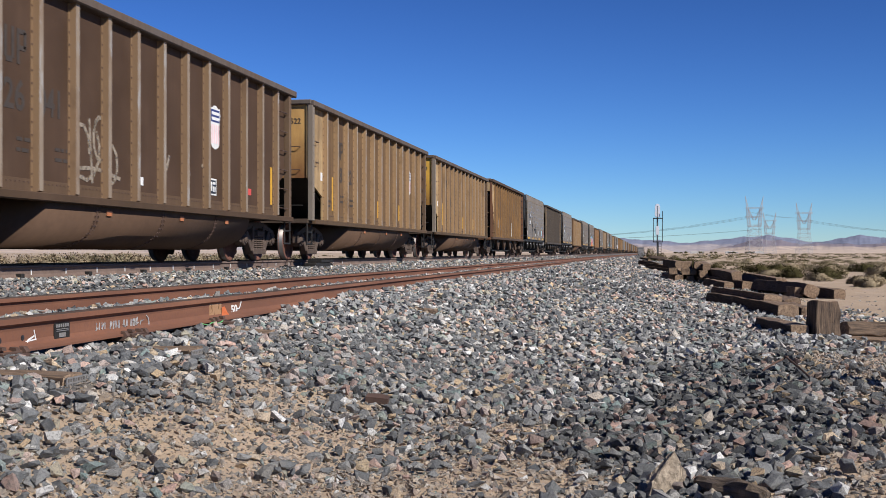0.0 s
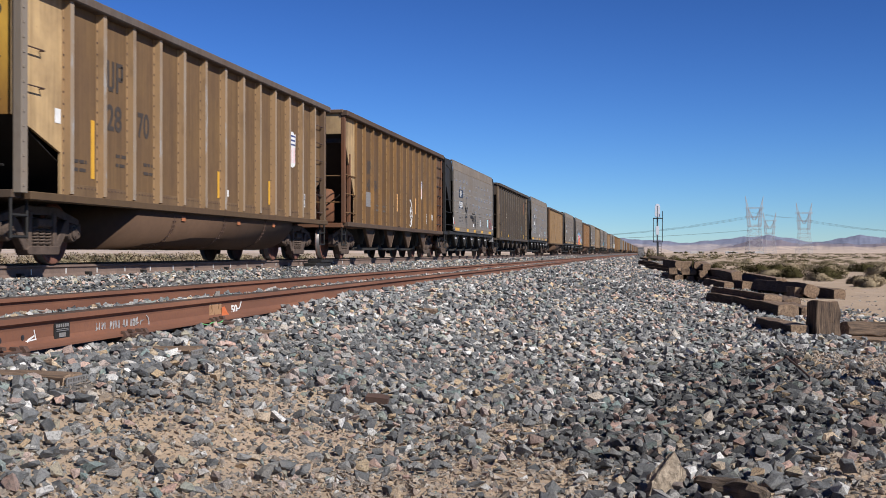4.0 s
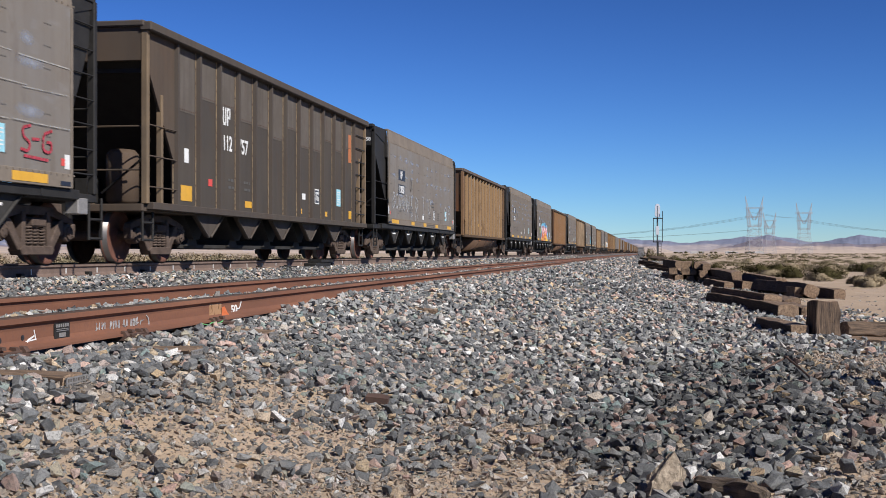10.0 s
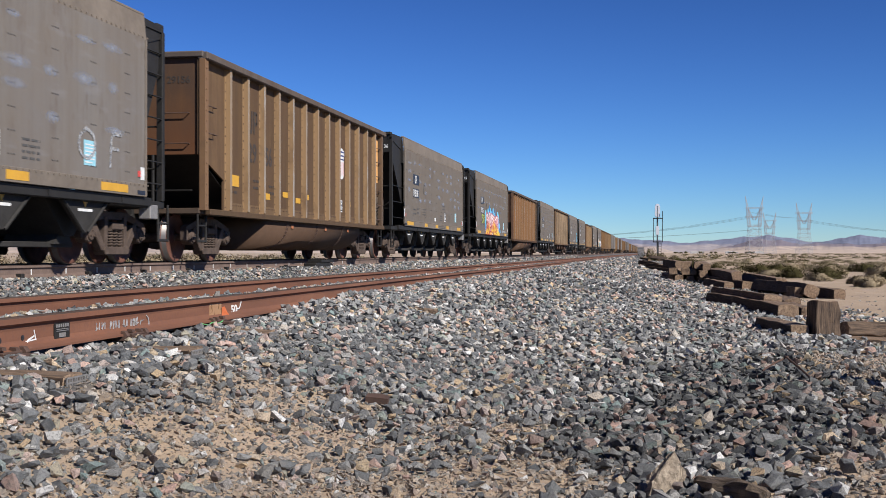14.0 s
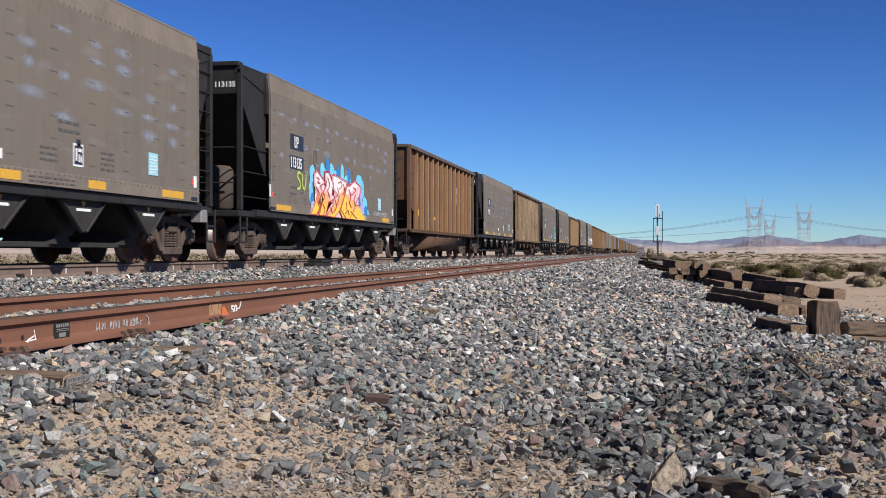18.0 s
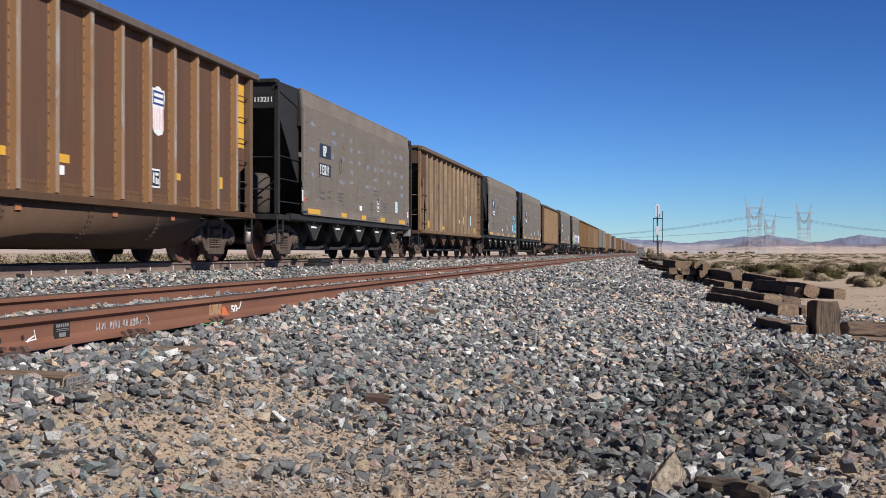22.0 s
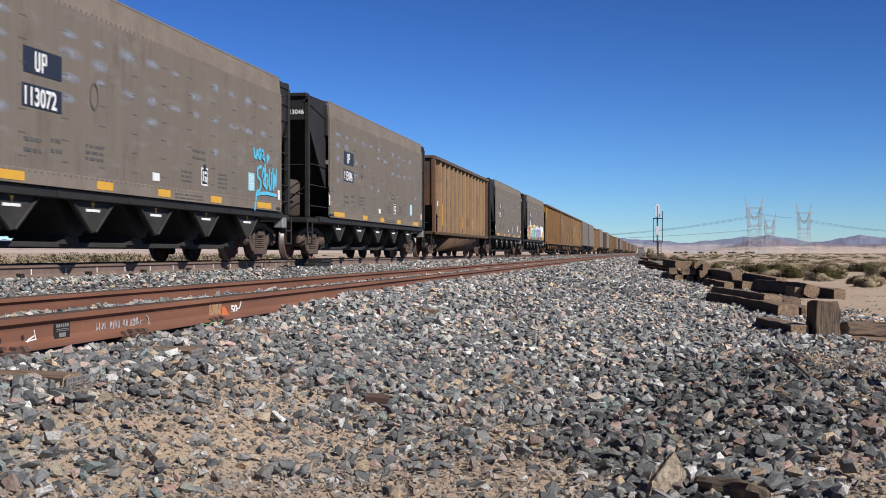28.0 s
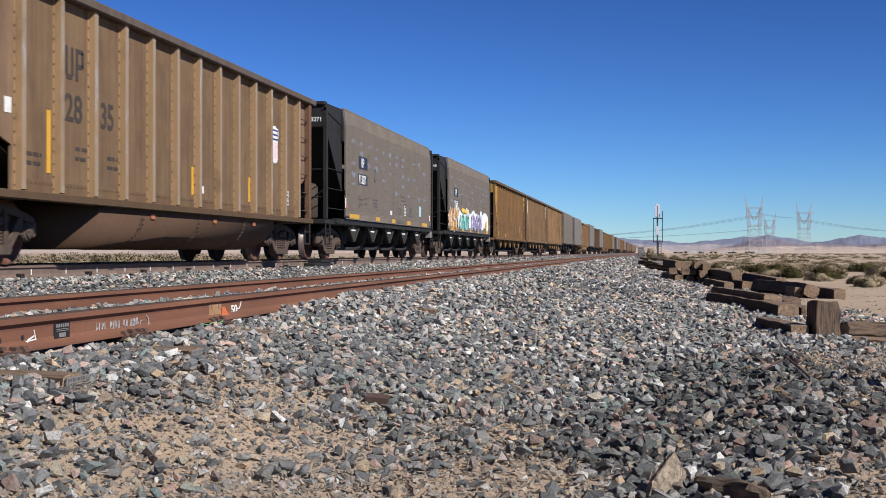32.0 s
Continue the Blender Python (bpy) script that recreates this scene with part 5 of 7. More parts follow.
    strokes(car, "spray_lines", lines, SPRAY_RED, x + 0.034, 0.022, "dark red inner lines")
    for k in range(4):
        strokes(car, "spray_lines", [letters[k] + letters[k][:1]], SPRAY_RED, x + 0.038, 0.018, "dark red outline stroke")
    strokes(car, "spray_tag", [[(-3.68, 1.97), (-3.88, 2.02), (-3.98, 1.90), (-3.76, 1.80), (-3.72, 1.66), (-3.95, 1.62)], [(-3.55, 1.97), (-3.57, 1.70), (-3.42, 1.62), (-3.32, 1.72), (-3.28, 1.98)]], SPRAY_LIME, x + 0.004, 0.055, "lime tag")
    strokes(car, "spray_tag", [[(3.6 + 0.3 * k, 1.2), (3.65 + 0.3 * k, 1.38), (3.78 + 0.3 * k, 1.22), (3.85 + 0.3 * k, 1.36)] for k in range(6)], CHALK, x, 0.05, "white scrawl")


def soft_mural(car):
    """Faded lettering in orange, mint and lilac on a white splash, on a grey hopper."""
    x = 1.544
    rnd = random.Random(4)
    blobs(car, "spray_cloud", [(-5.6 + 0.55 * k, 1.5 + rnd.uniform(-0.1, 0.25), 0.42, 0.40, rnd.uniform(-0.3, 0.3)) for k in range(21)], SPRAY_WHITE, x, "white sprayed ground", 7)
    for n, (mat, word, y0, y1, top) in enumerate(((SPRAY_ORANGE, "faded orange", -5.7, -3.5, 2.05), (SPRAY_MINT, "mint", -3.2, -0.6, 1.85), (SPRAY_LILAC, "lilac", 0.0, 3.4, 1.9))):
        spec = []
        for k in range(9):
            y = y0 + (y1 - y0) * (k + 0.5) / 9
            spec.append((y, 1.3 + rnd.uniform(0, 0.12), 0.16, 0.2, rnd.uniform(-0.4, 0.4)))
            spec.append((y, top - 0.28 + rnd.uniform(-0.1, 0.1), 0.14, 0.22, rnd.uniform(-0.5, 0.5)))
        blobs(car, "spray_patch", spec, mat, x + 0.007 + 0.006 * n, word + " sprayed letters", 20 + n)
        lines = []
        for k in range(7):
            y = y0 + (y1 - y0) * (k + 0.4) / 7
            lines.append([(y, 1.15), (y + rnd.uniform(-0.2, 0.2), 1.4), (y + rnd.uniform(-0.1, 0.25), 1.6), (y + rnd.uniform(-0.2, 0.2), top - 0.1)])
        strokes(car, "spray_lines", lines, SPRAY_BLACK, x + 0.027, 0.03, "dark sprayed strokes")
        strokes(car, "spray_lines", [[(a + 0.1, b + 0.03) for a, b in line] for line in lines[::2]], SPRAY_WHITE, x + 0.031, 0.05, "white sprayed strokes")
    blobs(car, "spray_patch", [(-2.3, 1.98, 0.6, 0.09, 0), (-1.5, 1.95, 0.5, 0.08, 0), (4.9, 1.45, 0.2, 0.3, 0.3)], SPRAY_YELLOW, x + 0.036, "yellow sprayed patch", 8)


def car_marks():
    c = [car for car, _ in CARS]
    gondola_marks(c[0], "26", "041", "one strip", 1, 2.38)
    gondola_marks(c[1], "28", "522", "stripes", 2)
    gondola_marks(c[2], "28", "170", "stripes", 3)
    rib_marks(c[3], "48", "874", "ochre")
    for y in (-2.9, -0.55, 2.5):
        sticker(c[3], "yellow_strip", SPRAY_ORANGE, 1.442, y, y + 0.1, 1.5, 2.05, "orange reflective strip")
    sticker(c[3], "pale_patch", GALV, 1.442, -4.85, -4.2, 1.5, 1.92, "grey painted-out patch")
    strokes(c[3], "chalk_scrawl", [[(1.55, 1.95), (1.75, 1.9), (1.92, 1.6), (1.9, 1.25), (1.7, 1.05), (1.55, 1.1)], [(1.62, 1.7), (1.6, 1.4)], [(1.6, 1.55), (1.78, 1.6)], [(1.78, 1.45), (1.66, 1.35), (1.8, 1.3), (1.66, 1.2)]], WHITE, 1.442, 0.06, "white chalk scrawl")
    lettering(c[3], "end_number", "48874", GREYTXT, 0.5, -7.4135, 3.5, 0.18, "faded car number on the end", 1.0, True)
    rib_marks(c[5], "112", "757", "white")
    rib_marks(c[12], "50", "712", "tan")
    strokes(c[12], "chalk_scrawl", [[(-0.9, 1.3), (-0.75, 1.75), (-0.7, 1.4), (-0.55, 1.6)], [(-0.95, 1.35), (-0.55, 1.3)]], CHALK_DIM, 1.442, 0.04, "faint chalk scrawl")
    rib_marks(c[18], "48", "012", "tan")
    for i, num in ((4, "113079"), (6, "113058"), (8, "113136"), (9, "113135"), (11, "113211"), (13, "113072"), (14, "113046"), (16, "113271"), (17, "113248")):
        hopper_marks(c[i], num, i)
    gondola_marks(c[7], "29", "156", "squares", 4, 2.38)
    gondola_marks(c[10], "27", "407", "squares", 5, 2.38)
    gondola_marks(c[15], "28", "135", "stripes", 6)
    for i in (7, 10):
        sticker(c[i], "rear_panel", YELLOW if i == 10 else SPRAY_ORANGE, 1.442, 6.34, 6.84, 2.25, 3.5, "bright yellow repainted corner")
    # scratches and tags on the first grey hopper
    x = 1.543
    rnd = random.Random(3)
    lines = []
    for z in (2.72, 2.32, 1.86):
        y = -5.6
        while y < 5.9:
            b = y + rnd.uniform(0.5, 1.6)
            lines.append([(y, z + rnd.uniform(-0.02, 0.02)), (min(b, 6.2), z + rnd.uniform(-0.02, 0.02))])
            y = b + rnd.uniform(-0.1, 0.2)
    strokes(c[4], "scratch", lines, SCRATCH, x, 0.017, "bright horizontal scratches")
    strokes(c[4], "spray_tag", [[(-2.9, 2.25), (-2.7, 1.9), (-2.6, 2.2), (-2.45, 1.85), (-2.2, 2.15)], [(-2.65, 1.85), (-2.55, 1.2)], [(-2.85, 1.7), (-2.35, 1.75)]], SPRAY_BLACK, x + 0.008, 0.07, "black sprayed tag")
    strokes(c[4], "spray_tag", [[(-1.35, 1.72), (-1.15, 1.85), (-1.0, 1.66), (-0.85, 1.9), (-0.75, 1.6)], [(-0.65, 1.95), (-0.6, 1.5), (-0.4, 1.6), (-0.5, 1.8), (-0.65, 1.75)], [(-0.25, 2.15), (-0.2, 1.45)], [(-0.4, 1.9), (-0.05, 1.92)], [(0.02, 1.95), (0.05, 1.35)], [(0.25, 1.9), (0.28, 1.3)], [(0.02, 1.65), (0.27, 1.65)]], SPRAY_BLACK, x + 0.008, 0.055, "black sprayed tag")
    strokes(c[4], "spray_tag", [[(5.15, 1.82), (4.95, 1.78), (4.97, 1.66), (5.15, 1.6), (5.1, 1.48), (4.92, 1.5)], [(5.2, 1.65), (5.38, 1.66)], [(5.7, 1.8), (5.48, 1.74), (5.46, 1.52), (5.68, 1.5), (5.7, 1.64), (5.58, 1.64)], [(5.0, 1.42), (5.6, 1.4)]], SPRAY_ROSE, x + 0.008, 0.04, "faded red tag")
    # chalked letters on the second grey hopper
    def glyph(g, y, z, h, w):
        return [[(y + a * w, z + b * h) for a, b in line] for line in g]
    B = [[(0, 0), (0.15, 1), (0.8, 0.85), (0.2, 0.55), (0.9, 0.3), (0, 0)]]
    O = [[(0.5, 1), (0.1, 0.7), (0.15, 0.2), (0.55, 0), (0.95, 0.3), (0.9, 0.8), (0.5, 1)]]
    N = [[(0, 0), (0.1, 1), (0.7, 0), (0.85, 1)]]
    R = [[(0, 0), (0.1, 1)], [(0.1, 1), (0.8, 0.85), (0.75, 0.55), (0.1, 0.5), (1, 0)]]
    I = [[(0.1, 1), (0.9, 1)], [(0.5, 1), (0.5, 0)], [(0.1, 0), (0.9, 0)]]
    D = [[(0, 0), (0.1, 1), (0.8, 0.8), (0.9, 0.4), (0.4, 0), (0, 0)]]
    AND = [[(0.9, 1), (0.2, 0.9), (0.6, 0.7), (0.1, 0.45), (0.5, 0.1), (0.9, 0.3)], [(0.3, 0.75), (0.9, 0.5)]]
    F = [[(0, 0), (0.1, 1), (0.9, 1)], [(0.05, 0.55), (0.7, 0.55)]]
    lines = []
    for g, y, z, w, h in ((B, -5.37, 1.55, 0.42, 0.54), (O, -5.0, 1.56, 0.48, 0.50), (N, -4.4, 1.5, 0.36, 0.52), (N, -3.98, 1.5, 0.36, 0.52), (N, -3.55, 1.5, 0.36, 0.54), (N, -3.1, 1.5, 0.36, 0.54),
                          (AND, -2.6, 1.25, 0.42, 0.85), (R, -1.72, 1.28, 0.5, 0.78), (I, -0.5, 1.5, 0.4, 0.62), (D, 0.72, 1.58, 0.42, 0.58), (O, 3.95, 1.5, 0.6, 0.45), (F, 5.0, 1.45, 0.4, 0.5)):
        strokes(c[6], "chalk_letter", glyph(g, y, z, h, w), CHALK, x + 0.004, 0.055, "white chalked letter")
    big_mural(c[9])
    soft_mural(c[17])
    tint(c[18], BRIGHT, ("end_gusset", "end_header"))
    tint(c[19], (0.6, 0.5, 0.38), ("end_gusset",))
    strokes(c[20], "spray_tag", [[(-1.6, 1.3), (-1.4, 1.9), (-1.1, 1.35), (-0.9, 1.85)], [(-0.6, 1.3), (-0.2, 1.8), (0.1, 1.3), (-0.5, 1.55)], [(0.3, 1.8), (0.4, 1.3), (0.9, 1.7)]], SPRAY_BLUE, 1.442, 0.14, "blue sprayed tag")
    for k, line in enumerate(([(4.50, 2.30), (4.55, 2.12), (4.66, 2.10), (4.72, 2.30), (4.70, 2.12)], [(4.80, 2.26), (4.78, 2.12), (4.90, 2.10), (4.95, 2.26), (4.84, 2.30)], [(5.02, 2.28), (5.10, 2.22), (5.02, 2.15), (5.14, 2.10)],
                 [(5.35, 2.05), (5.36, 2.22), (5.42, 2.12), (5.47, 2.20)], [(4.95, 1.95), (4.72, 1.90), (4.70, 1.72), (4.92, 1.66), (4.90, 1.46), (4.66, 1.42), (4.60, 1.20), (4.55, 1.05)],
                 [(4.98, 1.75), (5.10, 1.95), (5.18, 1.75), (5.04, 1.62), (5.20, 1.55)], [(5.22, 2.0), (5.24, 1.50), (5.36, 1.55), (5.40, 1.80), (5.26, 1.78)], [(5.48, 1.92), (5.46, 1.52), (5.60, 1.50), (5.62, 1.86)],
                 [(5.70, 1.95), (5.72, 1.50)], [(5.80, 1.55), (5.86, 1.90), (5.92, 1.52), (5.98, 1.95)], [(4.62, 1.36), (5.2, 1.42), (5.95, 1.40)])):
        strokes(c[13], "spray_stroke", [line], SPRAY_CYAN, x + 0.006 * (k % 3), 0.07, "cyan sprayed stroke")
    # chalk loops on the leading gondola
    loops = [[(-2.75 + 0.36 * math.cos(t * 0.6) + 0.03 * t, 1.62 + 0.40 * math.sin(t * 0.6)) for t in range(13)], [(-2.05 + 0.22 * math.cos(t * 0.6), 1.85 + 0.33 * math.sin(t * 0.6)) for t in range(11)], [(-1.72 + 0.24 * math.cos(t * 0.6), 1.5 + 0.3 * math.sin(t * 0.6)) for t in range(12)],
             [(-3.0, 1.35), (-2.2, 1.42), (-1.4, 1.3)], [(-2.4, 2.1), (-2.3, 1.2)],
             [(0.1, 1.5), (0.25, 1.9), (0.35, 1.5), (0.5, 1.8)], [(1.1, 1.5), (1.3, 1.95), (1.4, 1.55)], [(2.0, 1.75), (2.3, 1.55), (2.1, 1.4)]]
    strokes(c[0], "chalk_scrawl", loops, CHALK_DIM, 1.442, 0.06, "rubbed pale chalk loops")


car_marks()

# ---- the tail of the train, far down the line ----
def far_car(kind, label):
    """A car that is only ever seen from afar: hull, ends, chutes or tub, and its trucks."""
    car = empty({"G": "coal_gondola"}.get(kind, "hopper_car"), label, "coal car", "coal train")
    bm = bmesh.new()
    if kind == "H":
        prism(bm, [(-1.54, 1.05), (1.54, 1.05), (1.54, 3.5), (1.50, 3.96), (-1.50, 3.96), (-1.54, 3.5)], "y", -6.3, 6.3)
        part("body", bm, ALU, car)
        mat, low = BLACK, 1.0
    else:
        box(bm, -1.44, 1.44, -6.2, 6.2, 0.95, 3.70)
        part("body", bm, PAINT, car)
        for k in range(13):
            for s in (-1, 1):
                shell("side_post", car, [tuple(sorted((s * 1.44, s * 1.56))) + (-6.0 + k - 0.06, -6.0 + k + 0.06, 0.95, 3.55)], PAINT, bevel=0) if s > 0 else None
        shell("top_chord", car, [(-1.58, 1.58, -7.4, 7.4, 3.58, 3.72)], PAINT, bevel=0)
        mat, low = PAINT, 0.95
    for s in (-1, 1):
        bm = bmesh.new()
        prism(bm, [(s * 6.2, 3.75), (s * 7.4, 3.75), (s * 7.4, 3.0), (s * 6.2, 1.6)], "x", -1.4, 1.4)
        box(bm, -1.4, 1.4, *sorted((s * 6.2, s * 7.45)), low - 0.1, low)
        for x in (-1.4, 1.28):
            box(bm, x, x + 0.12, *sorted((s * 7.28, s * 7.4)), low, 3.1)
        part("car_end", bm, mat, car)
        bm = bmesh.new()
        for a in (-1, 1):
            for x in (-HALF, HALF):
                y = s * TRUCK_Y + a * AXLE
                rod(bm, (x - 0.06, y, WHEEL_R), (x + 0.06, y, WHEEL_R), WHEEL_R, 14)
        for x in (-1.05, 0.95):
            box(bm, x, x + 0.1, s * TRUCK_Y - 1.05, s * TRUCK_Y + 1.05, 0.35, 0.65)
        part("truck", bm, TRUCK, car)
    bm = bmesh.new()
    if kind == "G":
        prism(bm, [(1.40, 0.95), (1.36, 0.58), (1.0, 0.28), (-1.0, 0.28), (-1.36, 0.58), (-1.40, 0.95)], "y", -4.4, 4.4)
        part("tub", bm, PAINT, car)
    else:
        for y in (-4.5, -2.25, 0, 2.25, 4.5):
            prism(bm, [(y - 0.6, 1.0), (y + 0.6, 1.0), (y + 0.1, 0.4), (y - 0.1, 0.4)], "x", -1.2, 1.2)
        part("chutes", bm, DARK, car)
    bm = bmesh.new()
    box(bm, -0.2, 0.2, -8.05, 8.05, 0.75, 1.0)
    part("centre_sill", bm, BLACK, car)
    return car


FAR_ORDER = "HHGHSHGGSHGHHSGGHHGSGHGGHSHGGHGHHGSG"
FAR_PAINT = [TAN, GOLD, UMBER, OCHRE, TAN, BROWN, GOLD]
FAR_MADE = {}
for k, kind in enumerate(FAR_ORDER):
    i = len(ORDER) + k
    if kind not in FAR_MADE:
        car = FAR_MADE[kind] = far_car(kind, KIND_LABEL[kind] + " far off")
    else:
        car = copy_thing(FAR_MADE[kind], Matrix.Identity(4))
    tint(car, (SILVER if k % 2 else SILVER_BROWN) if kind == "H" else FAR_PAINT[(k * 3) % 7])
    CARS.append((car, i * PITCH + 0.5))

# ---- ties, plates, spikes and anchors of the two tracks ----
def tie_mesh(length, w=0.23, h=0.18, seed=0, worn=True, aged=False):
    """A squared timber with worn edges, checks and a slightly uneven surface."""
    rnd = random.Random(seed)
    bm = bmesh.new()
    box(bm, -w / 2, w / 2, -length / 2, length / 2, -h / 2, h / 2)
    cuts = max(3, int(length / 0.3))
    long_edges = [e for e in bm.edges if abs(e.verts[0].co.y - e.verts[1].co.y) > 0.1]
    bmesh.ops.subdivide_edges(bm, edges=long_edges, cuts=cuts, use_grid_fill=True)
    cross = [e for e in bm.edges if abs(e.verts[0].co.y - e.verts[1].co.y) < 0.01]
    bmesh.ops.subdivide_edges(bm, edges=cross, cuts=1, use_grid_fill=True)
    for v in bm.verts:
        v.co.x += rnd.uniform(-0.011, 0.011)
        v.co.z += rnd.uniform(-0.010, 0.010)
        v.co.y += rnd.uniform(-0.014, 0.014)
        if abs(v.co.y) > length / 2 - 0.03 and abs(v.co.x) > w / 2 - 0.03 and abs(v.co.z) > h / 2 - 0.03:
            v.co.x *= 0.90
            v.co.z *= 0.90
    me = mesh_of("railroad_tie", bm, [TIE, TIE_OLD, TIE_END, TIE_MID], bevel=0.006)
    # paler tops and ends, darker sides: sun and shade painted by face direction
    for p in me.polygons:
        if abs(p.normal.y) > 0.7:
            p.material_index = 2
        elif p.normal.z > 0.6 and worn:
            p.material_index = 1 if length > 0.6 else 3
        elif aged:
            p.material_index = 3
    return me


def bed_ties():
    """Buried ties of the near track; a few ends, with their nail plates, stick out of the stones."""
    shared = [tie_mesh(2.95, seed=s) for s in range(4)]
    rnd = random.Random(4)
    for k in range(46):
        y = 1.61 + 0.51 * k
        t = tagged(new("railroad_tie", shared[k % 4]), "creosoted timber tie bedded in ballast under the rails", "railroad tie", "ties of the empty track")
        t.matrix_basis = pose((-4.13 if k in (7, 10, 13) else -4.2) + rnd.uniform(-0.03, 0.03), y + rnd.uniform(-0.02, 0.02), 0.297 if k in (7, 10, 13) else 0.235, rnd.uniform(-0.6, 0.6), rnd.uniform(-0.4, 0.4), 90 + rnd.uniform(-1, 1))
        if k in (7, 10, 13):
            bm = bmesh.new()
            # a pressed steel plate: bars between rows of holes
            for i in range(9):
                box(bm, -0.105 + i * 0.0255, -0.098 + i * 0.0255, -0.003, 0.004, -0.075, 0.075)
            for j in range(7):
                box(bm, -0.105, 0.112, -0.002, 0.006, -0.075 + j * 0.0238, -0.068 + j * 0.0238)
            part("nail_plate", bm, GALV, t, "perforated steel end plate", at=pose(0, -1.485, 0))
    for k in range(60):
        t = tagged(new("railroad_tie", shared[k % 4]), "creosoted timber tie bedded in ballast under the train's rails", "railroad tie", "ties of the train's track")
        t.matrix_basis = pose(-9.44, 9 + 0.51 * k, 0.47, 0, 0, 90 + rnd.uniform(-1, 1))


bed_ties()


def rail_fittings():
    bm = bmesh.new()
    box(bm, -0.09, 0.19, -0.095, 0.095, -0.012, 0.008)
    box(bm, 0.075, 0.10, -0.095, 0.095, 0.008, 0.022)
    plate = mesh_of("tie_plate", bm, IRON, bevel=0.003)
    bm = bmesh.new()
    box(bm, 0.062, 0.082, -0.010, 0.010, -0.05, 0.045)
    prism(bm, [(0.052, 0.035), (0.095, 0.035), (0.092, 0.052), (0.056, 0.056)], "y", -0.018, 0.018)
    spike = mesh_of("spike", bm, IRON)
    bm = bmesh.new()
    prism(bm, [(-0.085, -0.035), (0.085, -0.035), (0.105, 0.0), (0.085, 0.028), (0.055, 0.030), (0.07, 0.005), (0.065, -0.015), (-0.085, -0.015)], "y", -0.02, 0.02)
    anchor = mesh_of("rail_anchor", bm, IRON, bevel=0.003)
    # plain dark block, spaced along the foot of the train's rail
    bm = bmesh.new()
    box(bm, -0.09, 0.10, -0.045, 0.045, -0.05, 0.05)
    dark_block = mesh_of("rail_anchor", bm, BLACK, bevel=0.01)
    rnd = random.Random(8)
    for rail, n, y0, flip in ((RAILS[0], 17, 3.14, 1), (RAILS[1], 14, 5.18, 1), (RAILS[2], 44, 11.04, 1)):
        foot = -0.186
        for k in range(n):
            y = y0 + 0.51 * k
            if rail is RAILS[2]:
                if k % 2:
                    sticker(rail, "paint_tick", WHITE, 0.0105, y, y + 0.025, -0.14, -0.06)
                elif k % 4 == 0:
                    piece("rail_anchor", dark_block, rail, pose(0.0, y + 0.15, foot + 0.02))
                continue
            if rail is RAILS[0] and k not in (5, 8, 11):
                continue
            piece("tie_plate", plate, rail, pose(0, y, foot - 0.008))
            if rail is RAILS[1]:
                continue
            for dy in (-0.06, 0.06):
                piece("spike", spike, rail, pose(0, y + dy + rnd.uniform(-0.01, 0.01), foot - 0.022 + rnd.uniform(0.0, 0.012), 0, 0, rnd.uniform(-8, 8)))
            for dy in (-0.15, 0.15):
                if rnd.random() < 0.4:
                    piece("rail_anchor", anchor, rail, pose(0.0, y + dy, foot + 0.004))
    # marks on the near rail's web, seen from the ballast side
    r = RAILS[0]
    wx = 0.0105
    bm = bmesh.new()
    box(bm, wx, wx + 0.006, 6.28, 6.46, -0.162, -0.060)
    pl = part("stamped_plate", bm, BLACK, r, "dark stamped plate on the rail web")
    bm = bmesh.new()
    for i in range(6):
        box(bm, wx + 0.007, wx + 0.009, 6.295 + i * 0.026, 6.312 + i * 0.026, -0.085, -0.066)
    for z in (-0.098, -0.108):
        box(bm, wx + 0.007, wx + 0.009, 6.30, 6.44, z, z + 0.004)
    box(bm, wx + 0.007, wx + 0.009, 6.33, 6.41, -0.142, -0.117)
    part("plate_marks", bm, GALV, pl)

    def web(name, lines, mat, width, label):
        return strokes(r, name, lines, mat, wx, width, label)
    z0 = -0.135
    web("chalk_arrow", [[(6.06, z0 + 0.05), (6.10, z0 - 0.06)], [(6.06, z0 + 0.02), (5.97, z0 - 0.005), (6.03, z0 - 0.05)], [(5.97, z0 - 0.005), (6.08, z0)]], WHITE, 0.007, "white chalk arrow")
    rnd = random.Random(12)
    lines, y = [], 6.80
    for word in (4, 4, 2, 3):
        for _ in range(word):
            lines.append([(y + rnd.uniform(0, 0.012), z0 + rnd.uniform(-0.003, 0.006)), (y + rnd.uniform(0, 0.016), z0 + 0.045)])
            if rnd.random() < 0.6:
                lines.append([(y, z0 + rnd.uniform(0.0, 0.04)), (y + 0.028, z0 + rnd.uniform(0.0, 0.04))])
            y += 0.040
        y += 0.030
    web("chalk_writing", lines, CHALK, 0.006, "small white chalk writing")
    web("chalk_bracket", [[(7.40, z0 + 0.05), (7.37, z0 + 0.02), (7.39, z0 - 0.015)], [(7.54, z0 + 0.055), (7.58, z0 + 0.02), (7.57, z0 - 0.03)], [(7.44, z0), (7.46, z0 + 0.035)], [(7.44, z0 + 0.02), (7.50, z0 + 0.03)]], CHALK, 0.006, "white chalk brackets")
    lettering(r, "chalk_number", "50", WHITE, wx, 9.18, -0.150, 0.095, "white chalk number", 1.6)
    web("chalk_tick", [[(9.42, -0.06), (9.38, -0.12), (9.32, -0.115)]], WHITE, 0.009, "white chalk tick")
    bm = bmesh.new()
    box(bm, wx, wx + 0.003, 8.70, 8.96, -0.155, -0.055)
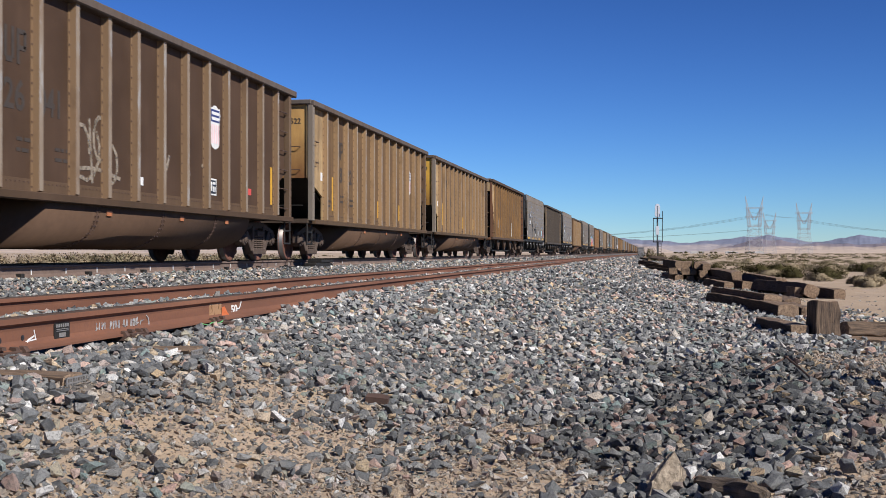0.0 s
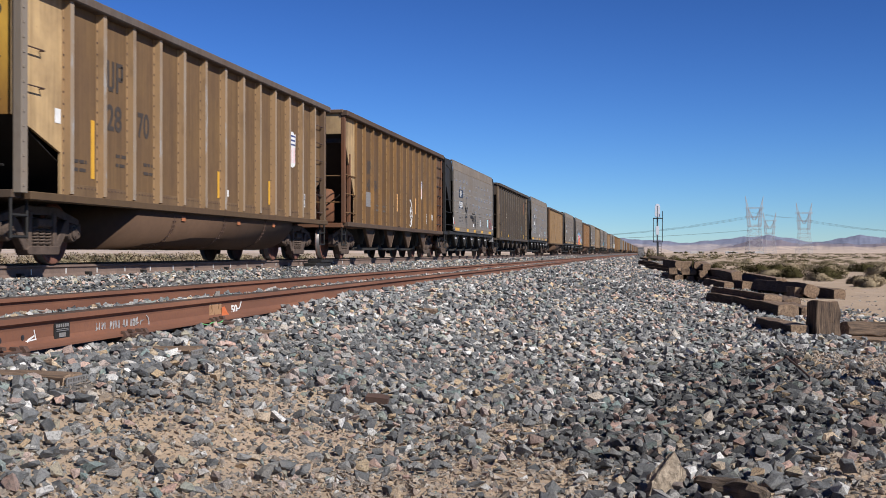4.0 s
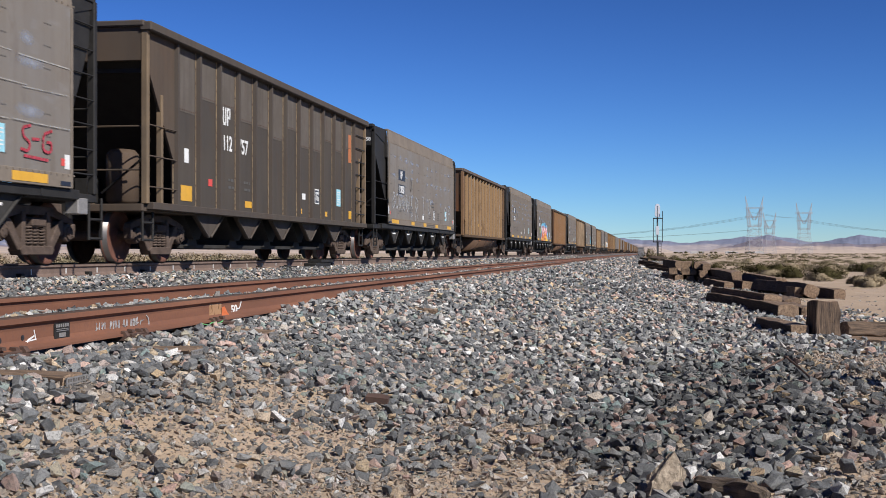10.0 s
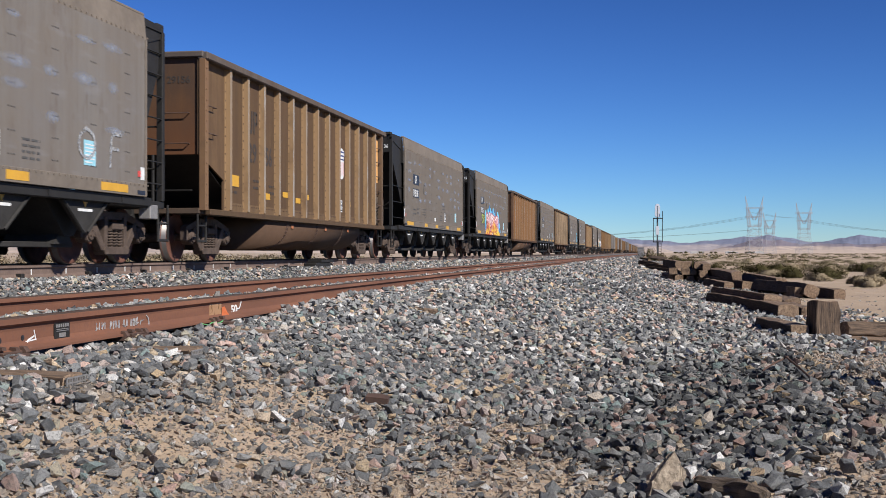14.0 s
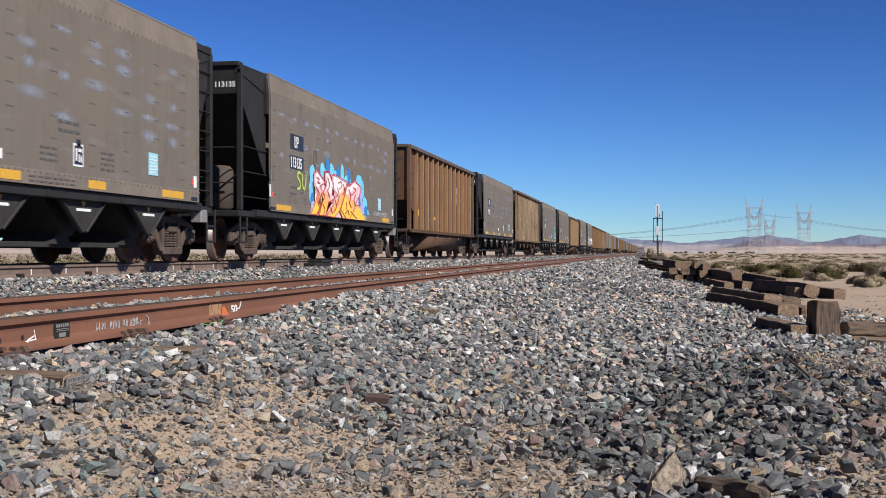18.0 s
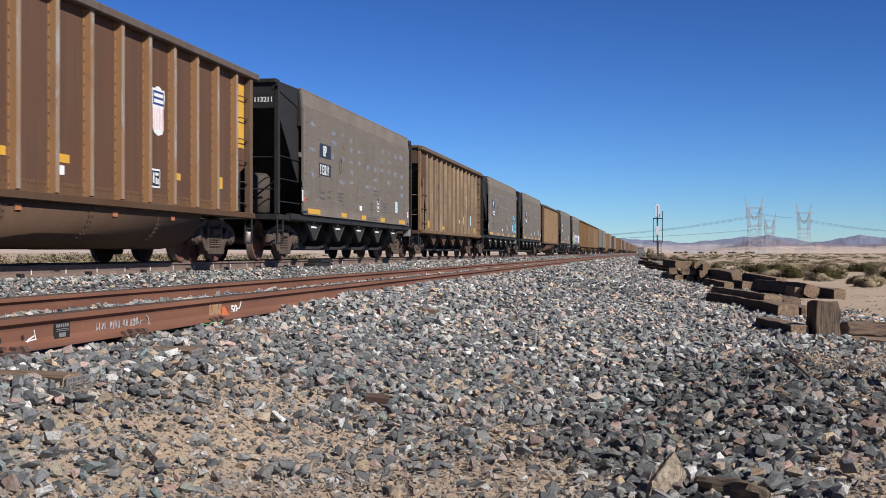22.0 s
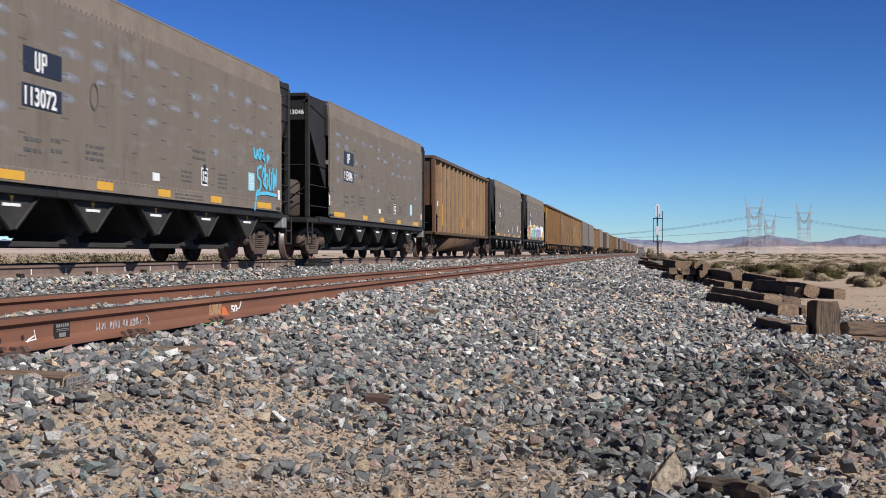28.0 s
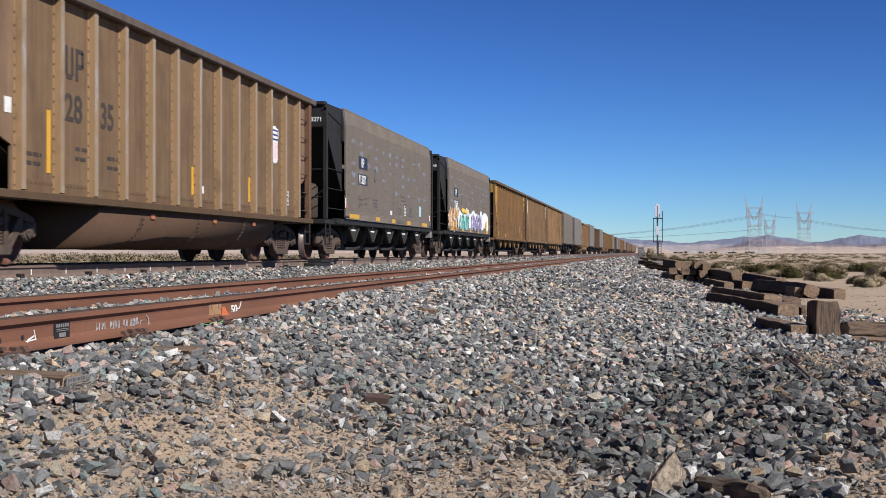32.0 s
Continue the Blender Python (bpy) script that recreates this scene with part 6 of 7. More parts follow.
    part("ground_weld", bm, worn_mat("ground_weld", (0.36, 0.20, 0.10), 0.36, 18), r, "ground tan weld patch")
    bm = bmesh.new()
    outline(bm, [(8.96, -0.17), (9.16, -0.165), (9.09, -0.14), (9.02, -0.085), (8.97, -0.09)], wx + 0.004)
    part("orange_paint", bm, plain("orange_mark", (0.62, 0.15, 0.045), 0.6, 0, 0.25, 60), r, "orange paint mark")
    bm = bmesh.new()
    rod(bm, (wx - 0.001, 5.94, -0.118), (wx + 0.003, 5.94, -0.118), 0.015, 10)
    hole = part("bolt_hole", bm, COAL, r, "dark bolt hole")
    again(hole, r, pose(0, -0.23, 0))
    # green twine beside the rail foot
    bm = bmesh.new()
    pts = [(0.13, 8.2 + 0.06 * k, -0.185 + 0.008 * math.sin(k * 1.7)) for k in range(9)]
    for p, q in zip(pts, pts[1:]):
        rod(bm, p, q, 0.004, 5)
    part("green_twine", bm, plain("green_twine", (0.12, 0.42, 0.14), 0.7, 0, 0.2, 20), r, "green twine")


rail_fittings()


def track_box():
    """A low dark trackside device with a ridged lid between the tracks."""
    ob = empty("track_lubricator", "low black trackside greaser box beside the train's rail", "track device", at=pose(-8.42, 28.9, 0.60))
    bm = bmesh.new()
    box(bm, 0, 0.32, -0.6, 0.75, -0.12, 0.10)
    part("housing", bm, BLACK, ob, bevel=0.02)
    bm = bmesh.new()
    box(bm, -0.02, 0.34, -0.2, 0.9, 0.10, 0.17)
    for k in range(6):
        box(bm, -0.02, 0.34, -0.12 + k * 0.17, -0.06 + k * 0.17, 0.17, 0.19)
    part("lid", bm, BLACK, ob, bevel=0.006)
    bm = bmesh.new()
    rod(bm, (0.15, 0.75, -0.05), (0.2, 1.5, -0.12), 0.03, 6)
    rod(bm, (0.15, -0.6, -0.05), (0.1, -2.6, -0.10), 0.025, 6)
    rod(bm, (0.05, -0.6, 0.0), (-0.1, -2.2, 0.02), 0.02, 6)
    part("hose", bm, BLACK, ob)
    bm = bmesh.new()
    box(bm, 0.06, 0.30, -1.5, -1.2, -0.12, 0.0)
    part("valve", bm, IRON, ob, bevel=0.01)


track_box()

# ---- discarded ties beside the line ----
def loose_tie(x0, y0, x1, y1, z, w, h, label, roll=0.0, lift=0.0, seed=0):
    """A timber from its near end (x0, y0) to its far end (x1, y1), its underside z over the ground there; lift raises the far end."""
    a, b = Vector((x0, y0, float(height(x0, y0)) + z + h / 2)), Vector((x1, y1, float(height(x1, y1)) + z + h / 2 + lift))
    d = b - a
    ob = tagged(new("railroad_tie", tie_mesh(d.length, w, h, seed, aged=label.startswith("weathered"))), label, "railroad tie", "discarded ties")
    ob.matrix_basis = Matrix.Translation((a + b) / 2) @ d.to_track_quat("Y", "Z").to_matrix().to_4x4() @ pose(0, 0, 0, 0, roll, 0)
    return ob


def tie_pile():
    dark, old = "dark creosoted tie lying on stones in a pile", "weathered split tie lying on sand"
    # the upright stub
    ob = tagged(new("railroad_tie", tie_mesh(0.46, 0.25, 0.22, 3, True, True)), "weathered sawn-off tie stub standing on end", "railroad tie", "discarded ties")
    ob.matrix_basis = pose(1.67, 12.15, float(height(1.67, 12.15)) + 0.165, 86, 3, 20)
    loose_tie(1.45, 12.05, 1.28, 14.0, -0.07, 0.20, 0.22, dark, seed=11)
    loose_tie(1.84, 12.4, 2.95, 12.5, -0.04, 0.17, 0.09, old, 6, seed=12)
    loose_tie(1.95, 12.75, 2.38, 12.95, 0.02, 0.22, 0.15, old, -14, seed=13)
    loose_tie(1.93, 17.4, 1.12, 21.5, 0.0, 0.32, 0.25, dark, 3, seed=14)
    loose_tie(2.20, 17.6, 2.05, 20.3, 0.0, 0.16, 0.22, dark, -4, seed=15)
    loose_tie(1.83, 18.6, 1.22, 22.0, 0.18, 0.30, 0.13, old, 9, seed=16)
    loose_tie(2.20, 19.3, 1.98, 21.9, 0.12, 0.26, 0.13, old, -10, seed=17)
    loose_tie(3.05, 25.6, 3.0, 28.2, 0.0, 0.21, 0.22, old, 4, seed=18)
    loose_tie(3.27, 25.4, 2.62, 30.2, 0.02, 0.30, 0.26, dark, 22, seed=19)
    loose_tie(3.92, 26.0, 3.55, 28.6, 0.0, 0.26, 0.23, dark, 0, seed=21)
    loose_tie(2.88, 31.8, 2.30, 36.6, 0.03, 0.32, 0.27, dark, 38, seed=20)
    loose_tie(2.45, 31.2, 1.75, 36.4, 0.0, 0.30, 0.27, dark, 5, seed=22)
    loose_tie(2.25, 32.2, 1.85, 37.0, 0.26, 0.28, 0.24, dark, -6, seed=23)
    loose_tie(3.10, 29.5, 2.70, 34.6, 0.0, 0.28, 0.36, dark, 4, seed=24)
    loose_tie(1.95, 30.6, 1.55, 33.2, 0.0, 0.26, 0.24, dark, 4, seed=25)
    # the stack farther on
    rnd = random.Random(6)
    for k in range(12):
        lay = k // 4
        x = 0.62 + 0.30 * (k % 4) + rnd.uniform(-0.06, 0.06) + 0.1 * lay
        y = 36.5 + rnd.uniform(-0.6, 0.6)
        loose_tie(x, y, x + rnd.uniform(-0.5, 0.2), y + 2.6, 0.21 * lay, 0.25, 0.21, dark if k % 3 else old, rnd.uniform(-8, 8), seed=30 + k)
    for k in range(7):
        x, y = 0.75 + rnd.uniform(-0.4, 1.2), 47 + k * 3.2
        loose_tie(x, y, x + rnd.uniform(-1.6, 1.0), y + 2.2, 0.1 * (k % 2), 0.25, 0.2, dark, rnd.uniform(-20, 20), seed=50 + k)
    for k in range(6):
        x, y = -0.2 + rnd.uniform(-0.3, 0.9), 96 + k * 5
        loose_tie(x, y, x + rnd.uniform(-1.0, 1.4), y + 2.3, 0.14 * (k % 3), 0.28, 0.24, dark, rnd.uniform(-20, 20), seed=60 + k)
    # a block that leans just past the view's edge and throws its shade in
    ob = tagged(new("railroad_tie", tie_mesh(0.5, 0.24, 0.2, 70)), "weathered sawn-off tie block standing on gravel", "railroad tie", "discarded ties")
    ob.matrix_basis = pose(1.64, 7.72, float(height(1.64, 7.72)) + 0.23, 80, 4, 40)


tie_pile()


def wood_bits():
    GREYWOOD = wood_mat("sun_bleached_wood", (0.22, 0.17, 0.12), (0.42, 0.34, 0.25))
    BARK = wood_mat("charred_wood", (0.050, 0.036, 0.026), (0.19, 0.135, 0.09))
    bm = bmesh.new()
    prism(bm, [(-0.085, 0.0), (0.045, -0.01), (0.07, 0.075), (0.05, 0.125), (0.025, 0.165), (0.0, 0.13), (-0.045, 0.085), (-0.075, 0.05)], "y", -0.022, 0.022)
    bmesh.ops.triangulate(bm, faces=[f for f in bm.faces if len(f.verts) > 4])
    bmesh.ops.subdivide_edges(bm, edges=bm.edges[:], cuts=2)
    rnd = random.Random(2)
    for v in bm.verts:
        v.co += Vector((rnd.uniform(-1, 1), rnd.uniform(-1, 1), rnd.uniform(-1, 1))) * 0.006
    ob = thing("wood_chunk", bm, GREYWOOD, "sun-bleached broken wood splinter standing among stones", "wood")
    ob.matrix_basis = pose(0.065, 4.62, float(height(0.065, 4.62)) + 0.0, -14, 6, 30)
    bm = bmesh.new()
    n = 12
    prev = None
    for k in range(9):
        y = -0.20 + 0.05 * k
        ring = []
        for i in range(n):
            a = 2 * math.pi * i / n
            r = 0.046 * (1 + 0.18 * math.sin(3 * a + k) + rnd.uniform(-0.1, 0.1)) * (0.6 if k in (0, 8) else 1)
            ring.append(bm.verts.new((r * math.cos(a), y + rnd.uniform(-0.008, 0.008), r * math.sin(a) * 0.85)))
        if prev:
            for i in range(n):
                bm.faces.new((prev[i], prev[(i + 1) % n], ring[(i + 1) % n], ring[i]))
        else:
            bm.faces.new(ring[::-1])
        prev = ring
    bm.faces.new(prev)
    ob = thing("wood_chunk", bm, BARK, "charred dark wood piece lying on stones", "wood")
    ob.matrix_basis = pose(0.29, 4.48, float(height(0.29, 4.48)) + 0.045, -4, 0, 32)
    # thin dark rods and a dry stem among the stones
    for (p, q, r, mat, label) in (((0.86, 7.95, 0.16), (0.98, 7.45, 0.05), 0.007, IRON, "thin rusty rod leaning on stones"), ((0.70, 7.75, 0.10), (0.88, 7.98, 0.17), 0.007, IRON, "thin rusty rod leaning on stones"),
                                 ((0.42, 4.98, 0.03), (0.66, 5.12, 0.05), 0.006, GREYWOOD, "dry pale stem on the gravel"), ((0.98, 6.35, 0.05), (1.08, 6.1, 0.04), 0.012, GREYWOOD, "pale splinter on sand")):
        bm = bmesh.new()
        dz = float(height(p[0], p[1]))
        a, b = Vector(p) + Vector((0, 0, dz)), Vector(q) + Vector((0, 0, dz))
        rod(bm, a, a.lerp(b, 0.5) + Vector((0, 0, 0.006)), r, 6)
        rod(bm, a.lerp(b, 0.5) + Vector((0, 0, 0.006)), b, r, 6)
        thing("rod" if mat is IRON else "stick", bm, mat, label, "debris")
    # a rusty scrap and a tan scrap on the ballast
    for x, y, w, mat, label in ((-2.35, 12.0, 0.20, TIE_OLD, "flat tan wood scrap on ballast"), (-1.60, 6.9, 0.07, IRON, "rusty iron scrap on gravel"), (0.1, 11.5, 0.03, WHEEL, "small dark red shard among stones")):
        bm = bmesh.new()
        prism(bm, [(-w, -0.04), (w * 0.9, -0.05), (w, 0.03), (0.1 * w, 0.06), (-w * 0.9, 0.04)], "z", 0, 0.035)
        ob = thing("scrap", bm, mat, label, "debris")
        ob.matrix_basis = pose(x, y, float(height(x, y)) + 0.03, 8, 5, 10)


wood_bits()

# ---- desert scrub ----
def bush_arrays(rnd, radius, tall, blades, size):
    """Triangles of leaves and twigs in an uneven dome."""
    n = blades
    th, rr = rnd.uniform(0, 2 * math.pi, n), np.sqrt(rnd.uniform(0, 1, n))
    lobes = 1 + 0.3 * np.sin(3 * th + rnd.uniform(0, 6)) + 0.2 * np.sin(5 * th + rnd.uniform(0, 6))
    x, y = radius * rr * lobes * np.cos(th), radius * rr * lobes * np.sin(th)
    z = tall * np.sqrt(np.clip(1 - rr ** 2 * 0.85, 0, 1)) * rnd.uniform(0.08, 1.0, n) * (0.75 + 0.35 * np.sin(4 * th + 1) * rr)
    c = np.stack([x, y, np.abs(z) + 0.02], 1)
    v = c[:, None, :] + rnd.normal(0, size, (n, 3, 3))
    v[:, :, 2] = np.maximum(v[:, :, 2], -0.02)
    return v.reshape(-1, 3)


def leaf_mesh(v, centres, mat):
    """Leaves shaded as one rounded mass: each turns its face outwards from the heart of its bush."""
    t = v.reshape(-1, 3, 3).copy()
    out = t.mean(1) - centres
    out /= np.linalg.norm(out, axis=1)[:, None] + 1e-6
    flip = np.einsum("ij,ij->i", np.cross(t[:, 1] - t[:, 0], t[:, 2] - t[:, 0]), out) < 0
    t[flip] = t[flip][:, ::-1]
    me = raw_mesh("crown", t.reshape(-1, 3), np.arange(len(t) * 3).reshape(-1, 3), mat)
    me.polygons.foreach_set("use_smooth", [True] * len(me.polygons))
    me.normals_split_custom_set_from_vertices(np.repeat(out, 3, axis=0).tolist())
    return me


def leaf_mat(name, a, b):
    n = Nodes(name, 0.9)
    r = n.add("ShaderNodeNewGeometry").outputs["Random Per Island"]
    n.bsdf.inputs["Specular IOR Level"].default_value = 0.0
    return n.color(n.ramp(r, [(0.0, a), (1.0, b)]))


CREOSOTE = leaf_mat("creosote_leaves", (0.042, 0.038, 0.017), (0.095, 0.082, 0.038))
DRYBUSH = leaf_mat("dry_brush", (0.23, 0.18, 0.115), (0.34, 0.275, 0.185))
SAGE = leaf_mat("sage_scrub", (0.13, 0.112, 0.066), (0.25, 0.21, 0.135))


def bush(x, y, radius, tall, mat, label, seed, blades=4200, leaf=1.0):
    rnd = np.random.RandomState(seed)
    radius *= 0.8
    v = bush_arrays(rnd, radius, tall, blades, (0.015 + 0.010 * radius) * leaf)
    me = leaf_mesh(v, np.array([0, 0, -0.15 * tall]), mat)
    ob = empty("bush", label, "bush", at=pose(x, y, float(height(x, y)) - 0.01))
    o = new("crown", me)
    o.parent = ob
    bm = bmesh.new()
    r2 = random.Random(seed)
    for k in range(9):
        a, q = r2.uniform(0, 6.28), r2.uniform(0.3, 0.8)
        rod(bm, (0, 0, -0.03), (radius * q * math.cos(a), radius * q * math.sin(a), tall * 0.7), 0.018, 5, 0.006)
    part("stem", bm, TIE_OLD, ob)
    return ob


def scrub():
    green, dry = "olive creosote bush on desert sand", "pale dry brush clump on desert sand"
    near = [(6.3, 45.0, 0.75, 0.62, 1), (5.3, 46.5, 0.55, 0.5, 1), (5.1, 58.5, 0.8, 0.5, 1), (6.2, 60, 0.9, 0.5, 1), (3.0, 57, 0.6, 0.6, 1), (5.6, 41.5, 0.45, 0.33, 0), (6.4, 38.5, 0.5, 0.3, 0), (6.9, 39, 0.6, 0.35, 0), (6.05, 35, 0.42, 0.28, 0), (4.9, 50, 0.6, 0.33, 0),
            (8.4, 44, 0.6, 0.45, 1), (2.2, 62, 0.7, 0.7, 1), (2.0, 75, 0.9, 0.7, 1), (4.7, 50, 0.6, 0.3, 0), (3.6, 52, 0.5, 0.3, 0), (9.5, 52, 0.8, 0.5, 0), (8.0, 56, 0.9, 0.5, 0), (10.5, 62, 0.9, 0.55, 1), (7.3, 66, 1.0, 0.5, 0), (2.6, 82, 1.0, 0.8, 1),
            (-0.1, 108, 1.0, 1.5, 1), (0.9, 112, 1.0, 1.1, 1), (2.4, 118, 1.2, 0.9, 1)]
    for k, (x, y, r, t, g) in enumerate(near):
        bush(x, y, r, t, CREOSOTE if g else DRYBUSH, green if g else dry, 100 + k)
    # behind the train
    for k in range(44):
        rnd = random.Random(k + 40)
        y = 30 + 1.7 * k
        x = -rnd.uniform(17, 19 + 0.42 * (y - 28))
        bush(x, y, rnd.uniform(0.7, 1.5), rnd.uniform(0.45, 0.85), DRYBUSH if k % 5 else SAGE, dry, 200 + k, 1100, 1.8)
    for k in range(46):
        rnd = random.Random(k + 400)
        y = rnd.uniform(58, 115)
        bush(-rnd.uniform(0.30, 0.60) * y, y, rnd.uniform(0.9, 1.9), rnd.uniform(0.7, 1.15), (SAGE, DRYBUSH, SAGE, DRYBUSH)[k % 4], dry, 300 + k, 1500, 1.6)
    for mat, name, label, seed, count in ((CREOSOTE, "far_scrub", "scattered olive creosote scrub on the desert floor", 1, 230), (SAGE, "far_sage", "scattered grey-green sage scrub on the desert floor", 3, 620), (DRYBUSH, "far_brush", "scattered dry brush on the desert floor", 2, 200)):
        rnd = np.random.RandomState(seed)
        vs, hearts = [], []
        while len(vs) < count:
            y = 62 * (1500 / 62) ** rnd.uniform(0, 1)
            x = rnd.uniform(0.02, 0.32) * y + 3 if rnd.uniform() < 0.8 else -rnd.uniform(0.15, 0.8) * y - 18
            r = rnd.uniform(0.3, 0.85) * (1 if y < 250 else 1.5)
            v = bush_arrays(rnd, r, r * rnd.uniform(0.3, 0.6), 320 if y < 200 else 70, 0.026 if y < 200 else 0.10)
            vs.append(v + np.array([x, y, float(height(x, y))]))
            hearts.append(np.tile((x, y, float(height(x, y)) - 0.1 * r), (len(v) // 3, 1)))
        v = np.concatenate(vs)
        o = new(name, leaf_mesh(v, np.concatenate(hearts), mat))
        tagged(o, label, "scrub", kind="stuff")


scrub()

# ---- signal, pylons, wires, far buildings and mountains ----
def signal_mast():
    x, y = 0.82, 138.0
    z = float(height(x, y))
    STEEL = plain("signal_grey", (0.10, 0.105, 0.11), 0.5, 0.4, 0.3, 4)
    SILVERY = plain("signal_silver", (0.78, 0.79, 0.80), 0.35, 0.3, 0.15, 4)
    ob = empty("railway_signal", "tall railway signal mast with a silver head and ladder cage", "signal", at=pose(x, y, z))
    bm = bmesh.new()
    rod(bm, (0, 0, 0), (0, 0, 6.2), 0.09, 10)
    part("mast", bm, STEEL, ob)
    bm = bmesh.new()
    box(bm, -0.35, 0.35, -0.35, 0.35, 0, 0.5)
    part("base", bm, STEEL, ob, bevel=0.03)
    bm = bmesh.new()
    prism(bm, [(-0.24, 4.95), (0.24, 4.95), (0.30, 5.2), (0.30, 6.1), (0.18, 6.45), (-0.18, 6.45), (-0.30, 6.1), (-0.30, 5.2)], "y", -0.08, 0.02)
    hd = part("signal_head", bm, SILVERY, ob, "silver back of the signal head", bevel=0.02)
    bm = bmesh.new()
    for k in range(3):
        rod(bm, (0, 0.02, 5.3 + 0.4 * k), (0, 0.35, 5.3 + 0.4 * k), 0.13, 12)
    part("hood", bm, BLACK, hd)
    bm = bmesh.new()
    box(bm, -0.2, 0.2, -0.12, 0.05, 2.9, 3.9)
    part("relay_case", bm, SILVERY, ob, "silver case on the mast", bevel=0.03)
    bm = bmesh.new()
    for z0 in (2.05, 4.75):
        box(bm, -0.5, 0.62, -0.35, 0.35, z0, z0 + 0.1)
    part("platform", bm, BLACK, ob)
    bm = bmesh.new()
    for xx in (-0.45, 0.58):
        for yy in (-0.3, 0.3):
            rod(bm, (xx, yy, 2.1), (xx, yy, 4.85 if xx < 0 else 5.6), 0.035, 6)
    part("cage", bm, BLACK, ob)
    bm = bmesh.new()
    for xx in (0.12, 0.42):
        rod(bm, (xx, -0.2, 0.2), (xx, -0.2, 2.1), 0.025, 6)
    for k in range(6):
        rod(bm, (0.12, -0.2, 0.4 + 0.3 * k), (0.42, -0.2, 0.4 + 0.3 * k), 0.02, 5)
    part("ladder", bm, BLACK, ob)
    # relay cabinet by its foot
    cab = empty("relay_cabinet", "small pale steel relay cabinet beside the signal", "cabinet", at=pose(-0.9, 118, float(height(-0.9, 118))))
    bm = bmesh.new()
    box(bm, -0.3, 0.3, -0.25, 0.25, 0, 1.1)
    part("body", bm, GALV, cab, bevel=0.03)
    bm = bmesh.new()
    box(bm, -0.34, 0.34, -0.3, 0.3, 1.1, 1.16)
    part("roof", bm, GALV, cab)


signal_mast()

# steel lightened: the haze over the distance is mixed into this grey
PYLON = plain("pylon_steel", (0.40, 0.39, 0.40), 0.5, 0.4, 0.15, 0.3)
WIRE = plain("power_line", (0.12, 0.13, 0.15), 0.5, 0.3, 0.1, 0.2)


def pylon():
    """A lattice tower: four legs, a waist, a bridge and two horns; the arms carry the wires at 30 m."""
    ob = empty("power_pylon", "tall grey steel lattice power pylon on the desert", "pylon", "power pylons")

    def lattice(name, legs, bays, r):
        bm = bmesh.new()
        rings = [[Vector(a).lerp(Vector(b), k / bays) for a, b in legs] for k in range(bays + 1)]
        for k in range(bays):
            for i in range(4):
                j = (i + 1) % 4
                rod(bm, rings[k][i], rings[k + 1][i], r, 4)
                rod(bm, rings[k][i], rings[k + 1][j], r * 0.7, 4)
                rod(bm, rings[k][j], rings[k + 1][i], r * 0.7, 4)
                rod(bm, rings[k + 1][i], rings[k + 1][j], r * 0.7, 4)
        return part(name, bm, PYLON, ob)
    lattice("leg_frame", [((s * 6.0, t * 6.0, 0), (s * 4.2, t * 3.2, 22)) for s, t in ((-1, -1), (1, -1), (1, 1), (-1, 1))], 6, 0.12)
    for s in (-1, 1):
        lattice("mast_frame", [((s * 4.2 + a, b, 22), (s * 5.4 + a * 0.7, b * 0.6, 36)) for a, b in ((-1.1, -1.6), (1.1, -1.6), (1.1, 1.6), (-1.1, 1.6))], 6, 0.10)
        lattice("horn", [((s * 5.4 + a, b, 36), (s * 7.2 + a * 0.1, b * 0.1, 46)) for a, b in ((-0.8, -0.9), (0.8, -0.9), (0.8, 0.9), (-0.8, 0.9))], 4, 0.07)
        lattice("inner_stay", [((s * 5.0 + a, b, 36), (s * 0.7 + a * 0.6, b * 0.6, 27)) for a, b in ((-0.5, -0.6), (0.5, -0.6), (0.5, 0.6), (-0.5, 0.6))], 5, 0.07)
    for z, w in ((22, 5.2), (29, 7.0), (36, 7.5)):
        lattice("cross_beam", [((-w, a, z + b), (w, a, z + b)) for a, b in ((-1.2, 0), (1.2, 0), (1.2, 1.3), (-1.2, 1.3))], 7, 0.07)
    return ob


def wires(name, p, q, sag, n, spread):
    for k in range(n):
        bm = bmesh.new()
        d = spread * (k - (n - 1) / 2)
        pts = []
        for i in range(25):
            t = i / 24
            v = Vector(p).lerp(Vector(q), t)
            pts.append(v + Vector((d, 0, -sag * 4 * t * (1 - t))))
        tube(bm, pts, 0.07, 4)
        thing("power_line", bm, WIRE, "thin dark sagging power line wire", "wire", "power lines")


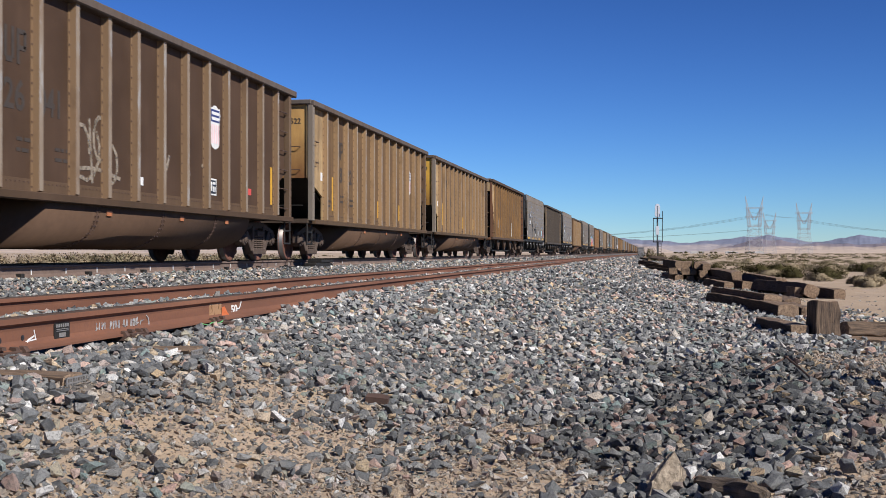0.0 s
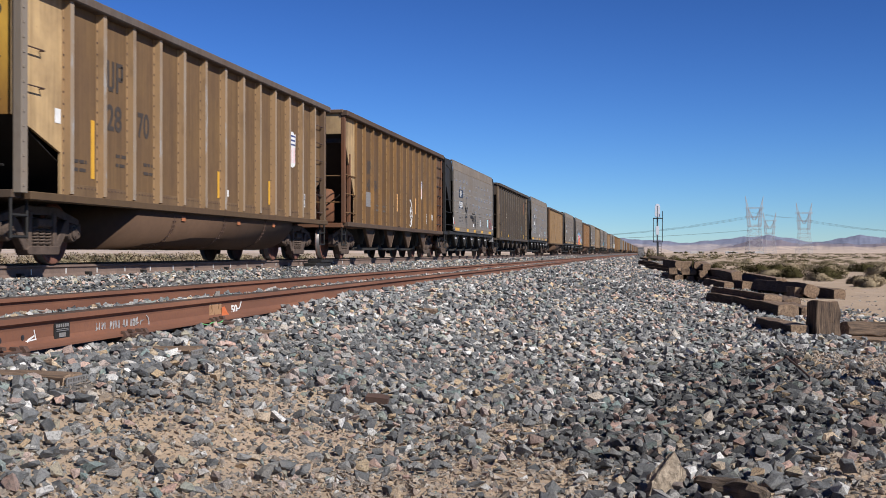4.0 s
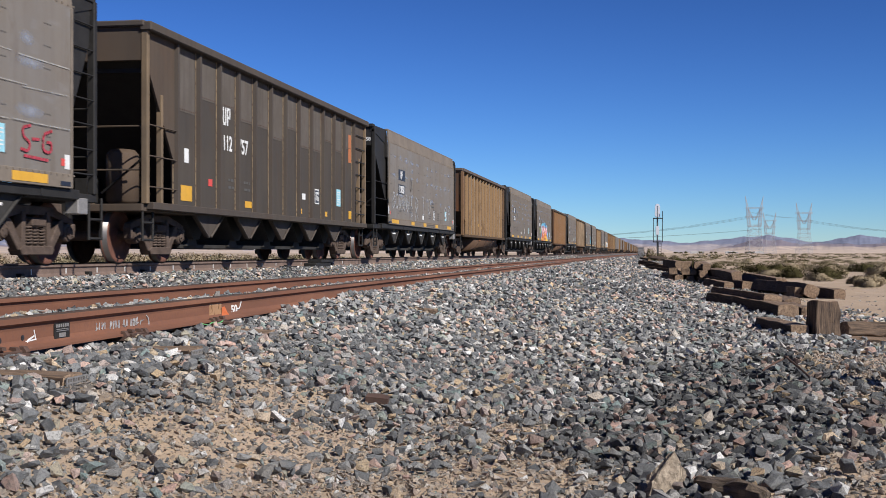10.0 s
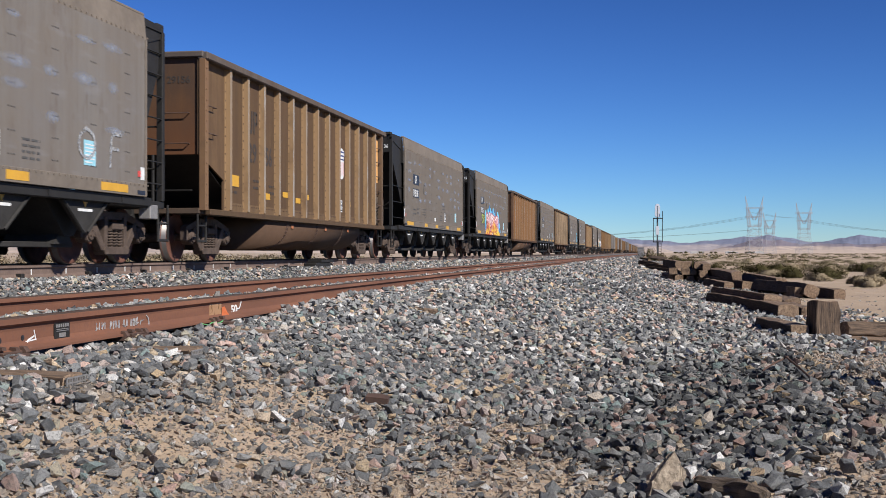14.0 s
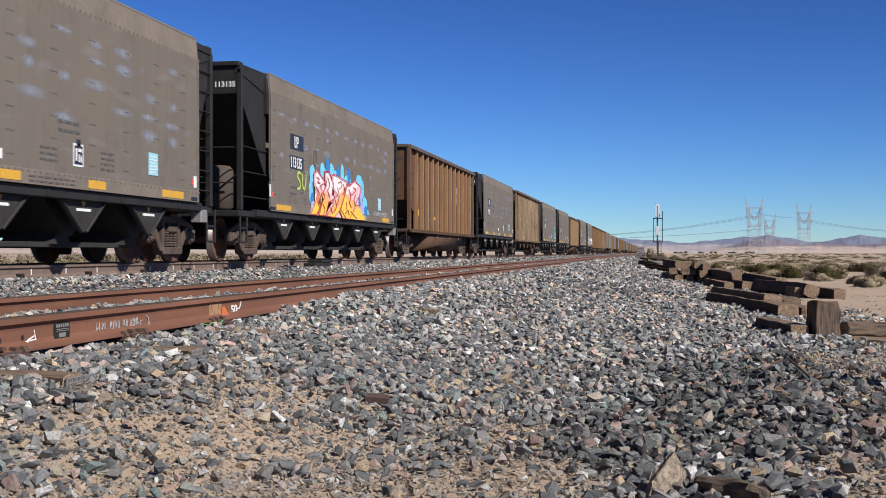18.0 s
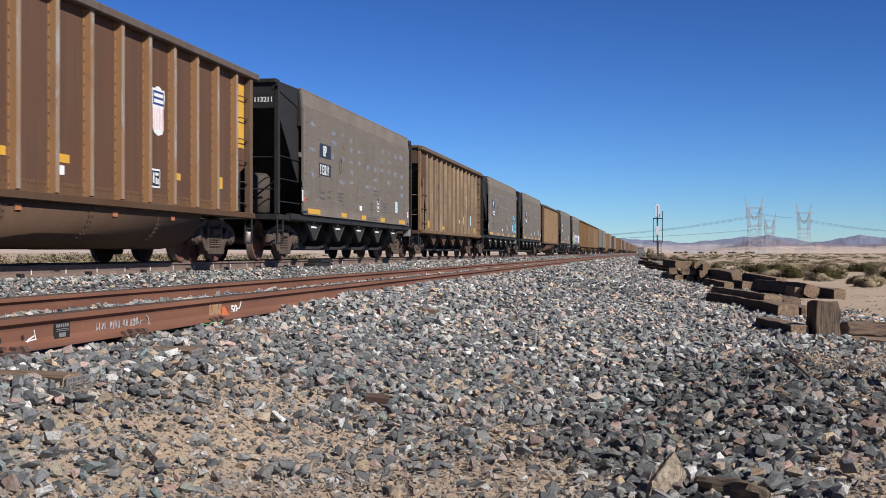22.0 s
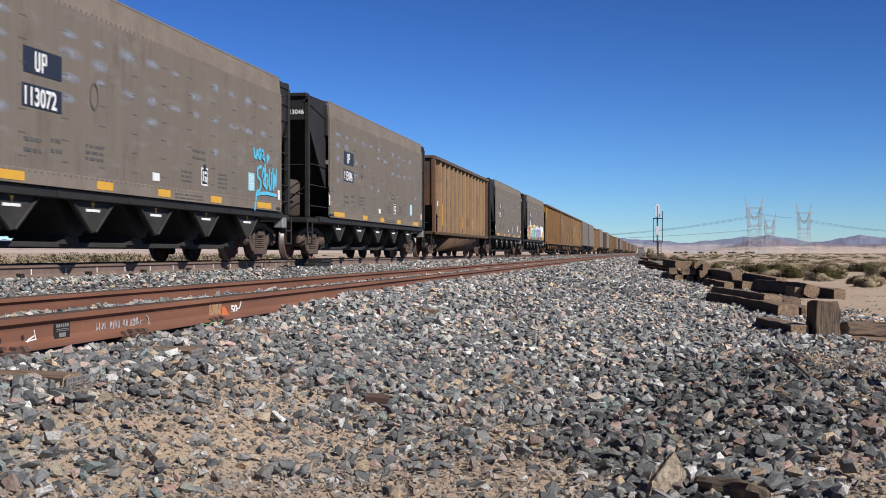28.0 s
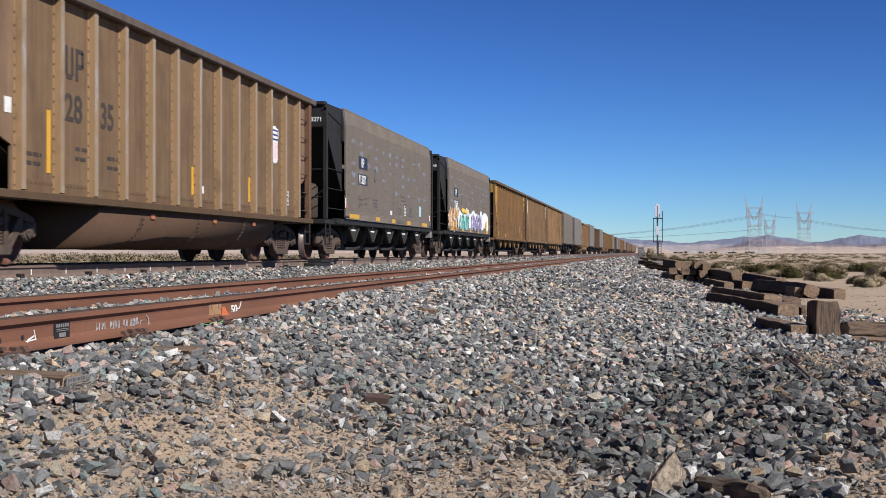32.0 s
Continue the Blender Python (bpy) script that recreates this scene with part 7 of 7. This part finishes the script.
def distance():
    spots = [(945, 1335, 1.0), (1180, 1362, 0.9), (1040, 1423, 0.98)]
    tops = []
    first = pylon()
    for k, (d, px, s) in enumerate(spots):
        a = radians(-YAW) + math.atan((px - 784) / 2102.5)
        x, y = d * math.sin(a) / math.cos(a + radians(YAW)), d * math.cos(a) / math.cos(a + radians(YAW))
        m = pose(x, y, -0.2, 0, 0, 12)
        ob = first if k == 0 else copy_thing(first, m)
        ob.matrix_basis = m @ Matrix.Scale(s, 4)
        tops.append(Vector((x, y, 30 * s)))
    a = tops[0]
    wires("power_line", a, a + Vector((-330, 260, 2)), 15, 3, 5)
    wires("power_line", a + Vector((0, 0, 3)), tops[2] + Vector((0, 0, 2)), 1.5, 2, 4)
    wires("power_line", tops[2], tops[2] + Vector((190, -80, -6)), 9, 3, 5)
    wires("power_line", tops[1] + Vector((0, 0, -2)), tops[1] + Vector((-420, 60, -7)), 8, 2, 4)
    wires("power_line", tops[1] + Vector((0, 0, -12)), tops[1] + Vector((260, 40, -16)), 5, 1, 4)
    # far sheds and trees along the plain
    rnd = random.Random(9)
    SHED = plain("pale_shed", (0.62, 0.60, 0.57), 0.7, 0, 0.15, 0.2)
    for k, px in enumerate((1228, 1240, 1288, 1297, 1345)):
        d = 1500
        aa = radians(-YAW) + math.atan((px - 784) / 2102.5)
        x, y = d * math.tan(aa), d
        ob = empty("far_shed", "small pale shed far out on the plain", "shed", at=pose(x, y, -0.3))
        w, h = rnd.uniform(3, 6), rnd.uniform(2, 2.8)
        bm = bmesh.new()
        box(bm, -w, w, -4, 4, 0, h)
        part("wall", bm, SHED, ob)
        bm = bmesh.new()
        prism(bm, [(-w - 0.5, h), (w + 0.5, h), (0, h + 0.9)], "y", -4.5, 4.5)
        part("roof", bm, SHED, ob)
    for k in range(14):
        d = rnd.uniform(1100, 1500)
        aa = radians(-YAW) + math.atan((rnd.uniform(1180, 1340) - 784) / 2102.5)
        x, y = d * math.tan(aa), d
        v = bush_arrays(np.random.RandomState(k + 70), rnd.uniform(1.2, 3), rnd.uniform(1.6, 3.2), 220, 0.3)
        ob = empty("far_tree", "dark small tree far out on the plain", "tree", at=pose(x, y, 0))
        o = new("crown", leaf_mesh(v + np.array([0, 0, 0.3]), np.zeros(3), CREOSOTE))
        o.parent = ob
        bm = bmesh.new()
        rod(bm, (0, 0, -0.5), (0, 0, 1.6), 0.2, 6, 0.1)
        part("trunk", bm, TIE_OLD, ob)


distance()


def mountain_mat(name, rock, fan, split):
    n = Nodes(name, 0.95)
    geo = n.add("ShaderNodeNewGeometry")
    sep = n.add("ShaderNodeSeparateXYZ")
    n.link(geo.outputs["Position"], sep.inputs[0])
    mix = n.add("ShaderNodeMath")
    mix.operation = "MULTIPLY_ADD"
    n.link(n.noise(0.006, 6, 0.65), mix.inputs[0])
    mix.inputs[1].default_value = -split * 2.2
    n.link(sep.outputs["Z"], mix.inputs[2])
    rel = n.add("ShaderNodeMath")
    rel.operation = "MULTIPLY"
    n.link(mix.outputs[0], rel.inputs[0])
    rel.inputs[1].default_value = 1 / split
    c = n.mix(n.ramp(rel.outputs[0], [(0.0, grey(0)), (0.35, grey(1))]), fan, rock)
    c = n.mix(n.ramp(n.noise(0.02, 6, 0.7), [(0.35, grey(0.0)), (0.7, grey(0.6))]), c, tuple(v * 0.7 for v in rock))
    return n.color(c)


def ridge(name, dist, base, amp, seed, rock, fan, split, peaks):
    """A ring of worn desert mountains round the plain."""
    turn = np.linspace(-30, 330, 361)[:-1]
    turn = np.radians(np.unique(np.concatenate([turn[turn > 20], np.linspace(-32, 20, 1300)])))
    n_a, n_r = len(turn), 16
    verts, faces = [], []
    for i in range(n_a):
        a = float(turn[i])
        px = 784 + 2102.5 * math.tan(max(-1.2, min(1.2, (a if a < math.pi else a - 2 * math.pi) + radians(YAW))))
        h = base + amp * (noise.fractal((math.cos(a) * 14 + seed, math.sin(a) * 14, seed), 1.05, 2.2, 7))
        for p, w, k in peaks:
            h += k * math.exp(-((px - p) / w) ** 2)
        h = max(h, 4)
        for j in range(n_r):
            t = j / (n_r - 1)
            rr = dist - 700 + 700 * t
            wob = 1.06 - 0.5 * (1 - 0.6 * t) * abs(noise.fractal((math.cos(a) * 42, math.sin(a) * 42, t * 3 + seed), 1.0, 2.1, 5))
            z = h * (t ** 1.5) * (wob if j else 1) - 3
            verts.append((rr * math.sin(a), rr * math.cos(a), z))
    for i in range(n_a):
        for j in range(n_r - 1):
            i2 = (i + 1) % n_a
            faces.append((i * n_r + j, i2 * n_r + j, i2 * n_r + j + 1, i * n_r + j + 1))
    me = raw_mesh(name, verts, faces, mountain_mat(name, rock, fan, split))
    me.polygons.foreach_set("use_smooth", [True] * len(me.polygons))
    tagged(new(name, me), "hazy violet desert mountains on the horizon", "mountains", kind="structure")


# distance haze is put into the rock colours, bluest in the farthest ring
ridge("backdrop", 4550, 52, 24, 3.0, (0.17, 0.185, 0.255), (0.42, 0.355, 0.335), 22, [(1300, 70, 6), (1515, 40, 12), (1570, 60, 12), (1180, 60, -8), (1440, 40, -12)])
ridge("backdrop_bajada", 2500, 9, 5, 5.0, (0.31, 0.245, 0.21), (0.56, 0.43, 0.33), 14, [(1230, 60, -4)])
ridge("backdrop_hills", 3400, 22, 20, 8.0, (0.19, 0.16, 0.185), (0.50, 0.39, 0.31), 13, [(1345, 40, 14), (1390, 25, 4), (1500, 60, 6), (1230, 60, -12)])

# ---- ballast: thousands of broken stones; the nearest are pieces of their own ----
def stone_shapes(count, points, seed):
    """Angular lumps, each the hull of a few random points."""
    rnd = random.Random(seed)
    out = []
    for _ in range(count):
        bm = bmesh.new()
        flat = rnd.uniform(0.5, 0.85)
        for i in range(points):
            if i < 8:
                # a broken block: its corners pushed about
                v = Vector((1 if i & 1 else -1, 1 if i & 2 else -1, 1 if i & 4 else -1)) * 0.62 + Vector((rnd.uniform(-1, 1), rnd.uniform(-1, 1), rnd.uniform(-1, 1))) * 0.38
            else:
                v = Vector((rnd.gauss(0, 1), rnd.gauss(0, 1), rnd.gauss(0, 1))).normalized() * rnd.uniform(0.85, 1.1)
            bm.verts.new((v.x * 1.1, v.y * 0.85, v.z * flat))
        res = bmesh.ops.convex_hull(bm, input=bm.verts[:])
        bmesh.ops.delete(bm, geom=list({g for g in res["geom_interior"] + res["geom_unused"] if isinstance(g, bmesh.types.BMVert)}), context="VERTS")
        bmesh.ops.triangulate(bm, faces=bm.faces[:])
        bmesh.ops.recalc_face_normals(bm, faces=bm.faces[:])
        bm.verts.index_update()
        out.append((np.array([v.co[:] for v in bm.verts]), np.array([[v.index for v in f.verts] for f in bm.faces])))
        bm.free()
    return out


def turns(n, rnd):
    q = rnd.normal(size=(n, 4))
    q /= np.linalg.norm(q, axis=1)[:, None]
    w, x, y, z = q.T
    return np.stack([1 - 2 * (y * y + z * z), 2 * (x * y - z * w), 2 * (x * z + y * w), 2 * (x * y + z * w), 1 - 2 * (x * x + z * z), 2 * (y * z - x * w),
                     2 * (x * z - y * w), 2 * (y * z + x * w), 1 - 2 * (x * x + y * y)], 1).reshape(n, 3, 3)


def heap(name, label, shapes, pos, size, seed, material):
    rnd = np.random.RandomState(seed)
    kind = rnd.randint(0, len(shapes), len(pos))
    vs, fs, base = [], [], 0
    for k, (v, f) in enumerate(shapes):
        sel = np.where(kind == k)[0]
        if not len(sel):
            continue
        stretch = rnd.uniform(0.62, 1.38, (len(sel), 1, 3))
        w = np.einsum("nij,nvj->nvi", turns(len(sel), rnd), v[None] * stretch) * size[sel][:, None, None]
        w[:, :, 2] *= 0.78
        vs.append((w + pos[sel][:, None, :]).reshape(-1, 3))
        fs.append((f[None] + (base + np.arange(len(sel))[:, None, None] * len(v))).reshape(-1, 3))
        base += len(sel) * len(v)
    me = raw_mesh(name, np.concatenate(vs), np.concatenate(fs), material)
    return tagged(new(name, me), label, "stones", kind="stuff")


RAIL_XS = np.array([NEAR_X + HALF, NEAR_X - HALF, TRAIN_X + HALF, TRAIN_X - HALF])


def scatter(n, x0, x1, y0, y1, rnd, power=1.0, size=(0.016, 0.036), layer=0.35):
    """Stones over a stretch of ground, thinned by the gravel there and kept off the rails and out of what is never seen."""
    x, y = rnd.uniform(x0, x1, n), y0 + (y1 - y0) * rnd.uniform(0, 1, n) ** power
    s = np.exp(math.log(size[0]) + (math.log(size[1]) - math.log(size[0])) * rnd.uniform(0, 1, n) ** 1.35)
    keep = rnd.uniform(0, 1, n) < gravel(x, y)
    keep &= (x > -0.62 * y - 0.9) & (x < 0.21 * y + 0.4)
    # the tie ends with steel plates lie clear
    for ty in (5.18, 6.71, 8.24):
        keep &= ~((np.abs(y - ty) < 0.10 + s) & (x > -3.2) & (x < -2.6 + s)) & ~((np.abs(y - ty + 0.12) < 0.14) & (x > -2.7) & (x < -2.4))
    keep &= np.min(np.abs(x[:, None] - RAIL_XS[None]), 1) > 0.085 + s * 0.6
    x, y, s = x[keep], y[keep], s[keep]
    z = height(x, y) + s * rnd.uniform(-0.35, layer + 0.35, len(x))
    return np.stack([x, y, z], 1), s


def ballast():
    rnd = np.random.RandomState(21)
    fine = stone_shapes(22, 11, 1)
    plainer = stone_shapes(16, 8, 2)
    rough = stone_shapes(14, 6, 3)
    coarse = stone_shapes(14, 5, 6)
    p, s = scatter(78000, -3.28, 2.6, 2.4, 10.0, rnd, 1.0, (0.010, 0.040), 0.9)
    order = np.argsort(p[:, 1] + 30 * (s < 0.028))
    lone, rest = order[:300], order[300:]
    shared = []
    for v, f in fine:
        shared.append(raw_mesh("stone", v, f, STONE_ONE))
    pick = random.Random(5)
    for i in lone:
        o = new("stone", shared[pick.randrange(len(shared))])
        o.parent = GROUND
        e = Euler((pick.uniform(0, 6.28), pick.uniform(0, 6.28), pick.uniform(0, 6.28)))
        o.matrix_basis = Matrix.LocRotScale(Vector(p[i]), e, Vector((s[i],) * 3))
    # most stones of the windrow take the darker material
    old = (p[rest][:, 0] + 0.35 * np.sin(1.3 * p[rest][:, 1]) > -0.25) & (p[rest][:, 1] < 9.3) & (p[rest][:, 1] > 5.2) & (rnd.uniform(0, 1, len(rest)) < 0.8)
    pale = ~old & (p[rest][:, 0] < -2.35 + 0.25 * np.sin(2.1 * p[rest][:, 1])) & (rnd.uniform(0, 1, len(rest)) < 0.75)
    dark_or_pale = old | pale
    heap("ballast_rail_side", "pale dusty ballast stones heaped along the rail", fine, p[rest][pale], s[rest][pale], 13, STONE_FRESH)
    heap("ballast_near", "loose grey, pink and pale broken ballast stones on sand", fine, p[rest][~dark_or_pale], s[rest][~dark_or_pale], 1, STONE)
    heap("ballast_windrow", "low windrow of dark broken stones", fine, p[rest][old], s[rest][old], 11, STONE_DARK)
    p, s = scatter(56000, -3.28, 3.6, 10.0, 20.0, rnd, 1.0, (0.018, 0.046), 1.4)
    heap("ballast_shoulder", "grey broken ballast stones of the shoulder", plainer, p, s, 2, STONE_FRESH)
    p, s = scatter(42000, -3.28, 3.0, 20.0, 46.0, rnd, 1.2, (0.026, 0.055), 1.1)
    heap("ballast_shoulder", "grey broken ballast stones farther along the shoulder", rough, p, s, 3, STONE_FRESH)
    p, s = scatter(30000, -3.28, 2.2, 46.0, 130.0, rnd, 1.5, (0.05, 0.11), 0.5)
    heap("ballast_shoulder", "grey broken ballast stones far along the shoulder", coarse, p, s, 4, STONE_FRESH)
    p, s = scatter(36000, -8.58, -5.0, 9.0, 40.0, rnd, 1.2, (0.024, 0.05), 0.6)
    heap("ballast_between", "grey ballast stones between the two tracks", rough, p, s, 5, STONE_FRESH)
    p, s = scatter(25000, -8.58, -5.0, 40.0, 130.0, rnd, 1.5, (0.045, 0.09), 0.5)
    heap("ballast_between", "grey ballast stones far between the two tracks", coarse, p, s, 6, STONE_FRESH)
    p, s = scatter(24000, -4.80, -3.42, 6.5, 60.0, rnd, 1.6, (0.024, 0.05), 0.6)
    heap("ballast_crib", "grey ballast stones between the rails of the empty track", rough, p, s, 7, STONE_FRESH)
    p, s = scatter(9000, -12.5, -8.8, 9.0, 60.0, rnd, 1.3, (0.03, 0.055), 0.5)
    heap("ballast_crib", "grey ballast stones under the train", rough, p, s, 8, STONE)
    # the bed goes on beside and behind the tripod
    n = 30000
    x, y = rnd.uniform(-3.28, 2.8, n), rnd.uniform(-14, 9, n)
    seen = (y > 2.6) & (x > -0.62 * y - 0.9) & (x < 0.21 * y + 0.4)
    keep = ~seen & (rnd.uniform(0, 1, n) < gravel(x, y)) & (np.hypot(x, y) > 0.25) & (x > NEAR_X + HALF + 0.12)
    x, y = x[keep], y[keep]
    s = rnd.uniform(0.018, 0.045, len(x))
    heap("ballast_behind", "grey ballast stones beside and behind the tripod", coarse, np.stack([x, y, height(x, y) + s * 0.3], 1), s, 12, STONE)
    # grit and pebbles on the sandy patches
    n = 160000
    x, y = rnd.uniform(-3.2, 3.2, n), 2.6 + 9.9 * rnd.uniform(0, 1, n) ** 1.25
    keep = (x > -0.62 * y - 0.6) & (x < 0.21 * y + 0.3) & (rnd.uniform(0, 1, n) > gravel(x, y) * 0.5)
    x, y = x[keep], y[keep]
    s = np.exp(math.log(0.004) + (math.log(0.022) - math.log(0.004)) * rnd.uniform(0, 1, len(x)) ** 1.2)
    heap("grit", "fine grit and pebbles on sand", stone_shapes(16, 5, 4), np.stack([x, y, height(x, y) + s * 0.3], 1), s, 9, GRIT)
    # sparse stones thrown out over the sand
    n = 2600
    x, y = rnd.uniform(1.2, 6.0, n), rnd.uniform(6.0, 34.0, n)
    keep = (x < 0.21 * y + 0.3) & (rnd.uniform(0, 1, n) < np.exp(-(x - 1.5) / 1.6))
    x, y = x[keep], y[keep]
    s = np.exp(rnd.uniform(math.log(0.012), math.log(0.035), len(x)))
    heap("stray_stones", "stray grey stones on the desert sand", plainer, np.stack([x, y, height(x, y) + s * 0.3], 1), s, 10, STONE)


ballast()

# ---- motion ----
def rolled(t):
    """How far the train has come after t seconds; it gathers a little speed."""
    return 7.36 * t + 0.00585 * t * t


def motions():
    """The train rolls past slowly gathering speed; the wheels of the near cars turn with it."""
    for car, behind in CARS:
        walk(car, [(2.0 * k, pose(TRAIN_X, START_Y + behind - rolled(2.0 * k), TRAIN_Z)) for k in range(17)])
    step = 2 / FPS
    for car, behind in CARS[:19]:
        for o in car.children:
            if o.name.startswith("wheelset"):
                y = o.matrix_basis.translation.y
                walk(o, [(k * step, pose(0, y, WHEEL_R, (math.degrees(rolled(k * step) / WHEEL_R) + 20 * y) % 360)) for k in range(481)])


motions()
